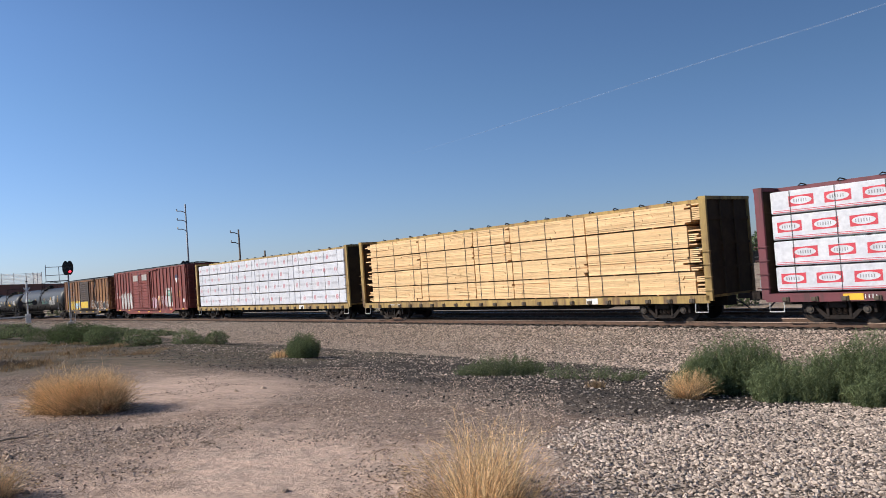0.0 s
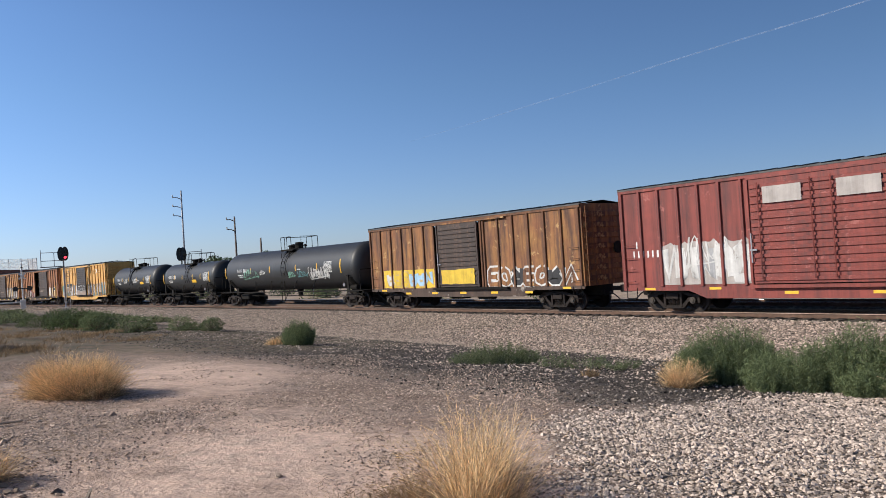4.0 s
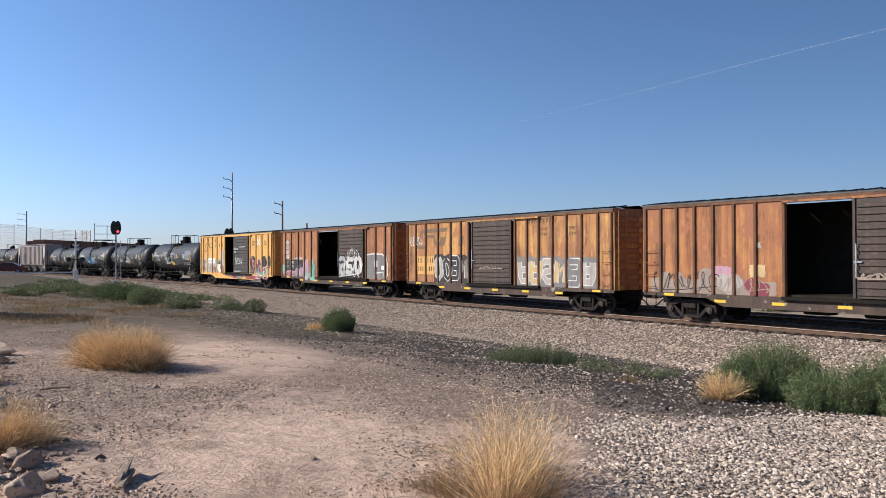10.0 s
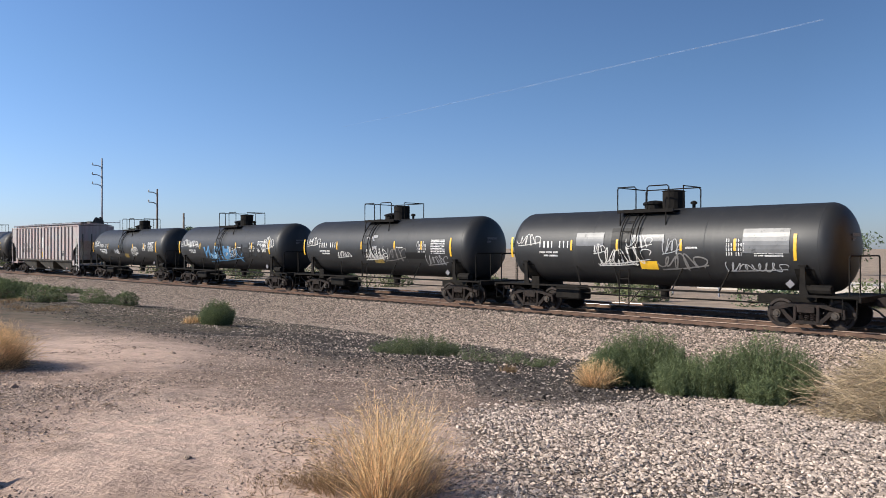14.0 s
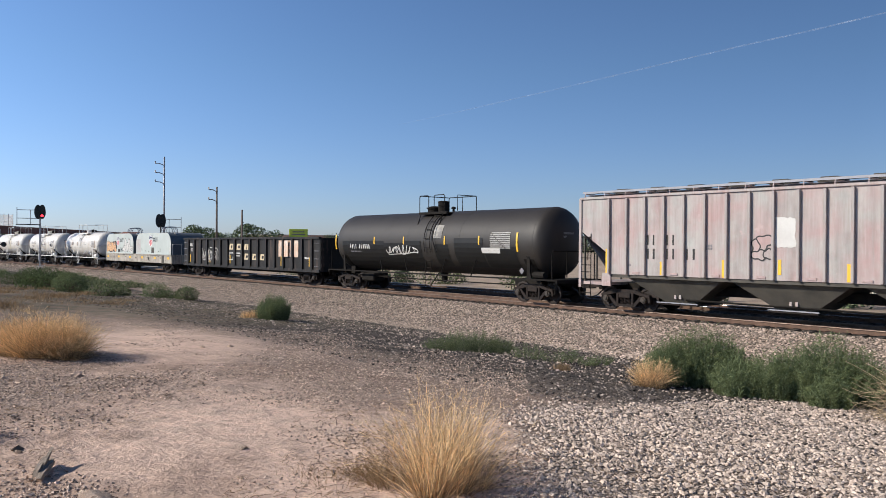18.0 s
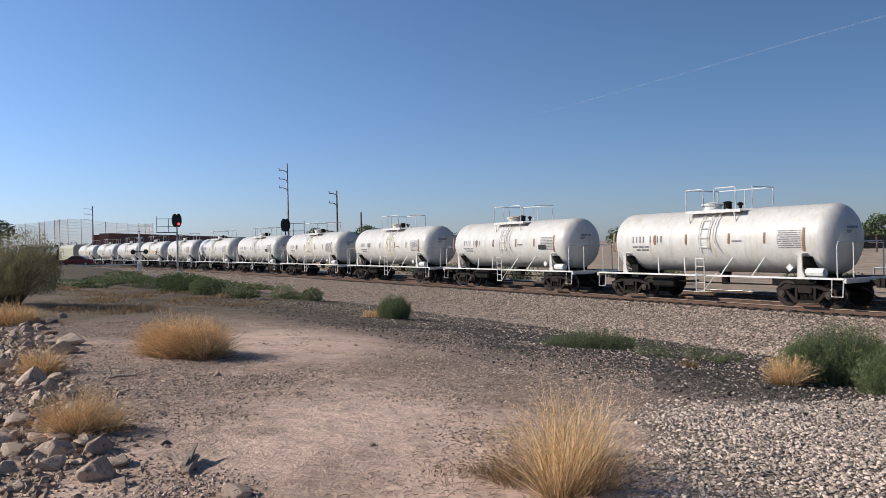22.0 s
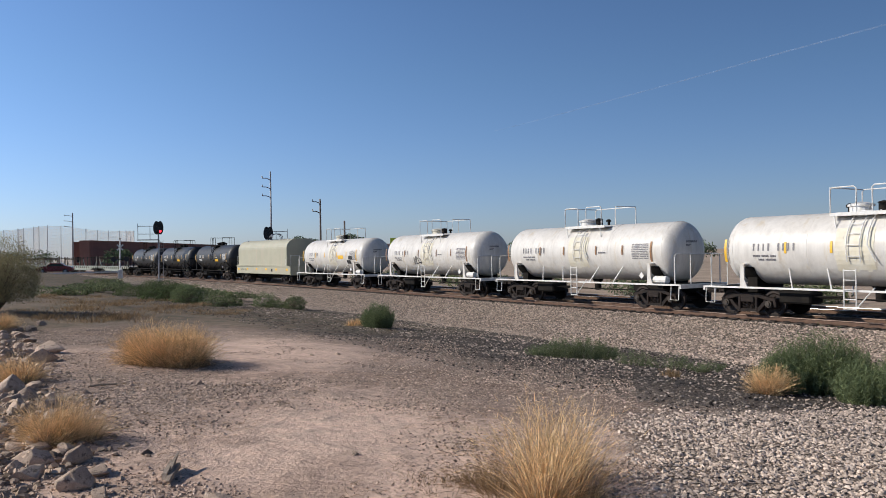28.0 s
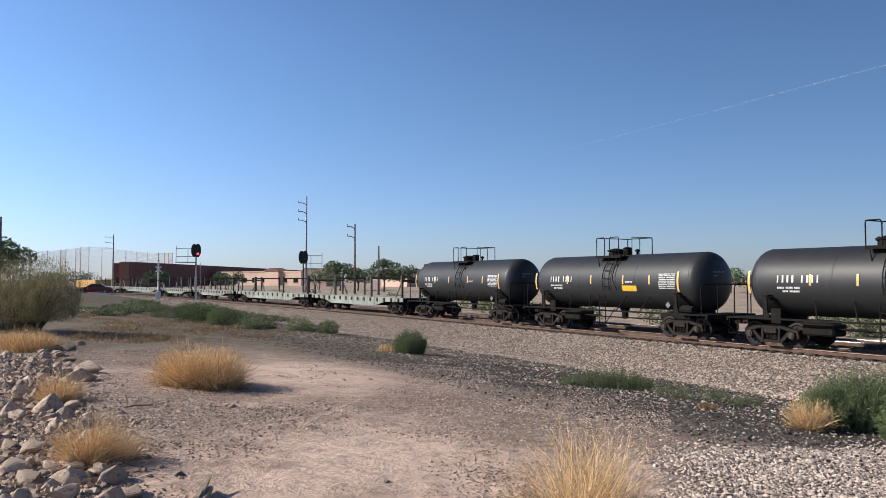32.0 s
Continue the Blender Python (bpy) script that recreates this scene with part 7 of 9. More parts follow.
    for k, h in ((0, 0.95), (3, 0.5), (6, 0.6), (11, 0.55), (14, 0.55), (17, 1.0)):
        x = -7.0 + k * step
        part("reflector", boxes((x - 0.18, x - 0.06, -1.512, -1.504, 1.45, 1.45 + h)), M["refl"], car)
    part("reflector", boxes((-0.27, -0.16, -1.512, -1.504, 1.6, 2.1)), M["refl"], car)
    for x, z in ((-5.28, 2.55), (-4.45, 2.55), (-5.28, 2.04), (-4.45, 2.04), (-3.62, 2.04)):
        part("car_number", lettering(x, z, 0.38, 2, -1.51, width=0.48), M["ink_black"], car)
    part("data_panel", boxes((4.68, 4.92, -1.512, -1.504, 1.78, 2.02), (4.96, 5.2, -1.512, -1.504, 1.78, 2.02), (4.8, 5.06, -1.512, -1.504, 2.1, 2.2)), M["ink_black"], car)
    for x, z, n in ((5.55, 1.66, 6), (6.35, 1.66, 4), (-2.85, 2.5, 4), (-2.85, 2.4, 4), (-6.1, 1.75, 2)):
        part("small_print", lettering(x, z, 0.08, n, -1.508, thin=True), M["ink_grey"], car)
    paint_patch(car, -0.36, 0.3, 2.5, 3.45, -1.508, "hop_patch", 2, "pale_patch")
    bubbles(car, [(-0.75, 2.66, 0.3, 0.24, "hop_grey"), (-1.02, 2.5, 0.15, 0.24, "hop_grey"), (-0.9, 2.24, 0.24, 0.18, "hop_grey"), (-0.6, 2.27, 0.18, 0.14, "hop_grey")], -1.514, "g_black", 0.045, 31)
    part("brake_pipe", tubes([[(-4, -0.9, 0.55), (4.5, -0.9, 0.5)]], 0.035, 5), M["black"], car)
    return car


hopper(306.95)


# ---- gondola ----
def gondola(c):
    half, top, bot = 10.15, 2.93, 0.85
    car = freight_car("black ribbed gondola car with white marks and a faded red panel", c, half, (-half + 2.0, half - 2.0), "gondola", half + 0.15)
    G = M["gon_black"]
    part("side", boxes((-half, half, -1.42, -1.37, bot, top)), G, car)
    part("side", boxes((-half, half, 1.37, 1.42, bot, top)), G, car)
    part("floor", boxes((-half, half, -1.37, 1.37, bot + 0.1, bot + 0.2)), G, car)
    part("top_chord", boxes((-half, half, -1.52, -1.36, top - 0.1, top + 0.04), (-half, half, 1.36, 1.52, top - 0.1, top + 0.04), bevel=0.01), G, car)
    part("side_sill", boxes((-half, half, -1.5, -1.4, bot - 0.05, bot + 0.12)), G, car)
    part("center_sill", boxes((-half, half, -0.3, 0.3, 0.6, bot + 0.1)), M["black"], car)
    for sg in (-1, 1):
        bm = boxes((sg * half - 0.04, sg * half + 0.04, -1.4, 1.4, bot, top))
        for k in range(4):
            box(bm, sg * half - 0.1, sg * half + 0.1, -1.35, 1.35, bot + 0.3 + k * 0.48, bot + 0.48 + k * 0.48)
        part("end_wall", bm, G, car)
        for k in range(4):
            shared_part("grab_iron", "grab_iron", lambda: rungs(bmesh.new(), 0, 0.46, 0, 0, 1, 0), M["pole_steel"], car, (sg * half - (0.55 if sg > 0 else -0.09), -1.42, bot + 0.3 + k * 0.48))
    for k in range(17):
        x = -half + 0.9 + k * (2 * half - 1.8) / 16
        shared_part("rib", "gon_rib", lambda: extruded([(-0.1, 2.85), (-0.13, 0.9), (0.13, 0.9), (0.1, 2.85)], -1.53, -1.42), G, car, (x, 0, 0))
    y = -1.426
    part("faded_panel", boxes((5.1, 7.6, y - 0.004, y, 1.7, 2.75)), M["gon_patch"], car, "faded red painted panel")
    part("faded_panel", boxes((6.0, 6.5, y - 0.112, y - 0.106, 1.7, 2.75)), M["gon_patch"], car)
    for x, z, w in ((-2.1, 2.1, 0.62), (-0.95, 2.1, 0.66), (0.22, 2.1, 0.3), (0.62, 2.1, 0.3), (0.25, 1.42, 0.66), (1.42, 1.42, 0.66), (2.56, 1.42, 0.66)):
        part("name_mark", extruded([(x, z), (x + w, z), (x + w + 0.1, z + 0.42), (x + 0.1, z + 0.42)], y - 0.006, y - 0.002), M["gold"], car, "pale gold painted letter block")
        if w > 0.5:
            part("name_gap", extruded([(x + 0.24, z + 0.1), (x + w - 0.16, z + 0.1), (x + w - 0.1, z + 0.3), (x + 0.29, z + 0.3)], y - 0.009, y - 0.007), G, car)
    bm = bmesh.new()
    ribbon(bm, [(-2.15, 1.4), (-2.05, 1.86), (-0.35, 1.86), (-0.4, 1.66), (-0.95, 1.66), (-1.0, 1.76), (-1.45, 1.76), (-1.55, 1.4)], 0.06, y - 0.004, True)
    part("emblem", bm, M["ink_white"], car, "white angular outline emblem")
    part("car_number", lettering(-9.6, 2.3, 0.25, 6, y - 0.002, (2,)), M["ink_white"], car)
    part("car_number", lettering(-9.6, 1.9, 0.25, 6, y - 0.002, (3,)), M["ink_white"], car)
    part("small_print", lettering(8.4, 1.6, 0.1, 8, y - 0.002, (3,), thin=True), M["ink_white"], car)
    graffiti(car, -6.9, -4.0, 1.15, 2.2, y - 0.003, 4, ["gon_black"], "g_white", None, None, 101, 0.05)
    tag(car, -6.6, -4.3, 1.3, 2.1, y - 0.03, "g_white", 102, 8, 0.03)
    for x in (-9.0, -5.4, -2.0, 2.1, 5.4, 8.9):
        part("reflector", boxes((x, x + 0.1, y - 0.008, y - 0.002, 1.1, 1.7)), M["refl"], car)
    return car


gondola(345.75)


# ---- coil cars ----
def hood_bm(x0, x1, w, z0, zt, r):
    """A cover with flat sides, its top rounded down to both ends."""
    return extruded(hood_edge(x0, x1, z0, zt, r), -w, w)


def hood_edge(x0, x1, z0, zt, r):
    sec = [(x0, z0)]
    sec += [(x0 + r - r * math.cos(q * math.pi / 20), zt - r + r * math.sin(q * math.pi / 20)) for q in range(11)]
    sec += [(x1 - r + r * math.sin(q * math.pi / 20), zt - r + r * math.cos(q * math.pi / 20)) for q in range(11)]
    return sec + [(x1, z0)]


def long_hood_bm(x0, x1, w, z0, zt, rise):
    """A long cover with square ends and an arched section."""
    sec = [(-w, z0), (-w, zt - rise)] + [(-w + (w * 0.62) * (1 - math.cos(q * math.pi / 16)), zt - rise + rise * math.sin(q * math.pi / 16)) for q in range(1, 9)]
    sec += [(-y, z) for y, z in sec[::-1]]
    bm = bmesh.new()
    r0 = [bm.verts.new((x0, y, z)) for y, z in sec]
    r1 = [bm.verts.new((x1, y, z)) for y, z in sec]
    for k in range(len(sec) - 1):
        bm.faces.new((r0[k], r1[k], r1[k + 1], r0[k + 1]))
    bm.faces.new(r0)
    bm.faces.new(r1[::-1])
    bmesh.ops.recalc_face_normals(bm, faces=bm.faces)
    return bm


def coil_car(c, half, hoods, zt, paint, sill, label, couple=0.3, cover=""):
    car = freight_car(label, c, half, (-half + 1.6, half - 1.6), "coil_car", half + couple)
    part("side_sill", boxes((-half, half, -1.48, -1.40, 0.85, 1.5), bevel=0.015), M[sill], car)
    part("side_sill", boxes((-half, half, 1.40, 1.48, 0.85, 1.5)), M[sill], car)
    part("ledge", boxes((-half, half, -1.54, 1.54, 1.5, 1.57)), M[sill], car)
    part("underframe", extruded([(-half, 0.95), (-half + 2.6, 0.8), (-half + 3.4, 0.5), (half - 3.4, 0.5), (half - 2.6, 0.8), (half, 0.95)], -0.6, 0.6), M["black"], car)
    for x0, x1 in hoods:
        hd = part("hood", hood_bm(x0, x1, 1.462, 1.58, zt, 0.95) if cover else long_hood_bm(x0, x1, 1.47, 1.58, zt, 0.85), M[cover or paint], car, "rounded steel cover")
        for y0 in (-1.47, 1.455) if cover else ():
            part("side_panel", extruded(hood_edge(x0, x1, 1.58, zt + 0.004, 0.95), y0, y0 + 0.015), M[paint], hd)
        part("rim", boxes((x0 - 0.02, x1 + 0.02, -1.5, -1.46, 1.58, 1.68), (x0 - 0.02, x1 + 0.02, 1.46, 1.5, 1.58, 1.68)), M[paint], hd)
        m = (x0 + x1) / 2
        bm = bmesh.new()
        for dx in (-0.55, -0.2, 0.2, 0.55) if len(hoods) > 1 else (-0.3, 0.0, 0.3):
            tube(bm, [(m + dx, -0.5, zt - 0.06), (m + dx, -0.5, zt + 0.28), (m + dx, -0.4, zt + 0.46), (m + dx, -0.18, zt + 0.56), (m + dx, 0.18, zt + 0.56), (m + dx, 0.4, zt + 0.46), (m + dx, 0.5, zt + 0.28), (m + dx, 0.5, zt - 0.06)], 0.03, 6)
        tube(bm, [(m - 0.6, -0.47, zt + 0.28), (m + 0.6, -0.47, zt + 0.28)], 0.025, 5)
        part("lifting_loops", bm, M["pole_steel"], hd)
        for dx in (-0.42, 0.42):
            part("bracket", boxes((m + dx * (x1 - x0) - 0.06, m + dx * (x1 - x0) + 0.06, -0.95, -0.75, zt - 0.12, zt + 0.02)), M["white_steel"], hd)
        part("hood_seam", tubes([[(x1 - 0.2, -1.475, 1.65), (x1 - 0.2, -1.475, 2.2)]], 0.02, 5), M["white_steel"], hd)
    for sg in (-1, 1):
        e = sg * half
        part("end_rail", tubes([[(e, -1.4, 1.5), (e, -1.4, 2.45), (e, -0.6, 2.45), (e, -0.6, 1.5)]], 0.025, 6), M["white_steel"], car)
        part("end_plate", boxes((e - 0.05, e + 0.05, -1.45, 1.45, 0.8, 1.58)), M[sill], car)
        part("step", tubes([[(e - sg * 0.05, -1.42, 0.85), (e - sg * 0.05, -1.45, 0.4), (e - sg * 0.5, -1.45, 0.4), (e - sg * 0.5, -1.42, 0.85)]], 0.022, 5), M["black"], car)
    for k in range(6):
        x = -half + 0.35 + k * (2 * half - 1.2) / 5
        part("reflector", boxes((x, x + 0.42, -1.49, -1.483, 1.18, 1.36)), M["refl"], car)
    part("car_number", lettering(-half + 1.3, 1.12, 0.2, 9, -1.484, (2,)), M["ink_black"], car)
    part("data_panel", boxes((half * 0.35, half * 0.35 + 0.35, -1.49, -1.483, 1.08, 1.32)), M["ink_black"], car)
    return car


coil = coil_car(366.1, 7.75, ((-7.75, -0.72), (-0.05, 7.6)), 3.41, "hood_white", "sill_pale", "coil car with two pale-sided rounded covers and graffiti", cover="hood_dark")
def shield(car, cx, z, w, h, y):
    """A striped shield in plain shapes."""
    edge = [(-0.5, 0.45), (-0.46, 0.62), (-0.5, 0.8), (-0.42, 0.98), (-0.2, 0.93), (0, 1), (0.2, 0.93), (0.42, 0.98), (0.5, 0.8), (0.46, 0.62), (0.5, 0.45), (0.47, 0.26), (0.3, 0.08), (0, 0), (-0.3, 0.08), (-0.47, 0.26)]
    em = part("emblem", extruded([(cx + w * 1.06 * a, z - 0.02 + (h + 0.04) * b) for a, b in edge], y - 0.003, y), M["ink_white"], car, "striped shield emblem")
    part("emblem_band", extruded([(cx + w * a, z + h * b) for a, b in edge[1:10]], y - 0.006, y - 0.002), M["shield_blue"], em)
    for b in (0.83, 0.7):
        part("emblem_bar", boxes((cx - w * 0.3, cx + w * 0.3, y - 0.009, y - 0.006, z + h * b, z + h * (b + 0.06))), M["ink_white"], em)
    for j in range(6):
        u = -0.4 + j * 0.16
        part("emblem_stripe", boxes((cx + w * (u - 0.045), cx + w * (u + 0.045), y - 0.006, y - 0.002, z + h * (0.05 + 1.1 * u * u), z + h * 0.57)), M["ink_red"], em)


shield(coil, -4.62, 2.28, 0.6, 0.82, -1.472)
shield(coil, 3.35, 2.25, 0.68, 0.98, -1.472)
words("BUILDING\nAMERICA", -4.2, 2.83, 0.235, -1.476, M["ink_black"], coil)
words("BUILDING\nAMERICA", 3.8, 2.86, 0.235, -1.476, M["ink_black"], coil)
bubbles(coil, [(-6.3, 2.2, 1.2, 0.5, "g_black"), (-5.35, 2.15, 0.45, 0.5, "g_black")], -1.473, None, 0.03, 113)
bubbles(coil, [(-7.3, 2.2, 0.34, 0.5, "g_peach"), (-6.72, 2.15, 0.36, 0.46, "g_peach"), (-6.1, 2.2, 0.34, 0.52, "g_peach"), (-5.55, 2.2, 0.34, 0.48, "g_peach"), (-5.25, 1.9, 0.24, 0.24, "g_peach"), (-7.25, 2.35, 0.1, 0.07, "hood_white"), (-6.72, 2.3, 0.08, 0.1, "hood_white"), (-5.6, 2.4, 0.1, 0.08, "hood_white")], -1.477, "g_black", 0.035, 111)
bubbles(coil, [(-2.95, 1.98, 0.3, 0.32, "g_white"), (-2.7, 2.5, 0.24, 0.42, "g_white"), (-2.2, 2.15, 0.26, 0.5, "g_white"), (-1.75, 2.5, 0.26, 0.5, "g_white"), (-1.5, 2.05, 0.26, 0.4, "g_white"), (-1.15, 1.95, 0.28, 0.3, "g_white"), (-1.12, 1.95, 0.1, 0.1, "hood_white")], -1.476, "g_black", 0.035, 112)
tag(coil, -3.95, -3.35, 1.72, 2.15, -1.476, "g_black", 114, 5, 0.03)
part("data_panel", boxes((-4.55, -4.1, -1.478, -1.472, 1.68, 1.98)), M["ink_black"], coil)
part("hood_hatch", boxes((3.5, 4.05, -1.485, -1.473, 1.64, 2.16)), M["hop_dark"], coil)
paint_patch(coil, 0.1, 1.05, 1.7, 2.9, -1.473, "hood_worn", 7, "worn_patch")
for k, (x, z, dx, dz) in enumerate(((1.25, 2.05, 0.12, -0.3), (2.1, 1.9, 0.22, -0.16), (2.75, 1.86, 0.2, -0.1), (4.9, 1.86, 0.3, -0.08), (5.35, 2.1, 0.1, -0.26), (5.55, 2.05, -0.12, -0.24), (0.6, 2.55, 0.06, -0.5), (-3.0, 1.66, 0.6, -0.03))):
    bm = bmesh.new()
    ribbon(bm, [(x, z), (x + dx * 0.5 + 0.02, z + dz * 0.45), (x + dx, z + dz)], 0.035, -1.475)
    part("scuff", bm, M["hop_dark"], coil)
part("stake_plate", boxes((5.75, 6.2, -1.5, -1.482, 0.8, 1.5)), M["hop_dark"], coil, "dark rusty plate")
rnd = random.Random(61)
for k in range(16):
    x, z = rnd.uniform(-7.4, 7.0), rnd.uniform(0.9, 1.42)
    paint_patch(coil, x, x + rnd.uniform(0.15, 0.5), z, z + rnd.uniform(0.03, 0.08), -1.482, "hop_dark", 200 + k, "scrape")

cream = coil_car(529.4, 6.35, ((-5.85, 5.65),), 3.87, "hood_cream", "hood_cream", "coil car with one long cream-coloured cover")


# ---- empty flats with stakes ----
def flatcar(c, half, seed, label):
    rnd = random.Random(seed)
    car = freight_car(label, c, half, (-half + 1.8, half - 1.8), "flatcar", half + 0.25)
    W = M["flat_white"]
    part("side_sill", extruded([(-half, 1.18), (-half, 0.92), (-half + 2.8, 0.88), (-half + 4.2, 0.58), (half - 4.2, 0.58), (half - 2.8, 0.88), (half, 0.92), (half, 1.18)], -1.45, -1.39), W, car)
    part("side_sill", extruded([(-half, 1.18), (-half, 0.92), (-half + 2.8, 0.88), (-half + 4.2, 0.58), (half - 4.2, 0.58), (half - 2.8, 0.88), (half, 0.92), (half, 1.18)], 1.39, 1.45), W, car)
    part("center_sill", boxes((-half, half, -0.35, 0.35, 0.55, 1.1)), M["black"], car)
    n = 22
    for k in range(n):
        x0 = -half + 2 * half * k / n
        shared_part("deck_plank", ("plank", round(half, 1)), lambda: boxes((0.01, 2 * half / n - 0.01, -1.44, 1.44, 1.14, 1.2)), M["flat_deck"], car, (x0, 0, 0))
    for k in range(15):
        x = -half + 0.6 + k * (2 * half - 1.2) / 14
        shared_part("stake_pocket", "pocket", lambda: boxes((-0.09, 0.09, -1.53, -1.45, 0.9, 1.16), bevel=0.012), M["stake"], car, (x, 0, 0))
    for sg in (-1, 1):
        for yy in (-1.3, 1.3):
            x = sg * (half - 0.35)
            part("end_stake", boxes((x - 0.08, x + 0.08, yy - 0.07, yy + 0.07, 1.2, 2.75), bevel=0.01), M["stake"], car)
            part("stake_brace", tubes([[(x, yy, 2.35), (x - sg * 0.95, yy, 1.22)]], 0.06, 6), W, car)
        part("crossbar", boxes((sg * (half - 0.35) - 0.05, sg * (half - 0.35) + 0.05, -1.3, 1.3, 2.3, 2.45)), M["stake"], car)
    for x in (-half * 0.42, half * 0.38):
        for yy in (-1.3, 1.3):
            part("stake", boxes((x - 0.07, x + 0.07, yy - 0.06, yy + 0.06, 1.2, 2.75), bevel=0.01), M["stake"], car)
        part("crossbar", boxes((x - 0.05, x + 0.05, -1.3, 1.3, 2.5, 2.62)), M["stake"], car)
    return car


for k, (a_, b_) in enumerate(((46.9, 63.6), (64.4, 84.8), (85.6, 101.6), (102.4, 117.4), (118.2, 141.0), (141.8, 158.0))):
    flatcar(529.85 + (a_ + b_) / 2, (b_ - a_) / 2 - 0.1, k, "empty pale flatcar with dark stakes" if k != 1 else "empty pale green flatcar with dark stakes")

yel = freight_car("yellow low-sided work gondola behind the flatcars", 529.85 + 168.5, 8.0, (-6.2, 6.2), "work_gondola")
part("side", boxes((-8, 8, -1.45, -1.4, 0.9, 2.4)), M["box_yellow"], yel)
part("side", boxes((-8, 8, 1.4, 1.45, 0.9, 2.4)), M["box_yellow"], yel)
part("floor", boxes((-8, 8, -1.4, 1.4, 0.9, 1.05)), M["black"], yel)
for k in range(9):
    part("rib", boxes((-7.9 + k * 1.95, -7.75 + k * 1.95, -1.52, -1.45, 0.9, 2.35)), M["box_yellow"], yel)
for sg in (-1, 1):
    part("end_wall", boxes((sg * 8 - 0.05, sg * 8 + 0.05, -1.4, 1.4, 0.9, 2.4)), M["box_yellow"], yel)

# ---- plants ----
def polar(az, r, z=None):
    a_ = radians(az)
    x, y = -r * math.sin(a_), r * math.cos(a_)
    return x, y, height(x, y) if z is None else z


def blades_mesh(name, n, r, h, rnd, width=0.006, lean=0.5, curl=0.35, core=0.6, squash=1.0):
    """Thin bent blades that spring from a patch of ground, each with a bend and a way of its own."""
    verts, faces = [], []
    clumps = [(r * core * math.sqrt(rnd.random()), rnd.uniform(0, 6.283), rnd.uniform(0.7, 1.1)) for _ in range(9)]
    for _ in range(n):
        cq, ca, ch = clumps[rnd.randrange(9)]
        bx, by = cq * math.cos(ca) + rnd.gauss(0, 0.16 * r), (cq * math.sin(ca) + rnd.gauss(0, 0.16 * r)) * squash
        q = math.hypot(bx, by)
        an = math.atan2(by, bx)
        ln = h * ch * (rnd.uniform(0.3, 1.05) if rnd.random() < 0.6 else rnd.uniform(0.75, 1.1)) * (1 - 0.3 * min(1.0, (q / r) ** 2))
        vx = lean * 0.55 * q / r * math.cos(an) + rnd.gauss(0, 0.22 * lean + 0.05)
        vy = lean * 0.55 * q / r * math.sin(an) + rnd.gauss(0, 0.22 * lean + 0.05)
        cx_, cy_ = rnd.gauss(0, curl), rnd.gauss(0, curl)
        w = width * rnd.uniform(0.6, 1.4)
        side = rnd.uniform(0, 6.283)
        sx, sy = math.cos(side) * w, math.sin(side) * w
        i0 = len(verts)
        x, y, z = bx, by, 0.0
        for k in range(5):
            t = k / 4
            ww = 1 - 0.8 * t
            verts += [(x - sx * ww, y - sy * ww, max(z, 0.005)), (x + sx * ww, y + sy * ww, max(z, 0.005))]
            dx, dy = vx + cx_ * (t + 0.1) * 1.6, vy + cy_ * (t + 0.1) * 1.6
            k_ = ln * 0.25 / math.sqrt(1 + dx * dx + dy * dy)
            x, y, z = x + dx * k_, y + dy * k_, z + k_
        for k in range(4):
            faces.append((i0 + 2 * k, i0 + 2 * k + 1, i0 + 2 * k + 3, i0 + 2 * k + 2))
    return raw(name, verts, faces)


def grass_tuft(x, y, r, h, n, label, seed, material="straw", width=0.006, lean=0.5, curl=0.35, core=0.6):
    rnd = random.Random(seed)
    z = height(x, y)
    t = thing("dry_grass_tuft", label, "grass tuft", pose(x, y, z - 0.02), "tufts of dry grass")
    me = blades_mesh("grass", n, r, h, rnd, width, lean, curl, core)
    tagged(part("grass", me, M[material], t), kind="stuff")
    me = blades_mesh("fallen_grass", n // 6, r * 1.25, h * 0.5, rnd, width, 1.4, 0.9, 0.9)
    tagged(part("fallen_grass", me, M["straw_pale"], t), kind="stuff")
    return t


def leafy_mesh(name, lobes, n, rnd, size, upright=0.0, fill=0.55, fuzz=0.0):
    """Small leaves spread through lobes (x, y, z, rx, ry, rz), dense at the skin and open between."""
    verts, faces = [], []
    for _ in range(n):
        lx, ly, lz, rx, ry, rz = lobes[rnd.randrange(len(lobes))]
        while True:
            v = Vector((rnd.uniform(-1, 1), rnd.uniform(-1, 1), rnd.uniform(-0.6, 1)))
            if 0.05 < v.length < 1:
                break
        k = v.length ** (fill - 1) if v.length > 0.2 else 1
        k *= 1 + 0.3 * noise.noise((v.x * 2.5 + lx, v.y * 2.5 + ly, v.z * 2.5)) + abs(rnd.gauss(0, fuzz))
        c = Vector((lx + v.x * k * rx, ly + v.y * k * ry, lz + v.z * k * rz))
        if c.z < 0.01:
            c.z = rnd.uniform(0.01, 0.06)
        d = Vector((rnd.gauss(0, 1), rnd.gauss(0, 1), rnd.gauss(0, 1) + upright * 3)).normalized()
        e = d.cross((rnd.gauss(0, 1), rnd.gauss(0, 1), rnd.gauss(0, 1))).normalized()
        s = size * rnd.uniform(0.6, 1.5)
        i0 = len(verts)
        wd = 0.28 if upright else 0.45
        verts += [c - d * s, c + e * s * wd, c + d * s, c - e * s * wd]
        faces.append((i0, i0 + 1, i0 + 2, i0 + 3))
    return raw(name, verts, faces)


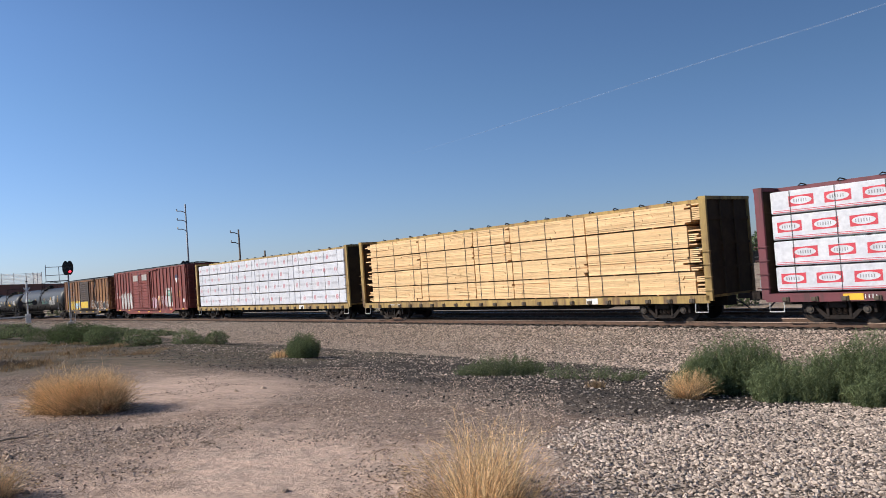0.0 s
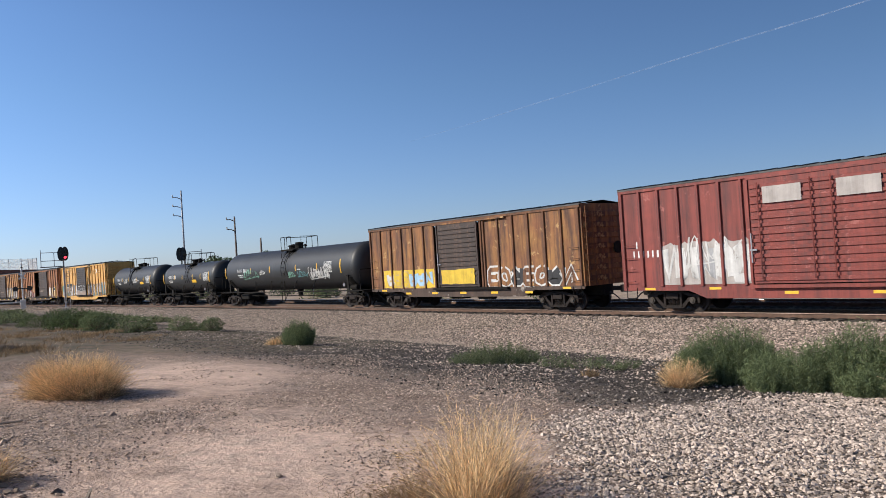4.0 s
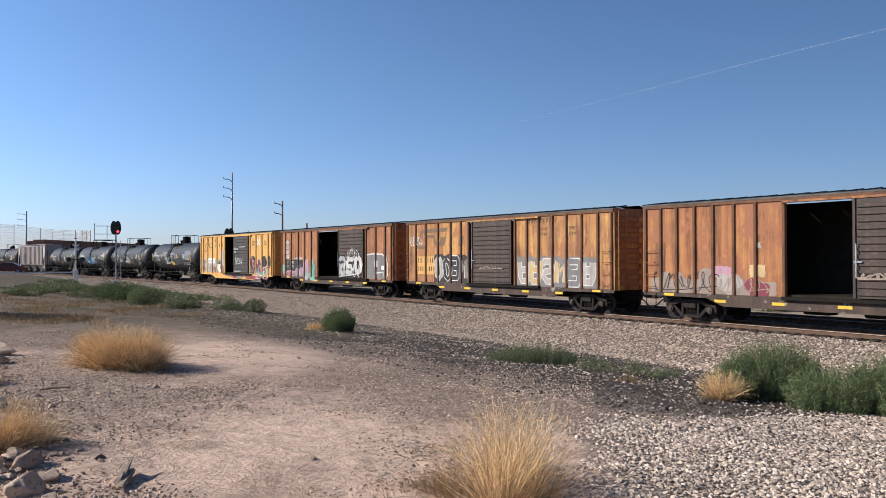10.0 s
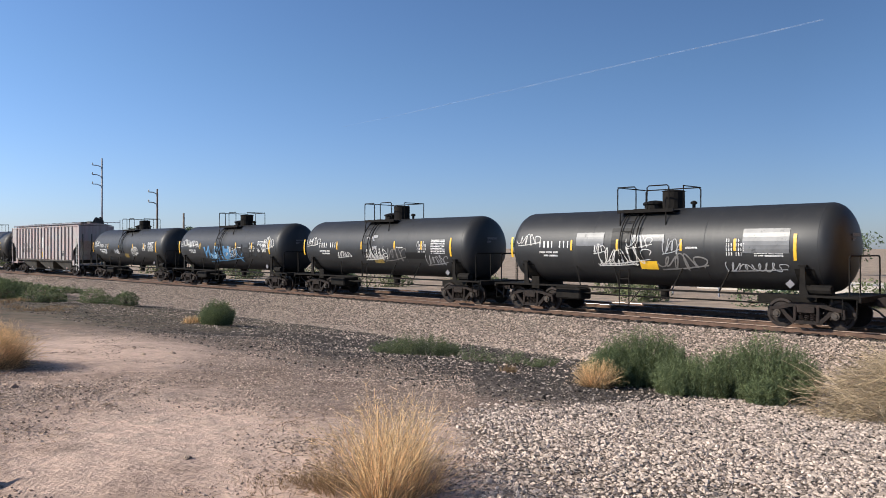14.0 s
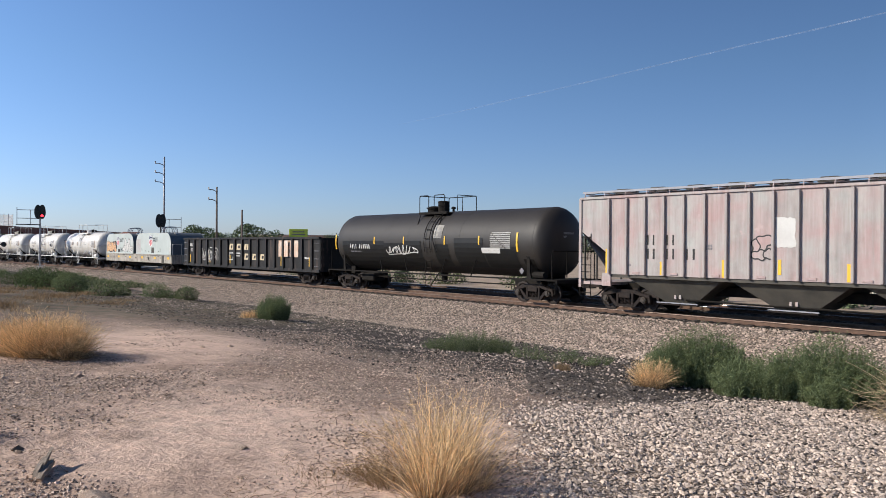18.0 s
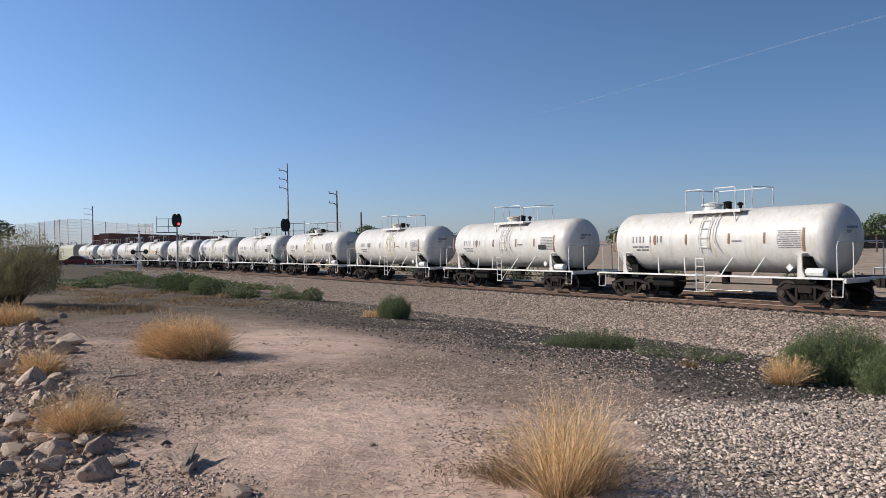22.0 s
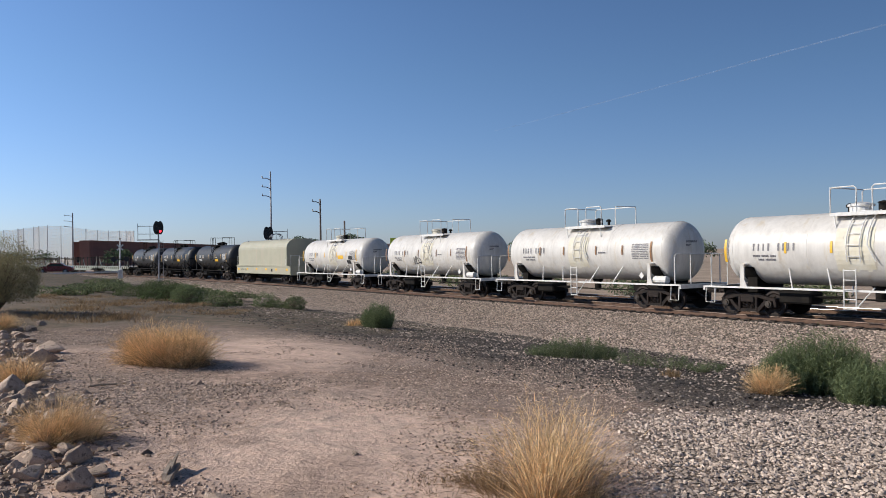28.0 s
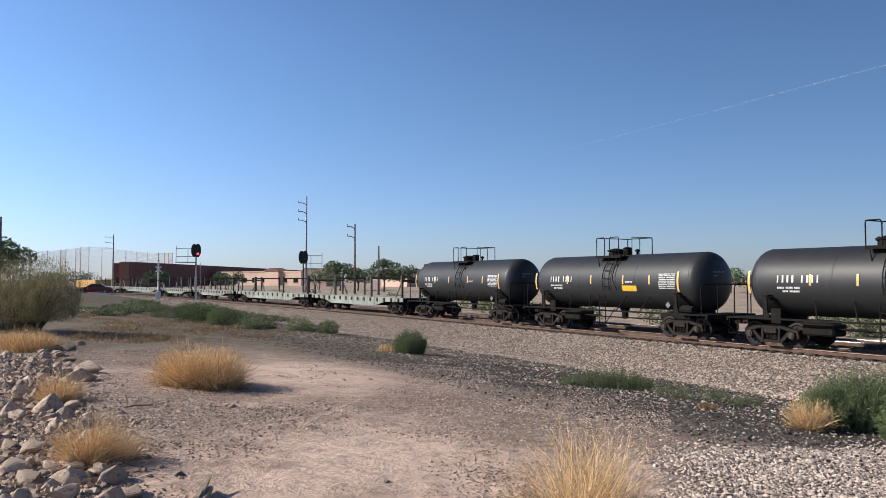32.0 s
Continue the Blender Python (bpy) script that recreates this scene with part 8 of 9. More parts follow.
def stems_mesh(lobes, n, rnd, r0=0.012):
    bm = bmesh.new()
    for _ in range(n):
        lx, ly, lz, rx, ry, rz = lobes[rnd.randrange(len(lobes))]
        tip = Vector((lx + rnd.uniform(-0.7, 0.7) * rx, ly + rnd.uniform(-0.7, 0.7) * ry, lz + rnd.uniform(0.0, 0.8) * rz))
        b = Vector((lx * 0.5 + rnd.uniform(-0.12, 0.12) * rx, ly * 0.5 + rnd.uniform(-0.12, 0.12) * ry, 0))
        mid = (b + tip) / 2 + Vector((rnd.uniform(-0.1, 0.1) * rx, rnd.uniform(-0.1, 0.1) * ry, 0.1 * rz))
        tube(bm, [b, mid, tip], [r0, r0 * 0.7, r0 * 0.3], 4, False)
    return bm


def bush(x, y, lobes, n, size, material, label, seed, stems=24, upright=0.0, name="weed_bush", category="bush", fill=0.55, r0=0.012, fuzz=0.03):
    rnd = random.Random(seed)
    t = thing(name, label, category, pose(x, y, height(x, y) - 0.02), "bushes by the track")
    part("branching", stems_mesh(lobes, stems, rnd, r0), M["bark"], t)
    tagged(part("foliage", leafy_mesh("foliage", lobes, n, rnd, size, upright, fill, fuzz), M[material], t), kind="stuff")
    return t


def feathery(x, y, lobes, n, label, seed, material="weed", leaf=0.042, per=50):
    """Upright weeds: many thin stems, each set with fine leaves, uneven in height."""
    rnd = random.Random(seed)
    t = thing("weed_bush", label, "bush", pose(x, y, height(x, y) - 0.02), "bushes by the track")
    verts, faces, sv, sf = [], [], [], []
    for _ in range(n):
        lx, ly, rx, ry, h = lobes[rnd.randrange(len(lobes))]
        an, q = rnd.uniform(0, 6.283), math.sqrt(rnd.random())
        bx, by = lx + q * rx * math.cos(an) * 0.8, ly + q * ry * math.sin(an) * 0.8
        ht = h * (1.05 - 0.5 * q * q) * rnd.uniform(0.7, 1.1)
        ox, oy = 0.30 * rx * q * math.cos(an) + rnd.gauss(0, 0.05), 0.30 * ry * q * math.sin(an) + rnd.gauss(0, 0.05)
        i0 = len(sv)
        sv += [(bx - 0.003, by, 0), (bx + 0.003, by, 0), (bx + ox + 0.001, by + oy, ht), (bx + ox - 0.001, by + oy, ht)]
        sf.append((i0, i0 + 1, i0 + 2, i0 + 3))
        for k in range(per):
            tt = 0.12 + 0.9 * (k + rnd.random()) / per
            c = Vector((bx + ox * tt + rnd.gauss(0, 0.022), by + oy * tt + rnd.gauss(0, 0.022), ht * tt))
            d = Vector((rnd.gauss(0, 0.7), rnd.gauss(0, 0.7), rnd.uniform(0.2, 1.1))).normalized()
            e = d.cross((rnd.gauss(0, 1), rnd.gauss(0, 1), 0.1)).normalized()
            s_ = leaf * rnd.uniform(0.6, 1.5)
            i0 = len(verts)
            verts += [c - d * s_ * 0.3, c + e * s_ * 0.085 + d * s_ * 0.3, c + d * s_, c - e * s_ * 0.085 + d * s_ * 0.3]
            faces.append((i0, i0 + 1, i0 + 2, i0 + 3))
    part("branching", raw("branching", sv, sf), M["weed_pale"], t)
    tagged(part("foliage", raw("foliage", verts, faces), M[material], t), kind="stuff")
    return t


def wild_mesh(name, n, r, h, rnd, width, open_=0.4, droop=0.25, awns=4):
    """Dry stems that fan out of a narrow foot, kinked on the way, with fine seed branches near their tips."""
    verts, faces = [], []

    def blade(p, d, ln, w, segs, bend_, kink):
        side = d.cross((rnd.gauss(0, 1), rnd.gauss(0, 1), 0.2)).normalized()
        i0 = len(verts)
        out = []
        for k in range(segs + 1):
            ww = w * (1 - 0.75 * k / segs)
            verts.extend((p - side * ww, p + side * ww))
            out.append((p.copy(), d.copy()))
            d = (d + bend_ / segs + Vector((rnd.gauss(0, kink), rnd.gauss(0, kink), rnd.gauss(0, kink)))).normalized()
            p = p + d * (ln / segs)
            p.z = max(p.z, 0.004)
        for k in range(segs):
            faces.append((i0 + 2 * k, i0 + 2 * k + 1, i0 + 2 * k + 3, i0 + 2 * k + 2))
        return out
    for _ in range(n):
        an, q = rnd.uniform(0, 6.283), math.sqrt(rnd.random())
        foot = Vector((r * q * math.cos(an), r * q * math.sin(an), 0.0))
        tilt = abs(rnd.gauss(0, open_)) * (0.4 + 0.7 * q)
        az = an + rnd.gauss(0, 0.7)
        d = Vector((math.sin(tilt) * math.cos(az), math.sin(tilt) * math.sin(az), math.cos(tilt)))
        ln = h * (rnd.uniform(0.25, 0.75) if rnd.random() < 0.45 else rnd.uniform(0.7, 1.08))
        fall = Vector((math.cos(az), math.sin(az), -0.7)) * rnd.uniform(0, 2 * droop) + Vector((rnd.gauss(0, 0.12), rnd.gauss(0, 0.12), 0))
        way = blade(foot, d, ln, width * rnd.uniform(0.6, 1.4), 6, fall, 0.07)
        for _ in range(awns):
            p, e = way[rnd.randrange(3, 7)]
            e = (e + Vector((rnd.gauss(0, 0.55), rnd.gauss(0, 0.55), rnd.gauss(0.1, 0.4)))).normalized()
            blade(p.copy(), e, ln * rnd.uniform(0.05, 0.16), width * 0.6, 2, Vector((0, 0, -0.3)), 0.1)
    return raw(name, verts, faces)


def wild_tuft(x, y, r, h, n, label, seed, material="straw", width=0.002, open_=0.4, droop=0.25, awns=4, litter=0):
    rnd = random.Random(seed)
    t = thing("dry_grass_tuft", label, "grass tuft", pose(x, y, height(x, y) - 0.015), "tufts of dry grass")
    tagged(part("grass", wild_mesh("grass", n, r, h, rnd, width, open_, droop, awns), M[material], t), kind="stuff")
    # dull dead stems, this many so that their colour shades the tuft's inside
    tagged(part("dead_grass", wild_mesh("dead_grass", n // 2, r * 1.3, h * 0.55, rnd, width, open_ * 1.6, droop * 2, 2), M["straw_dull"], t), kind="stuff")
    if litter:
        me = blades_mesh("fallen_grass", litter, r * 2.4, h * 0.35, rnd, width, 2.6, 1.2, 0.95)
        tagged(part("fallen_grass", me, M["straw_pale"], t), kind="stuff")
    return t


# dry tufts
wild_tuft(0.09, 5.15, 0.08, 0.68, 300, "tall dry golden grass tuft beside the pale rock", 1, width=0.0027, open_=0.34, litter=120)
wild_tuft(0.24, 5.5, 0.1, 0.75, 210, "dry golden grass tuft with bleached tips", 2, width=0.0027, open_=0.34)
wild_tuft(0.1, 5.75, 0.11, 0.74, 150, "dry golden grass tuft with bleached tips", 3, width=0.0027, open_=0.36)
wild_tuft(-0.2, 5.62, 0.17, 0.36, 300, "low ragged dry grass on bare dirt", 4, "straw_dull", width=0.002, open_=0.75, droop=0.4, litter=120)
wild_tuft(-0.4, 5.85, 0.14, 0.22, 200, "low ragged dry grass on bare dirt", 5, "straw_dull", width=0.002, open_=0.9, droop=0.5, litter=160)
wild_tuft(0.28, 6.1, 0.15, 0.66, 260, "thin dry grass tuft with bleached tips", 15, "straw_pale", width=0.002, open_=0.36)
wild_tuft(0.08, 6.35, 0.2, 0.46, 220, "thin dry grass tuft with bleached tips", 17, "straw_pale", width=0.002, open_=0.6)
wild_tuft(0.42, 5.7, 0.1, 0.48, 150, "small dry golden grass tuft on pale rock", 18, width=0.002, open_=0.6)
grass_tuft(-0.7, 5.55, 0.55, 0.10, 420, "flattened dull grass litter on bare dirt", 19, "straw_dull", 0.003, 1.8, 0.9, 0.95)
grass_tuft(-0.55, 7.3, 0.55, 0.10, 240, "flattened dry grass on bare dirt", 6, "straw_pale", 0.003, 1.8, 0.9, 0.95)
wild_tuft(-5.75, 11.95, 0.4, 0.66, 2600, "broad rounded tuft of dry golden grass", 7, width=0.003, open_=0.5, droop=0.35, awns=5, litter=200)
wild_tuft(-5.38, 11.85, 0.26, 0.56, 1200, "rounded tuft of dry golden grass", 27, width=0.003, open_=0.5, droop=0.35, awns=5)
wild_tuft(-6.12, 12.05, 0.28, 0.56, 1200, "rounded tuft of dry golden grass", 28, width=0.003, open_=0.5, droop=0.35, awns=5)
wild_tuft(-4.12, 6.35, 0.15, 0.42, 1200, "dry golden tuft among grey rocks", 8, width=0.0019, open_=0.6, droop=0.4, awns=5, litter=100)
wild_tuft(-3.95, 6.5, 0.16, 0.36, 500, "small dry golden tuft among grey rocks", 29, width=0.0019, open_=0.65, droop=0.4, awns=4)
wild_tuft(-6.7, 9.7, 0.17, 0.42, 900, "dry golden tuft among grey rocks", 9, width=0.0024, open_=0.6, droop=0.35, awns=4)
grass_tuft(-5.1, 7.9, 0.45, 0.22, 500, "thin dry grass between grey rocks", 16, "straw_pale", width=0.0024, lean=1.2, curl=0.7, core=0.9)
grass_tuft(-12.35, 16.5, 0.62, 0.66, 2600, "dry golden tuft at the foot of a large shrub", 10, width=0.005, lean=1.5, curl=0.9, core=0.75)
grass_tuft(-13.4, 17.6, 0.5, 0.5, 1500, "dry golden tuft at the foot of a large shrub", 11, width=0.005, lean=1.5, curl=0.9)
wild_tuft(3.79, 12.69, 0.17, 0.46, 1200, "small compact dry tuft beside green weeds", 12, width=0.003, open_=0.42, droop=0.3)
grass_tuft(2.55, 14.2, 0.26, 0.2, 260, "small yellowing tuft in the dark ditch", 13, "straw_dull", width=0.004)
grass_tuft(-5.35, 24.25, 0.45, 0.28, 600, "small dry tuft beside a round bush", 14, width=0.007, lean=0.9)
for k, (x, y) in enumerate(((-13.2, 26.5), (-16.0, 27.5), (-11.5, 27.0), (-18.5, 29.5), (-20.5, 33.0), (-14.5, 30.5), (-23.5, 34.0), (-12.6, 22.5), (-14.2, 21.0), (-11.4, 20.6), (-15.5, 24.6), (-17.5, 33.5))):
    grass_tuft(x, y, 1.7, 0.22, 700, "low patch of dry brown grass on dirt", 20 + k, "straw_dull", 0.01, 1.2, 0.8, 0.95)

# green plants
feathery(-4.61, 24.12, [(0, 0, 0.45, 0.45, 0.78), (-0.18, 0, 0.32, 0.36, 0.68), (0.18, 0, 0.32, 0.36, 0.7)], 700, "round green bush standing alone on dark gravel", 31, "weed", 0.042, 34)
bush(-20.2, 40.6, [(-1.2, 0, 0.3, 1.0, 0.7, 0.4), (-0.2, 0.3, 0.45, 0.8, 0.7, 0.5), (0.7, 0.1, 0.45, 1.0, 0.8, 0.55), (1.6, -0.3, 0.35, 0.8, 0.7, 0.45)], 14000, 0.035, "scrub_leaf", "wide low green bush on scrubby ground", 32, upright=0.6, fill=0.5)
bush(-15.58, 34.72, [(0, 0, 0.36, 0.78, 0.7, 0.52)], 4200, 0.045, "weed", "dense dark green bush on scrubby ground", 33, upright=0.2, fill=0.4)
bush(-13.9, 33.6, [(0, 0, 0.15, 0.6, 0.5, 0.3), (0.8, 0.2, 0.12, 0.5, 0.4, 0.28)], 1600, 0.045, "weed_pale", "small sparse green weed", 34)
bush(-12.3, 36.0, [(0, 0, 0.28, 0.62, 0.5, 0.45), (0.55, -0.2, 0.12, 0.6, 0.4, 0.25)], 3000, 0.04, "weed", "small green bush beside the ballast", 35, upright=0.3)
bush(-10.75, 35.6, [(0, 0, 0.25, 0.5, 0.45, 0.38)], 2200, 0.04, "weed_pale", "small grey-green bush beside the ballast", 36, upright=0.3)
bush(-17.2, 36.8, [(0, 0, 0.3, 0.9, 0.6, 0.5), (-1.2, 0.5, 0.3, 0.9, 0.6, 0.5)], 3200, 0.05, "scrub_leaf", "low green bush on scrubby ground", 37)
for k, (x, y) in enumerate(((-26, 44), (-30, 50), (-24, 37), (-33, 58), (-28, 62), (-19, 47), (-38, 66), (-22.5, 52))):
    bush(x, y, [(0, 0, 0.15, 1.3, 0.9, 0.3), (1.2, 0.3, 0.12, 1.0, 0.7, 0.25)], 1000, 0.07, "weed_pale", "thin low scrub on dry ground", 140 + k, 10)
feathery(0.98, 17.3, [(-0.55, 0, 0.4, 0.35, 0.36), (-0.1, 0, 0.42, 0.35, 0.52), (0.35, 0, 0.4, 0.35, 0.5), (0.75, 0, 0.32, 0.3, 0.34)], 520, "sparse green weeds in the dark ditch", 38, "weed_pale", 0.036, 26)
feathery(2.75, 15.9, [(-0.5, 0.3, 0.4, 0.3, 0.36), (0.1, 0, 0.5, 0.3, 0.3), (0.75, -0.3, 0.4, 0.3, 0.2)], 210, "thin weeds on dark gravel", 40, "weed_pale", 0.034, 20)
feathery(4.45, 13.1, [(-0.35, 0, 0.36, 0.35, 0.66), (0.0, 0.05, 0.42, 0.4, 0.9), (0.4, 0, 0.45, 0.4, 1.0), (0.75, -0.1, 0.36, 0.35, 0.8)], 1150, "tall feathery green weeds at the edge of pale rock", 41)
feathery(5.75, 11.8, [(-0.75, 0.35, 0.4, 0.38, 0.62), (-0.3, 0.2, 0.42, 0.38, 0.74), (0.1, 0.1, 0.42, 0.38, 0.85), (0.5, -0.05, 0.45, 0.4, 1.02), (0.85, -0.3, 0.36, 0.34, 0.82), (0.3, -0.5, 0.32, 0.28, 0.45)], 1500, "tall feathery green weeds at the edge of pale rock", 42)
feathery(8.2, 10.9, [(0, 0, 0.5, 0.4, 0.85), (0.6, 0.2, 0.4, 0.4, 0.7)], 700, "feathery green weeds behind dry brush", 43)
# tangled dry brush
rnd = random.Random(77)
brush = thing("dry_brush", "tangled heap of bleached dry brush twigs", "dry brush", pose(7.0, 10.3, height(7.0, 10.3) - 0.02))
bm = bmesh.new()
for _ in range(3200):
    an = rnd.uniform(0, 6.283)
    while True:
        v = Vector((rnd.uniform(-1, 1), rnd.uniform(-1, 1), rnd.uniform(0, 1)))
        if v.length < 1:
            break
    c0 = Vector((v.x * 1.35 + 0.45, v.y * 0.8 - 0.1, v.z * 0.95 * (1 - 0.15 * abs(v.x)) + 0.03))
    d = Vector((math.cos(an), math.sin(an), rnd.uniform(-0.5, 0.7)))
    ln = rnd.uniform(0.2, 0.6)
    b = Vector((-math.sin(an), math.cos(an), rnd.uniform(-0.5, 0.5))) * rnd.uniform(-0.22, 0.22)
    up = Vector((0, 0, rnd.uniform(-0.6, 0.5)))
    pts = [c0 + d * ln * q + (b * 2.2 + up * ln) * (q - q * q) for q in (0, 0.25, 0.5, 0.75, 1.0)]
    for q in pts:
        q.z = max(q.z, 0.01)
    tube(bm, pts, [0.003, 0.003, 0.0026, 0.0022, 0.0016], 3, False)
tagged(part("tangle", bm, M["brush"], brush), kind="stuff")
# the large shrub, and the tree behind it
bush(-16.65, 22.35, [(-0.9, 0, 1.15, 1.25, 1.1, 1.05), (0.35, 0.2, 1.3, 1.2, 1.1, 1.05), (1.0, -0.2, 0.95, 0.85, 0.9, 0.85), (-1.9, 0.3, 1.0, 1.0, 0.9, 0.9), (0, -0.4, 0.8, 1.3, 0.9, 0.7)], 62000, 0.026, "mesquite", "large rounded olive-green desert shrub", 51, 190, 0.5, "desert_shrub", "shrub", 0.62, 0.018, 0.09)


def tree(x, y, h, spread, n, label, seed, z=None, leaf=0.16, material="tree", crown=0.45):
    rnd = random.Random(seed)
    zz = height(x, y) if z is None else z
    t = thing("tree", label, "tree", pose(x, y, zz - 0.05), "trees beyond the tracks")
    bm = bmesh.new()
    tube(bm, [(0, 0, 0), (0.1, 0.05, h * 0.25), (-0.05, 0.1, h * 0.5)], [h * 0.035, h * 0.026, h * 0.018], 7)
    lobes = []
    for k in range(9):
        an = k * 2.4 + rnd.uniform(-0.4, 0.4)
        q = spread * rnd.uniform(0.25, 0.75)
        p = Vector((q * math.cos(an), q * math.sin(an), h * rnd.uniform(crown, 0.85)))
        tube(bm, [(0, 0.05, h * rnd.uniform(0.25, 0.5)), p * 0.6 + Vector((0, 0, h * 0.12)), p], [h * 0.014, h * 0.009, h * 0.004], 5)
        s = rnd.uniform(0.3, 0.5) * spread
        lobes.append((p.x, p.y, p.z, s, s, s * 0.75))
    part("trunk", bm, M["bark"], t)
    tagged(part("crown", leafy_mesh("crown", lobes, n, rnd, leaf, 0.0, 0.6), M[material], t), kind="stuff")
    return t


for k, (az, r, h, sp, n) in enumerate(((38.6, 62, 5.0, 2.6, 3600), (15.9, 170, 6.6, 5.0, 2600), (14.6, 168, 5.6, 4.0, 1800), (12.7, 150, 6.9, 3.2, 2200), (11.4, 155, 5.4, 3.2, 1600), (17.4, 190, 5.0, 4.5, 1500), (28.6, 170, 4.6, 3.4, 2600), (23.8, 210, 4.4, 4.5, 2400),
                                              (-22.1, 120, 5.6, 2.4, 1500), (-24.6, 95, 3.6, 3.0, 1500), (-18.0, 130, 4.2, 4.0, 1500), (-12.0, 140, 4.2, 4.0, 1500), (-29.0, 90, 3.6, 3.0, 1500), (-6.0, 150, 4.4, 4.0, 1500), (0.0, 160, 4.6, 4.4, 1500), (6.0, 165, 4.6, 4.4, 1500), (33.5, 230, 4.4, 6.0, 1200), (35.5, 200, 4.0, 5.0, 1200), (-33.0, 80, 4.0, 3.0, 1400))):
    x, y, z = polar(az, r)
    tree(x, y, h, sp, n, "leafy green tree with an open crown", 200 + k, leaf=0.2 if r > 100 else 0.12)


def palm(az, r, h, label, seed):
    """A tall thin trunk with a head of drooping fronds."""
    rnd = random.Random(seed)
    x, y, z = polar(az, r)
    t = thing("palm_tree", label, "palm tree", pose(x, y, z - 0.05), "trees beyond the tracks")
    part("trunk", turned([(0, 0.3), (h * 0.5, 0.2), (h, 0.18)], 8, "z"), M["bark"], t)
    verts, faces = [], []
    for k in range(34):
        an, up = rnd.uniform(0, 6.283), rnd.uniform(-0.4, 1.1)
        ln = rnd.uniform(1.3, 1.9)
        c, sn = math.cos(an), math.sin(an)
        i0 = len(verts)
        for j in range(5):
            q = j / 4
            o, zz = ln * q, h + ln * (up * q - 0.75 * q * q)
            w = 0.32 * math.sin(3.14 * min(0.95, q + 0.12))
            verts += [(o * c - sn * w, o * sn + c * w, zz), (o * c + sn * w, o * sn - c * w, zz)]
        for j in range(4):
            faces.append((i0 + 2 * j, i0 + 2 * j + 1, i0 + 2 * j + 3, i0 + 2 * j + 2))
    tagged(part("fronds", raw("fronds", verts, faces), M["tree"], t), kind="stuff")
    return t


palm(-22.37, 190, 6.2, "tall palm tree with a ragged head", 71)
palm(-30.8, 210, 5.2, "slender palm tree far beyond the tracks", 72)
palm(-32.0, 215, 5.7, "slender palm tree far beyond the tracks", 73)
# hedge of scrub along the far side of the tracks
rnd = random.Random(9)
for k in range(34):
    s = -14 + k * 5.2 + rnd.uniform(-1.5, 1.5)
    p = on_track(s, rnd.uniform(9.5, 16))
    w = rnd.uniform(0.9, 1.8)
    bush(p.x, p.y, [(0, 0, 0.5, w, w * 0.7, rnd.uniform(0.5, 1.0)), (w * 0.8, 0.3, 0.4, w * 0.8, w * 0.6, 0.6)], 900, 0.09, "weed_pale" if k % 3 else "tree", "scrubby green bush beyond the tracks", 300 + k, 8)

rnd = random.Random(19)
for k in range(26):
    p = on_track(-78 + k * 3.2 + rnd.uniform(-1.2, 1.2), rnd.uniform(20, 46))
    w = rnd.uniform(1.2, 2.4)
    bush(p.x, p.y, [(0, 0, 0.6, w, w * 0.7, rnd.uniform(0.6, 1.1)), (w * 0.8, 0.4, 0.45, w * 0.8, w * 0.6, 0.7)], 900, 0.1, "scrub_leaf" if k % 3 else "tree", "scrubby green bush beyond the tracks", 400 + k, 8)

# ---- rocks ----
def rock_bm(rnd, r, squash):
    bm = bmesh.new()
    bmesh.ops.create_icosphere(bm, subdivisions=4, radius=r)
    o = Vector((rnd.uniform(0, 50), rnd.uniform(0, 50), 0))
    cuts = [(Vector((rnd.gauss(0, 1), rnd.gauss(0, 1), rnd.gauss(0.2, 0.8))).normalized(), rnd.uniform(0.46, 0.80)) for _ in range(15)]
    for v in bm.verts:
        n = v.co.normalized()
        k = 1 + 0.40 * noise.noise(n * 1.2 + o) + 0.14 * noise.noise(n * 3.2 + o) + 0.05 * noise.noise(n * 8 + o)
        co = n * k
        for c, dist in cuts:
            e = co.dot(c) - dist
            if e > 0:
                co -= c * e * 0.93
        co *= r * (1 + 0.025 * noise.noise(n * 11 + o))
        v.co = Vector((co.x, co.y * 0.8, co.z * squash))
    return bm


rnd = random.Random(5)
rock_meshes = [mesh_of("rock", rock_bm(rnd, 1.0, sq)) for sq in (0.5, 0.6, 0.7, 0.55, 0.65, 0.8, 0.45, 0.7)]
for me in rock_meshes:
    me.materials.append(M["rock"])
    for f in me.polygons:
        f.use_smooth = True


def rock(x, y, r, k, label="rounded grey-brown rock in a row of rocks"):
    ob = new("rock", rock_meshes[k % len(rock_meshes)])
    ob.matrix_basis = pose(x, y, height(x, y) + r * 0.22, rnd.uniform(-12, 12), rnd.uniform(-12, 12), rnd.uniform(0, 360)) @ Matrix.Scale(r, 4)
    return tagged(ob, label, "rock", "row of rocks")


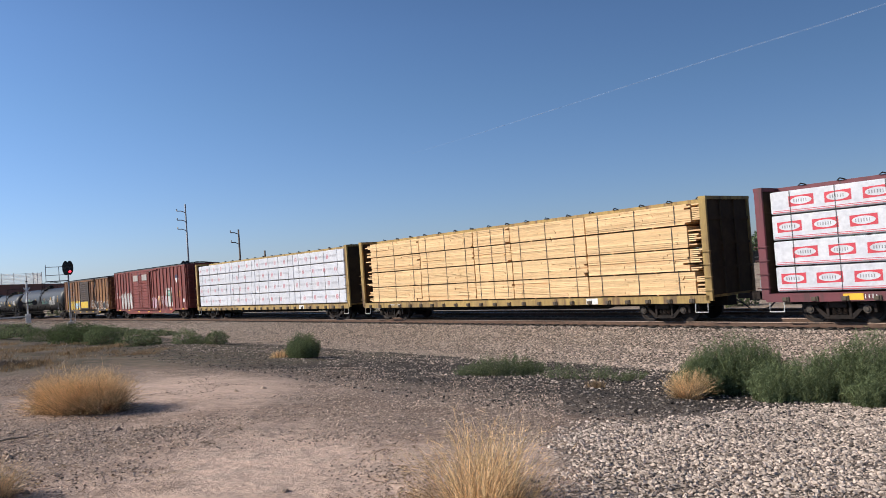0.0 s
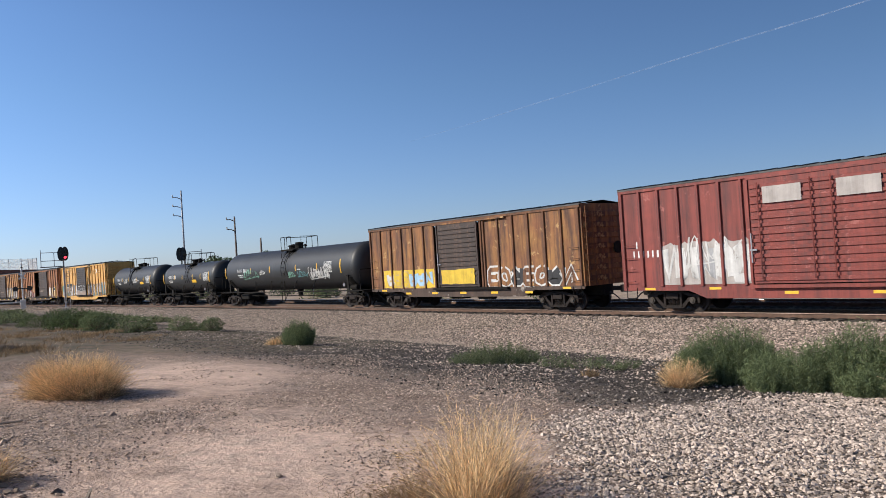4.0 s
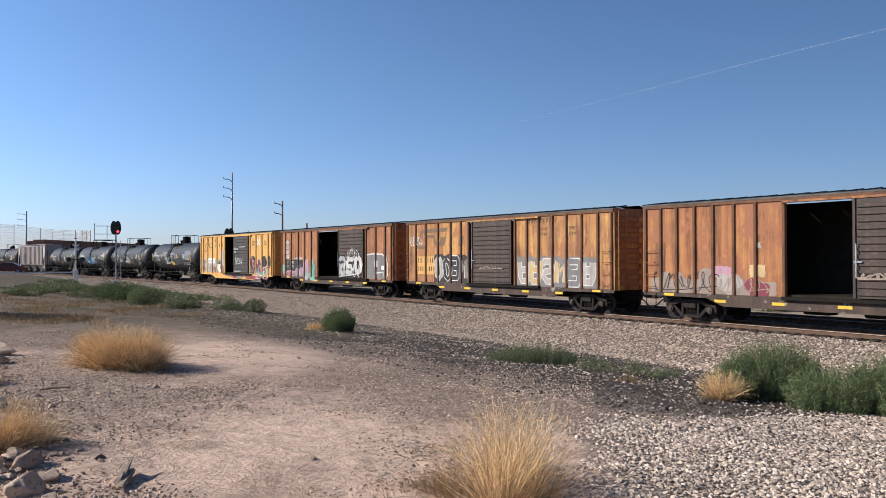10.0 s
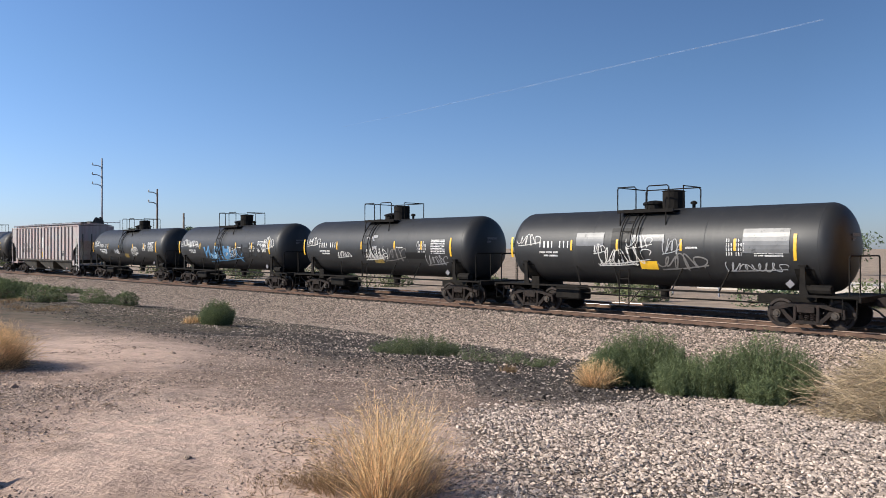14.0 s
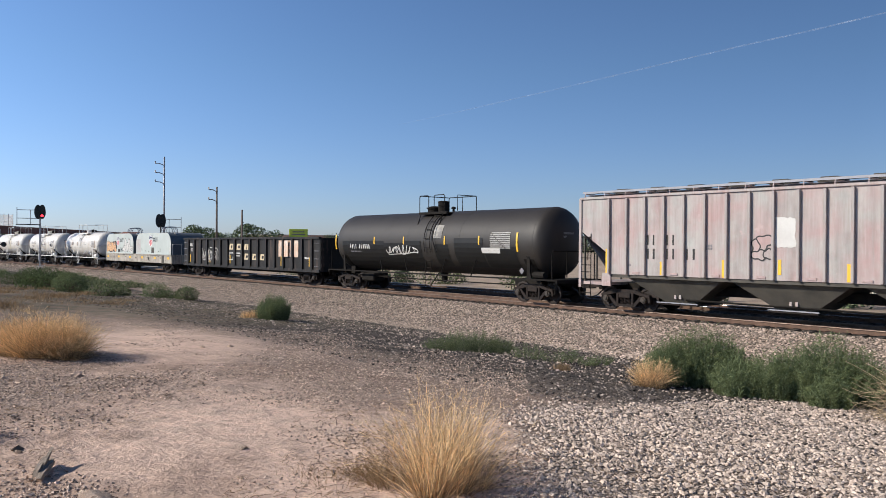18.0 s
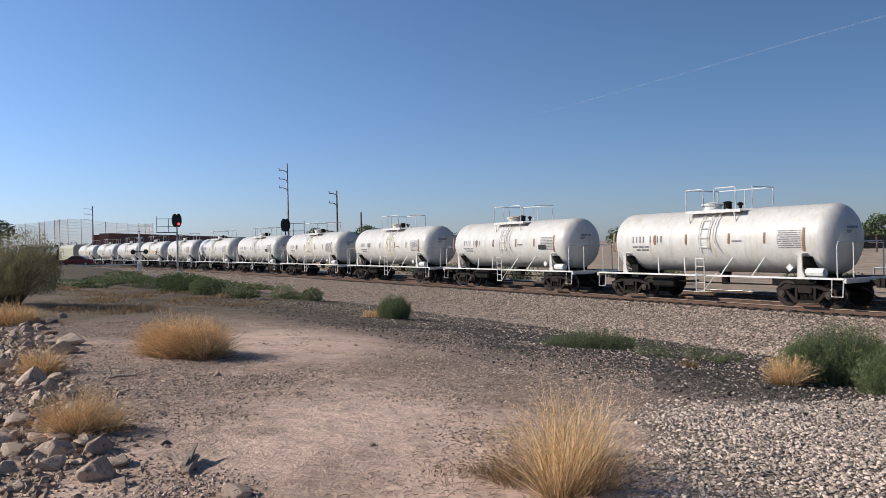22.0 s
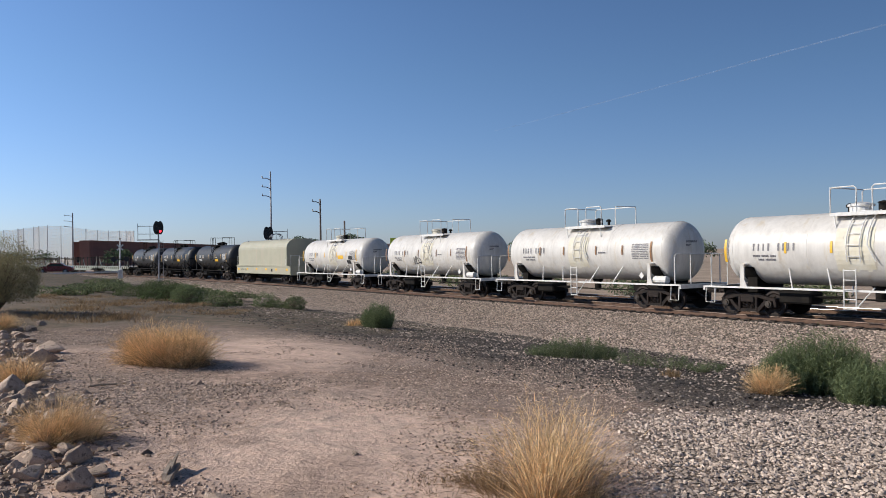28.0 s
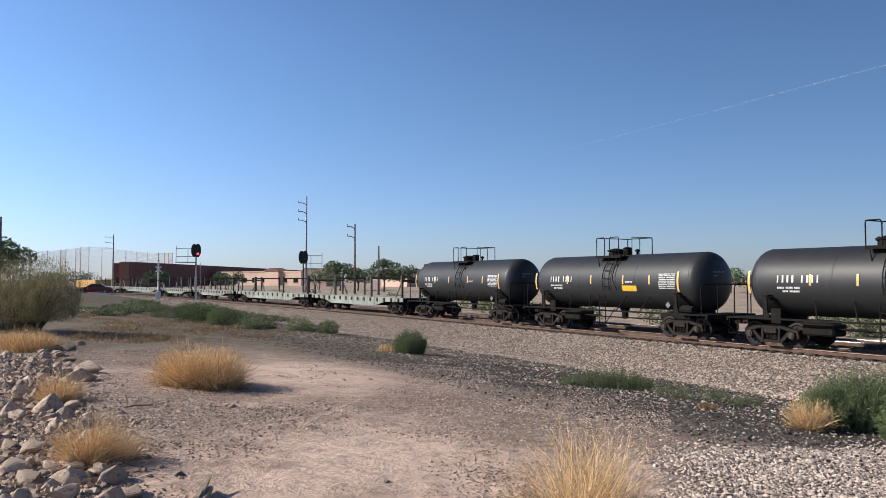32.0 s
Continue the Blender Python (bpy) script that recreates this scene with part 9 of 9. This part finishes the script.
for x, y, r in ((-7.7, 11.75, 0.32), (-8.4, 12.9, 0.30), (-6.35, 8.95, 0.22), (-3.55, 5.85, 0.17), (-3.85, 5.75, 0.19), (-3.2, 5.5, 0.12), (-4.15, 5.65, 0.15), (-3.7, 5.4, 0.14), (-4.5, 5.95, 0.16), (-2.95, 5.1, 0.1), (-4.9, 6.7, 0.17), (-4.7, 7.3, 0.14)):
    rock(x, y, r, rnd.randrange(8), "large rounded grey-brown rock in a row of rocks")
rock(-2.0, 4.9, 0.115, 3, "single smooth rock on bare dirt")
for _ in range(250):
    t = rnd.random() ** 1.2
    x0, y0 = -3.0 - 7.5 * t, 5.0 + 10.0 * t
    q = rnd.random() ** 1.3
    x, y = x0 - 0.2 - q * 1.15 + rnd.gauss(0, 0.1), y0 + q * 0.05 + rnd.gauss(0, 0.35)
    rock(x, y, rnd.uniform(0.035, 0.105) + 0.09 * rnd.random() ** 5, rnd.randrange(8))
for _ in range(26):
    t = rnd.random()
    rock(-10.2 - 3.5 * t + rnd.gauss(0, 0.5), 14.5 + 4.5 * t + rnd.gauss(0, 0.5), rnd.uniform(0.08, 0.2), rnd.randrange(8))
# a splintered board, a few flat stones and litter
board = thing("splintered_board", "grey splintered piece of weathered wood on dirt", "wood scrap", pose(-2.66, 5.55, height(-2.66, 5.55) + 0.015, 0, 0, 104) @ Matrix.Scale(0.95, 4))
part("plank", extruded([(-0.22, 0.0), (-0.05, 0.0), (0.2, 0.0), (0.25, 0.02), (0.16, 0.03), (0.22, 0.045), (0.05, 0.04), (-0.18, 0.035), (-0.24, 0.02)], -0.045, -0.01), M["wood_pale"], board)
part("splinter", extruded([(-0.16, 0.01), (0.08, 0.01), (0.27, 0.035), (0.12, 0.05), (0.19, 0.075), (0.0, 0.065), (-0.12, 0.05)], -0.005, 0.03), M["wood_pale"], board)
part("splinter", extruded([(-0.05, 0.03), (0.14, 0.06), (0.31, 0.11), (0.1, 0.085), (-0.04, 0.05)], -0.02, 0.0), M["wood_grey"], board)
stick = thing("dry_stick", "forked dry stick lying on dirt", "stick", pose(-5.42, 9.3, height(-5.42, 9.3) + 0.015, 0, 0, 35) @ Matrix.Scale(0.65, 4))
part("stem", tubes([[(-0.12, 0, 0), (0.1, 0.03, 0.02), (0.4, 0.0, 0.01)]], 0.016, 5), M["wood_grey"], stick)
part("fork", tubes([[(-0.08, 0, 0.0), (-0.06, -0.01, 0.12), (-0.1, 0.02, 0.24)]], 0.014, 5), M["wood_grey"], stick)
for k, (x, y, r) in enumerate(((-2.7, 12.71, 0.05), (-2.55, 12.9, 0.05), (-4.3, 9.9, 0.08), (-0.85, 7.75, 0.05), (4.82, 11.2, 0.06), (-6.6, 10.6, 0.06), (-5.1, 9.6, 0.05), (-1.48, 6.55, 0.06), (-3.9, 13.9, 0.07), (-3.5, 14.3, 0.07))):
    ob = new("flat_stone", rock_meshes[0])
    ob.matrix_basis = pose(x, y, height(x, y) + r * 0.2, 0, 0, 40 * k) @ Matrix.Scale(r, 4)
    tagged(ob, "small flat pale stone lying on dirt", "stone")



def litter_mesh(n, rnd, x0, x1, y0, y1, ln, r):
    """Short dead stalks and twigs that lie about."""
    bm = bmesh.new()
    for _ in range(n):
        x, y = rnd.uniform(x0, x1), rnd.uniform(y0, y1)
        if noise.noise((x * 1.4, y * 1.4, 3)) < rnd.uniform(-0.3, 0.3):
            continue
        an, q = rnd.uniform(0, 6.283), rnd.uniform(0.4, 1.0) * ln
        z = height(x, y) + 0.006
        dx, dy = math.cos(an) * q, math.sin(an) * q
        tube(bm, [(x, y, z), (x + dx * 0.5 - dy * 0.12, y + dy * 0.5 + dx * 0.12, z + rnd.uniform(0.0, 0.025)), (x + dx, y + dy, z + 0.002)], [r, r * 0.9, r * 0.6], 3, False)
    return bm


for name, material, label, box_, n, ln, r in (
        ("twig_litter", "bark", "dark dead twigs scattered on bare dirt", (-1.1, 0.3, 5.0, 8.2), 620, 0.09, 0.0022),
        ("stalk_litter", "straw_dull", "broken dry stalks scattered on bare dirt", (-1.3, 0.4, 4.8, 8.6), 900, 0.11, 0.0018),
        ("rock_litter", "straw_dull", "broken dry stalks between the rocks", (-6.5, -2.6, 5.0, 10.0), 900, 0.12, 0.002)):
    ob = new(name, mesh_of(name, litter_mesh(n, random.Random(n), *box_, ln, r)))
    ob.data.materials.append(M[material])
    tagged(ob, label, "litter", kind="stuff")

# ---- poles and signals ----
def utility_pole(az, r, top, arms, label, rad=0.13, steel=False):
    x, y, z = polar(az, r)
    t = thing("utility_pole", label, "utility pole", pose(x, y, z, 0, 0, az), "utility poles")
    m = M["pole_steel"] if steel else M["pole"]
    part("shaft", turned([(-0.3, rad), (top - z, rad * 0.62)], 10, "z"), m, t, smooth=True)
    for zz, ln in arms:
        arm = part("arm", tubes([[(0, 0, zz - z - 0.25), (-ln * 0.5, 0, zz - z - 0.02), (-ln, 0, zz - z)]], 0.06, 6), m, t)
        part("insulator", turned([(0, 0.04), (0.08, 0.09), (0.16, 0.05), (0.22, 0.09), (0.3, 0.03)], 8, "z"), M["concrete"], arm).location = (-ln, 0, zz - z)
    return t


utility_pole(18.36, 108, 13.9, ((13.0, 1.1), (11.8, 1.1), (10.6, 1.1)), "tall slim pole with three side arms", 0.15, True)
utility_pole(14.84, 98, 9.45, ((9.1, 0.95), (7.9, 0.95)), "wooden pole with two side arms", 0.15)
utility_pole(13.1, 96, 6.6, (), "short bare wooden pole", 0.16)
utility_pole(31.4, 250, 15.8, ((15.0, 2.2), (13.4, 2.2), (11.8, 2.2)), "tall distant pole with three side arms", 0.28, True)
utility_pole(38.11, 64, 7.0, ((6.7, 0.5),), "dark wooden pole behind a shrub", 0.11)
utility_pole(36.4, 300, 13.0, ((12.2, 1.4),), "tall distant pole on the horizon", 0.22, True)

x, y, z = polar(9.12, 75)
sign = thing("sign_board", "yellow-green sign board on two posts beyond the railway", "sign board", pose(x, y, z, 0, 0, 9.12))
part("board", boxes((-0.87, 0.87, -0.05, 0.05, 2.75 - z, 3.98 - z), bevel=0.02), M["sign_lime"], sign, "yellow-green board")
for dx in (-0.6, 0.6):
    part("post", boxes((dx - 0.05, dx + 0.05, 0.05, 0.15, -0.2, 3.9 - z)), M["pole_steel"], sign)
for zz, w in ((3.66, 0.55), (3.4, 0.62), (3.1, 0.5)):
    part("print_bar", boxes((-w, w, -0.056, -0.05, zz - z, zz - z + 0.1)), M["ink_grey"], sign)


def signal(az, r, head, lit, label, gantry):
    x, y, z = polar(az, r)
    t = thing("railway_signal", label, "railway signal", pose(x, y, z, 0, 0, az), "railway signals")
    part("mast", tubes([[(0, 0, -0.2), (0, 0, head - z + 0.3)]], 0.085, 8), M["pole_steel"] if lit else M["signal_black"], t)
    part("base", boxes((-0.35, 0.35, -0.35, 0.35, -0.1, 0.35), bevel=0.04), M["concrete"], t)
    for k, dx in enumerate((-0.2, 0.2)):
        oval = [(dx + 0.36 * math.cos(q * math.pi / 10), head - z + 0.78 * math.sin(q * math.pi / 10)) for q in range(20)]
        bp = part("backplate", extruded(oval, -0.34 - 0.3 * k, -0.3 - 0.3 * k), M["signal_black"], t, "oval black backplate")
        for j, dz in enumerate((0.42, 0.0, -0.42)):
            hood = turned([(0, 0.14), (0.3, 0.15), (0.3, 0.13), (0.02, 0.12)], 12, "y")
            part("hood", hood, M["signal_black"], bp).matrix_basis = Matrix.Translation((dx, -0.36 - 0.3 * k, head - z + dz)) @ Matrix.Rotation(math.pi, 4, "Z")
            on = lit and k == 1 and j == 2
            part("lens", turned([(-0.02, 0.14 if on else 0.1), (0.02, 0.15 if on else 0.115), (0.05, 0.05)], 12, "y"), M["red_light"] if on else M["car_glass"], bp).location = (dx, -0.42 - 0.3 * k - (0.22 if on else 0), head - z + dz)
    sg = gantry
    zt = head - z
    rails = []
    for dz in (0.2, -0.7, -1.35):
        rails.append([(0, -0.1, zt + dz), (sg * 2.2, -0.1, zt + dz)])
    rails += [[(sg * 0.9, -0.1, zt + 0.2), (sg * 0.9, -0.1, zt - 1.35)], [(sg * 2.2, -0.1, zt + 0.5), (sg * 2.2, -0.1, zt - 1.35)]]
    part("work_rail", tubes(rails, 0.035, 5), M["pole_steel"], t)
    part("work_platform", boxes((min(0, sg * 2.3), max(0, sg * 2.3), -0.4, 0.3, zt - 1.42, zt - 1.36)), M["signal_black"], t)
    part("mast_ladder", ladder_bm(0.12, 0.5, 0.2, zt - 1.4, 12, 0.25, 0.022), M["pole_steel"], t)
    return t


signal(26.03, 95, 5.85, True, "railway signal mast with a red light", -1)
signal(18.57, 94, 5.1, False, "railway signal mast seen with its lamps dark", 1)

# crossing post with crossed boards and lamps
x, y, z = polar(28.5, 106)
xb = thing("crossing_signal", "white crossing post with crossed boards and black lamp discs", "crossing signal", pose(x, y, z, 0, 0, 28.5))
part("post", tubes([[(0, 0, -0.2), (0, 0, 5.3)]], 0.1, 8), M["white_steel"], xb)
for an in (45, -45):
    part("crossed_board", boxes((-0.5, 0.5, -0.03, 0.03, -0.09, 0.09)), M["white_steel"], xb).matrix_basis = Matrix.Translation((0, -0.14 - (0.07 if an > 0 else 0), 4.3)) @ Matrix.Rotation(radians(an), 4, "Y")
part("lamp_bar", boxes((-1.0, 1.0, -0.14, -0.06, 2.75, 2.87)), M["signal_black"], xb)
for dx in (-0.75, 0.75):
    part("lamp_disc", turned([(-0.2, 0.3), (-0.16, 0.3), (-0.15, 0.1)], 16, "y"), M["signal_black"], xb).location = (dx, -0.1, 2.8)
part("gate_box", boxes((-0.3, 0.3, -0.4, 0.3, 0.4, 1.5), bevel=0.04), M["white_steel"], xb)
part("gate_arm", boxes((-9.5, 0.2, -0.5, -0.44, 1.15, 1.3)), M["white_steel"], xb)
part("bell", turned([(0, 0.05), (0.05, 0.18), (0.15, 0.05)], 12, "z"), M["signal_black"], xb).location = (0, 0, 5.3)

# dark red car waiting at the crossing
x, y, z = polar(32.5, 119)
auto = thing("parked_car", "dark red sedan waiting beside the crossing", "car", pose(x, y, z, 0, 0, 32.5 + 180 - 8))
prof = [(-2.35, 0.35), (-2.38, 0.75), (-2.1, 0.95), (-1.55, 1.0), (-0.85, 1.42), (0.35, 1.46), (1.05, 1.02), (2.05, 0.86), (2.35, 0.65), (2.35, 0.32)]
part("body", extruded(prof, -0.88, 0.88), M["car_red"], auto)
part("side_window", extruded([(-1.35, 1.02), (-0.8, 1.37), (0.3, 1.4), (0.85, 1.02)], -0.89, -0.885), M["car_glass"], auto)
part("side_window", extruded([(-1.35, 1.02), (-0.8, 1.37), (0.3, 1.4), (0.85, 1.02)], 0.885, 0.89), M["car_glass"], auto)
for wx in (-1.4, 1.45):
    for wy in (-0.82, 0.82):
        w = part("wheel", turned([(-0.1, 0.3), (-0.09, 0.33), (0.09, 0.33), (0.1, 0.3)], 16, "y"), M["rubber"], auto)
        w.location = (wx, wy, 0.33)
        part("rim", turned([(-0.105, 0.2), (0.105, 0.2)], 12, "y"), M["pole_steel"], w)
for wy in (-0.6, 0.6):
    part("headlight", boxes((2.3, 2.37, wy - 0.18, wy + 0.18, 0.6, 0.72)), M["ink_white"], auto)
    part("tail_light", boxes((-2.4, -2.34, wy - 0.18, wy + 0.18, 0.7, 0.82)), M["ink_red"], auto)

# ---- far buildings and the net ----
def wall_between(name, a0, a1, top, material, depth, label, windows=0, base=0.0):
    (x0, y0, _), (x1, y1, _) = polar(*a0), polar(*a1)
    ln = math.hypot(x1 - x0, y1 - y0)
    t = thing(name, label, "building", pose(x0, y0, base, 0, 0, math.degrees(math.atan2(y1 - y0, x1 - x0))), kind="")
    part("wall", boxes((0, ln, 0, depth, -1.0, top - base)), M[material], t)
    part("roof", boxes((0.4, ln - 0.4, 0.4, depth - 0.4, top - base - 0.3, top - base - 0.1)), M["concrete"], t)
    part("parapet", boxes((-0.15, ln + 0.15, -0.15, 0.2, top - base - 0.35, top - base + 0.05)), M[material], t)
    for k in range(windows):
        q = (k + 0.5) * ln / windows
        wd = part("window", boxes((q - 1.3, q + 1.3, -0.06, 0.0, 1.2, 3.0)), M["car_glass"], t)
        part("sill", boxes((q - 1.4, q + 1.4, -0.2, -0.06, 1.05, 1.2)), M["concrete"], wd)
    return t


wall_between("warehouse", (31.4, 262), (30.4, 262), 7.5, "brick", 20, "low brown brick end of a warehouse", 1)
wall_between("warehouse", (30.4, 258), (18.4, 500), 7.9, "brick", 3, "long brown brick warehouse", 16)
wall_between("shop_building", (24.9, 330), (18.7, 287.7), 5.5, "stucco", 6, "long low pink stucco building", 9)
gx_, gy_, _ = polar(20.6, 299)
gable = thing("gable_building", "small pink gabled porch of a stucco building", "building", pose(gx_, gy_, 0, 0, 0, -30))
part("wall", boxes((-4, 4, -1.5, 3, -1, 5.6)), M["stucco"], gable)
part("roof", extruded([(-4.6, 5.6), (4.6, 5.6), (0.6, 6.7), (-0.6, 6.7)], -1.9, 3.4), M["brick"], gable)
wall_between("shed", (16.9, 250), (15.9, 262), 6.0, "stucco", 8, "small pale shed behind trees")
wall_between("store_building", (11.0, 230), (6.6, 240), 5.4, "stucco", 18, "low pale building behind the tank cars", 6)
wall_between("blue_roofed_shed", (-19.5, 150), (-27.5, 165), 3.4, "car_glass", 14, "low dark shed beyond the tracks", 5)
# tall netting on poles
net = thing("driving_range_net", "tall pale net hung on a row of poles", "net fence")
pts = []
for k, az in enumerate((27.6, 27.85, 28.1, 28.5, 29.2, 29.9, 30.6, 32.1, 32.9, 33.4, 33.7, 34.3, 34.6, 35.4, 36.4)):
    r = 345 - 4 * k
    x, y, _ = polar(az, r, 0)
    top = 2.494 + r * math.tan(radians(1.8 + 0.36 * math.exp(-((az - 32.6) / 2.0) ** 2)))
    pts.append((x, y, top))
    part("net_pole", tubes([[(x, y, -1), (x, y, top + 0.3)]], 0.10 if k % 3 else 0.13, 6), M["pole_steel"], net)
bm = bmesh.new()
for (x0, y0, t0), (x1, y1, t1) in zip(pts, pts[1:]):
    n = max(3, int(math.hypot(x1 - x0, y1 - y0) / 0.28))
    for k in range(n + 1):
        q = k / n
        tube(bm, [(x0 + (x1 - x0) * q, y0 + (y1 - y0) * q, 0.5), (x0 + (x1 - x0) * q, y0 + (y1 - y0) * q, t0 + (t1 - t0) * q)], 0.045, 3, False)
    for k in range(26):
        q = (k + 1) / 26
        tube(bm, [(x0, y0, t0 * q), (x1, y1, t1 * q)], 0.035, 3, False)
tagged(part("netting", bm, M["ink_white"], net), kind="stuff")

# low pale kerb wall, and a pipe rail beyond the tracks
p0, p1 = on_track(-30, 24), on_track(26, 24)
ln = (p1 - p0).length
kerb = thing("concrete_barrier", "low pale concrete barrier beyond the tracks", "barrier", pose(p0.x, p0.y, -0.25, 0, 0, math.degrees(math.atan2(p1.y - p0.y, p1.x - p0.x))))
for k in range(14):
    part("barrier_block", boxes((k * ln / 14 + 0.03, (k + 1) * ln / 14 - 0.03, -0.2, 0.2, -0.3, 0.75), bevel=0.04), M["concrete"], kerb)
p0, p1 = on_track(-26, 17), on_track(24, 17)
ln = (p1 - p0).length
fence = thing("pipe_fence", "grey steel pipe fence beyond the tracks", "fence", pose(p0.x, p0.y, -0.25, 0, 0, math.degrees(math.atan2(p1.y - p0.y, p1.x - p0.x))))
for k in range(18):
    part("post", tubes([[(k * ln / 17, 0, -0.3), (k * ln / 17, 0, 0.95)]], 0.06, 6), M["pole_steel"], fence)
part("rail", tubes([[(0, 0, 0.9), (ln, 0, 0.9)]], 0.05, 6), M["pole_steel"], fence)

# vapour trail high in the sky
def vapour():
    m = bpy.data.materials.new("vapour_trail")
    m.use_nodes = True
    nt = m.node_tree
    b = nt.nodes["Principled BSDF"]
    b.inputs["Base Color"].default_value = (0.9, 0.92, 0.95, 1)
    b.inputs["Roughness"].default_value = 1.0
    co = nt.nodes.new("ShaderNodeTexCoord")
    t = nt.nodes.new("ShaderNodeTexNoise")
    t.inputs["Scale"].default_value = 0.02
    r = nt.nodes.new("ShaderNodeMapRange")
    r.inputs["From Min"].default_value, r.inputs["From Max"].default_value = 0.3, 0.75
    r.inputs["To Min"].default_value, r.inputs["To Max"].default_value = 0.02, 0.13
    nt.links.new(co.outputs["Object"], t.inputs["Vector"])
    nt.links.new(t.outputs["Fac"], r.inputs["Value"])
    nt.links.new(r.outputs[0], b.inputs["Alpha"])
    return m


def in_sky(az, el, r=4200):
    a_, e_ = radians(az), radians(el)
    return Vector((-r * math.sin(a_) * math.cos(e_), r * math.cos(a_) * math.cos(e_), r * math.sin(e_)))


trail_pts = [in_sky(az, el) for az, el in ((2.0, 8.85), (-2.0, 9.72), (-6.0, 10.62), (-11.59, 11.76), (-16.5, 12.72), (-22.2, 13.66), (-27.0, 14.3), (-31.5, 14.9))]
bm = bmesh.new()
tube(bm, trail_pts, [0.6, 2.0, 2.6, 3.0, 3.2, 3.4, 3.4, 3.4], 6)
trail = new("vapour_trail", mesh_of("vapour_trail", bm))
trail.data.materials.append(vapour())
tagged(trail, "thin white vapour trail across the blue sky", "vapour trail", kind="structure")

# ---- ties under the rails ----
tie_mesh = mesh_of("tie", boxes((-0.115, 0.115, -1.3, 1.3, -0.34, -0.165), bevel=0.012))
tie_mesh.materials.append(M["tie"])
plate_mesh = mesh_of("tie_plate", boxes((-0.11, 0.11, -0.17, 0.17, -0.168, -0.148)))
plate_mesh.materials.append(M["truck"])
bed = thing("track_bed", "row of dark creosoted wooden ties under the rails", "railway ties", kind="structure")
for k in range(150):
    s = -8 + k * 0.52
    p = on_track(s)
    tie = new("tie", tie_mesh)
    tie.parent = bed
    tie.matrix_basis = Matrix.Translation(p) @ pose(0, 0, 0, 0, 0, heading(s) + random.uniform(-0.6, 0.6))
    for y in (-0.755, 0.755):
        pl = new("tie_plate", plate_mesh)
        pl.parent = tie
        pl.location = (0, y, 0)
far_bed = thing("far_track_bed", "row of dark wooden ties under the far rails", "railway ties", kind="structure")
for k in range(110):
    s = -14 + k * 0.54
    tie = new("tie", tie_mesh)
    tie.parent = far_bed
    tie.matrix_basis = Matrix.Translation(on_track(s, 4.35)) @ pose(0, 0, 0, 0, 0, heading(s))
verts, faces = [], []
for off, k0, k1, s0 in ((0.0, 150, 420, -8), (4.35, 110, 300, -14)):
    for k in range(k0, k1):
        s = s0 + k * 0.53
        i0 = len(verts)
        for z in (-0.34, -0.165):
            for ds, o in ((-0.115, -1.3), (0.115, -1.3), (0.115, 1.3), (-0.115, 1.3)):
                verts.append(on_track(s + ds, off + o, z))
        faces += [tuple(i0 + i for i in q) for q in ((4, 5, 6, 7), (0, 1, 5, 4), (1, 2, 6, 5), (2, 3, 7, 6), (3, 0, 4, 7))]
rest = new("distant_ties", raw("distant_ties", verts, faces))
rest.data.materials.append(M["tie"])
tagged(rest, "dark wooden ties running into the distance", "railway ties", kind="stuff")

# ---- motion ----
def motions():
    times = [k * 2.0 for k in range(17)]
    for car, c in TRAIN:
        rows = []
        for t in times:
            s = c - run_of(t)
            rows.append((t, Matrix.Translation(on_track(s)) @ pose(0, 0, 0, 0, 0, heading(s))))
        walk(car, rows)
    # all wheels roll alike: one turn for each 2.86 m run
    first = WHEELSETS[0]
    walk(first, [(f / FPS, pose(0, 0, 0, 0, math.degrees(run_of(f / FPS) / 0.455), 0)) for f in range(int(32 * FPS) + 1)])
    keys = first.animation_data
    for ws in WHEELSETS[1:]:
        ws.rotation_mode = "QUATERNION"
        ws.animation_data_create()
        ws.animation_data.action = keys.action
        ws.animation_data.action_slot = keys.action_slot


motions()
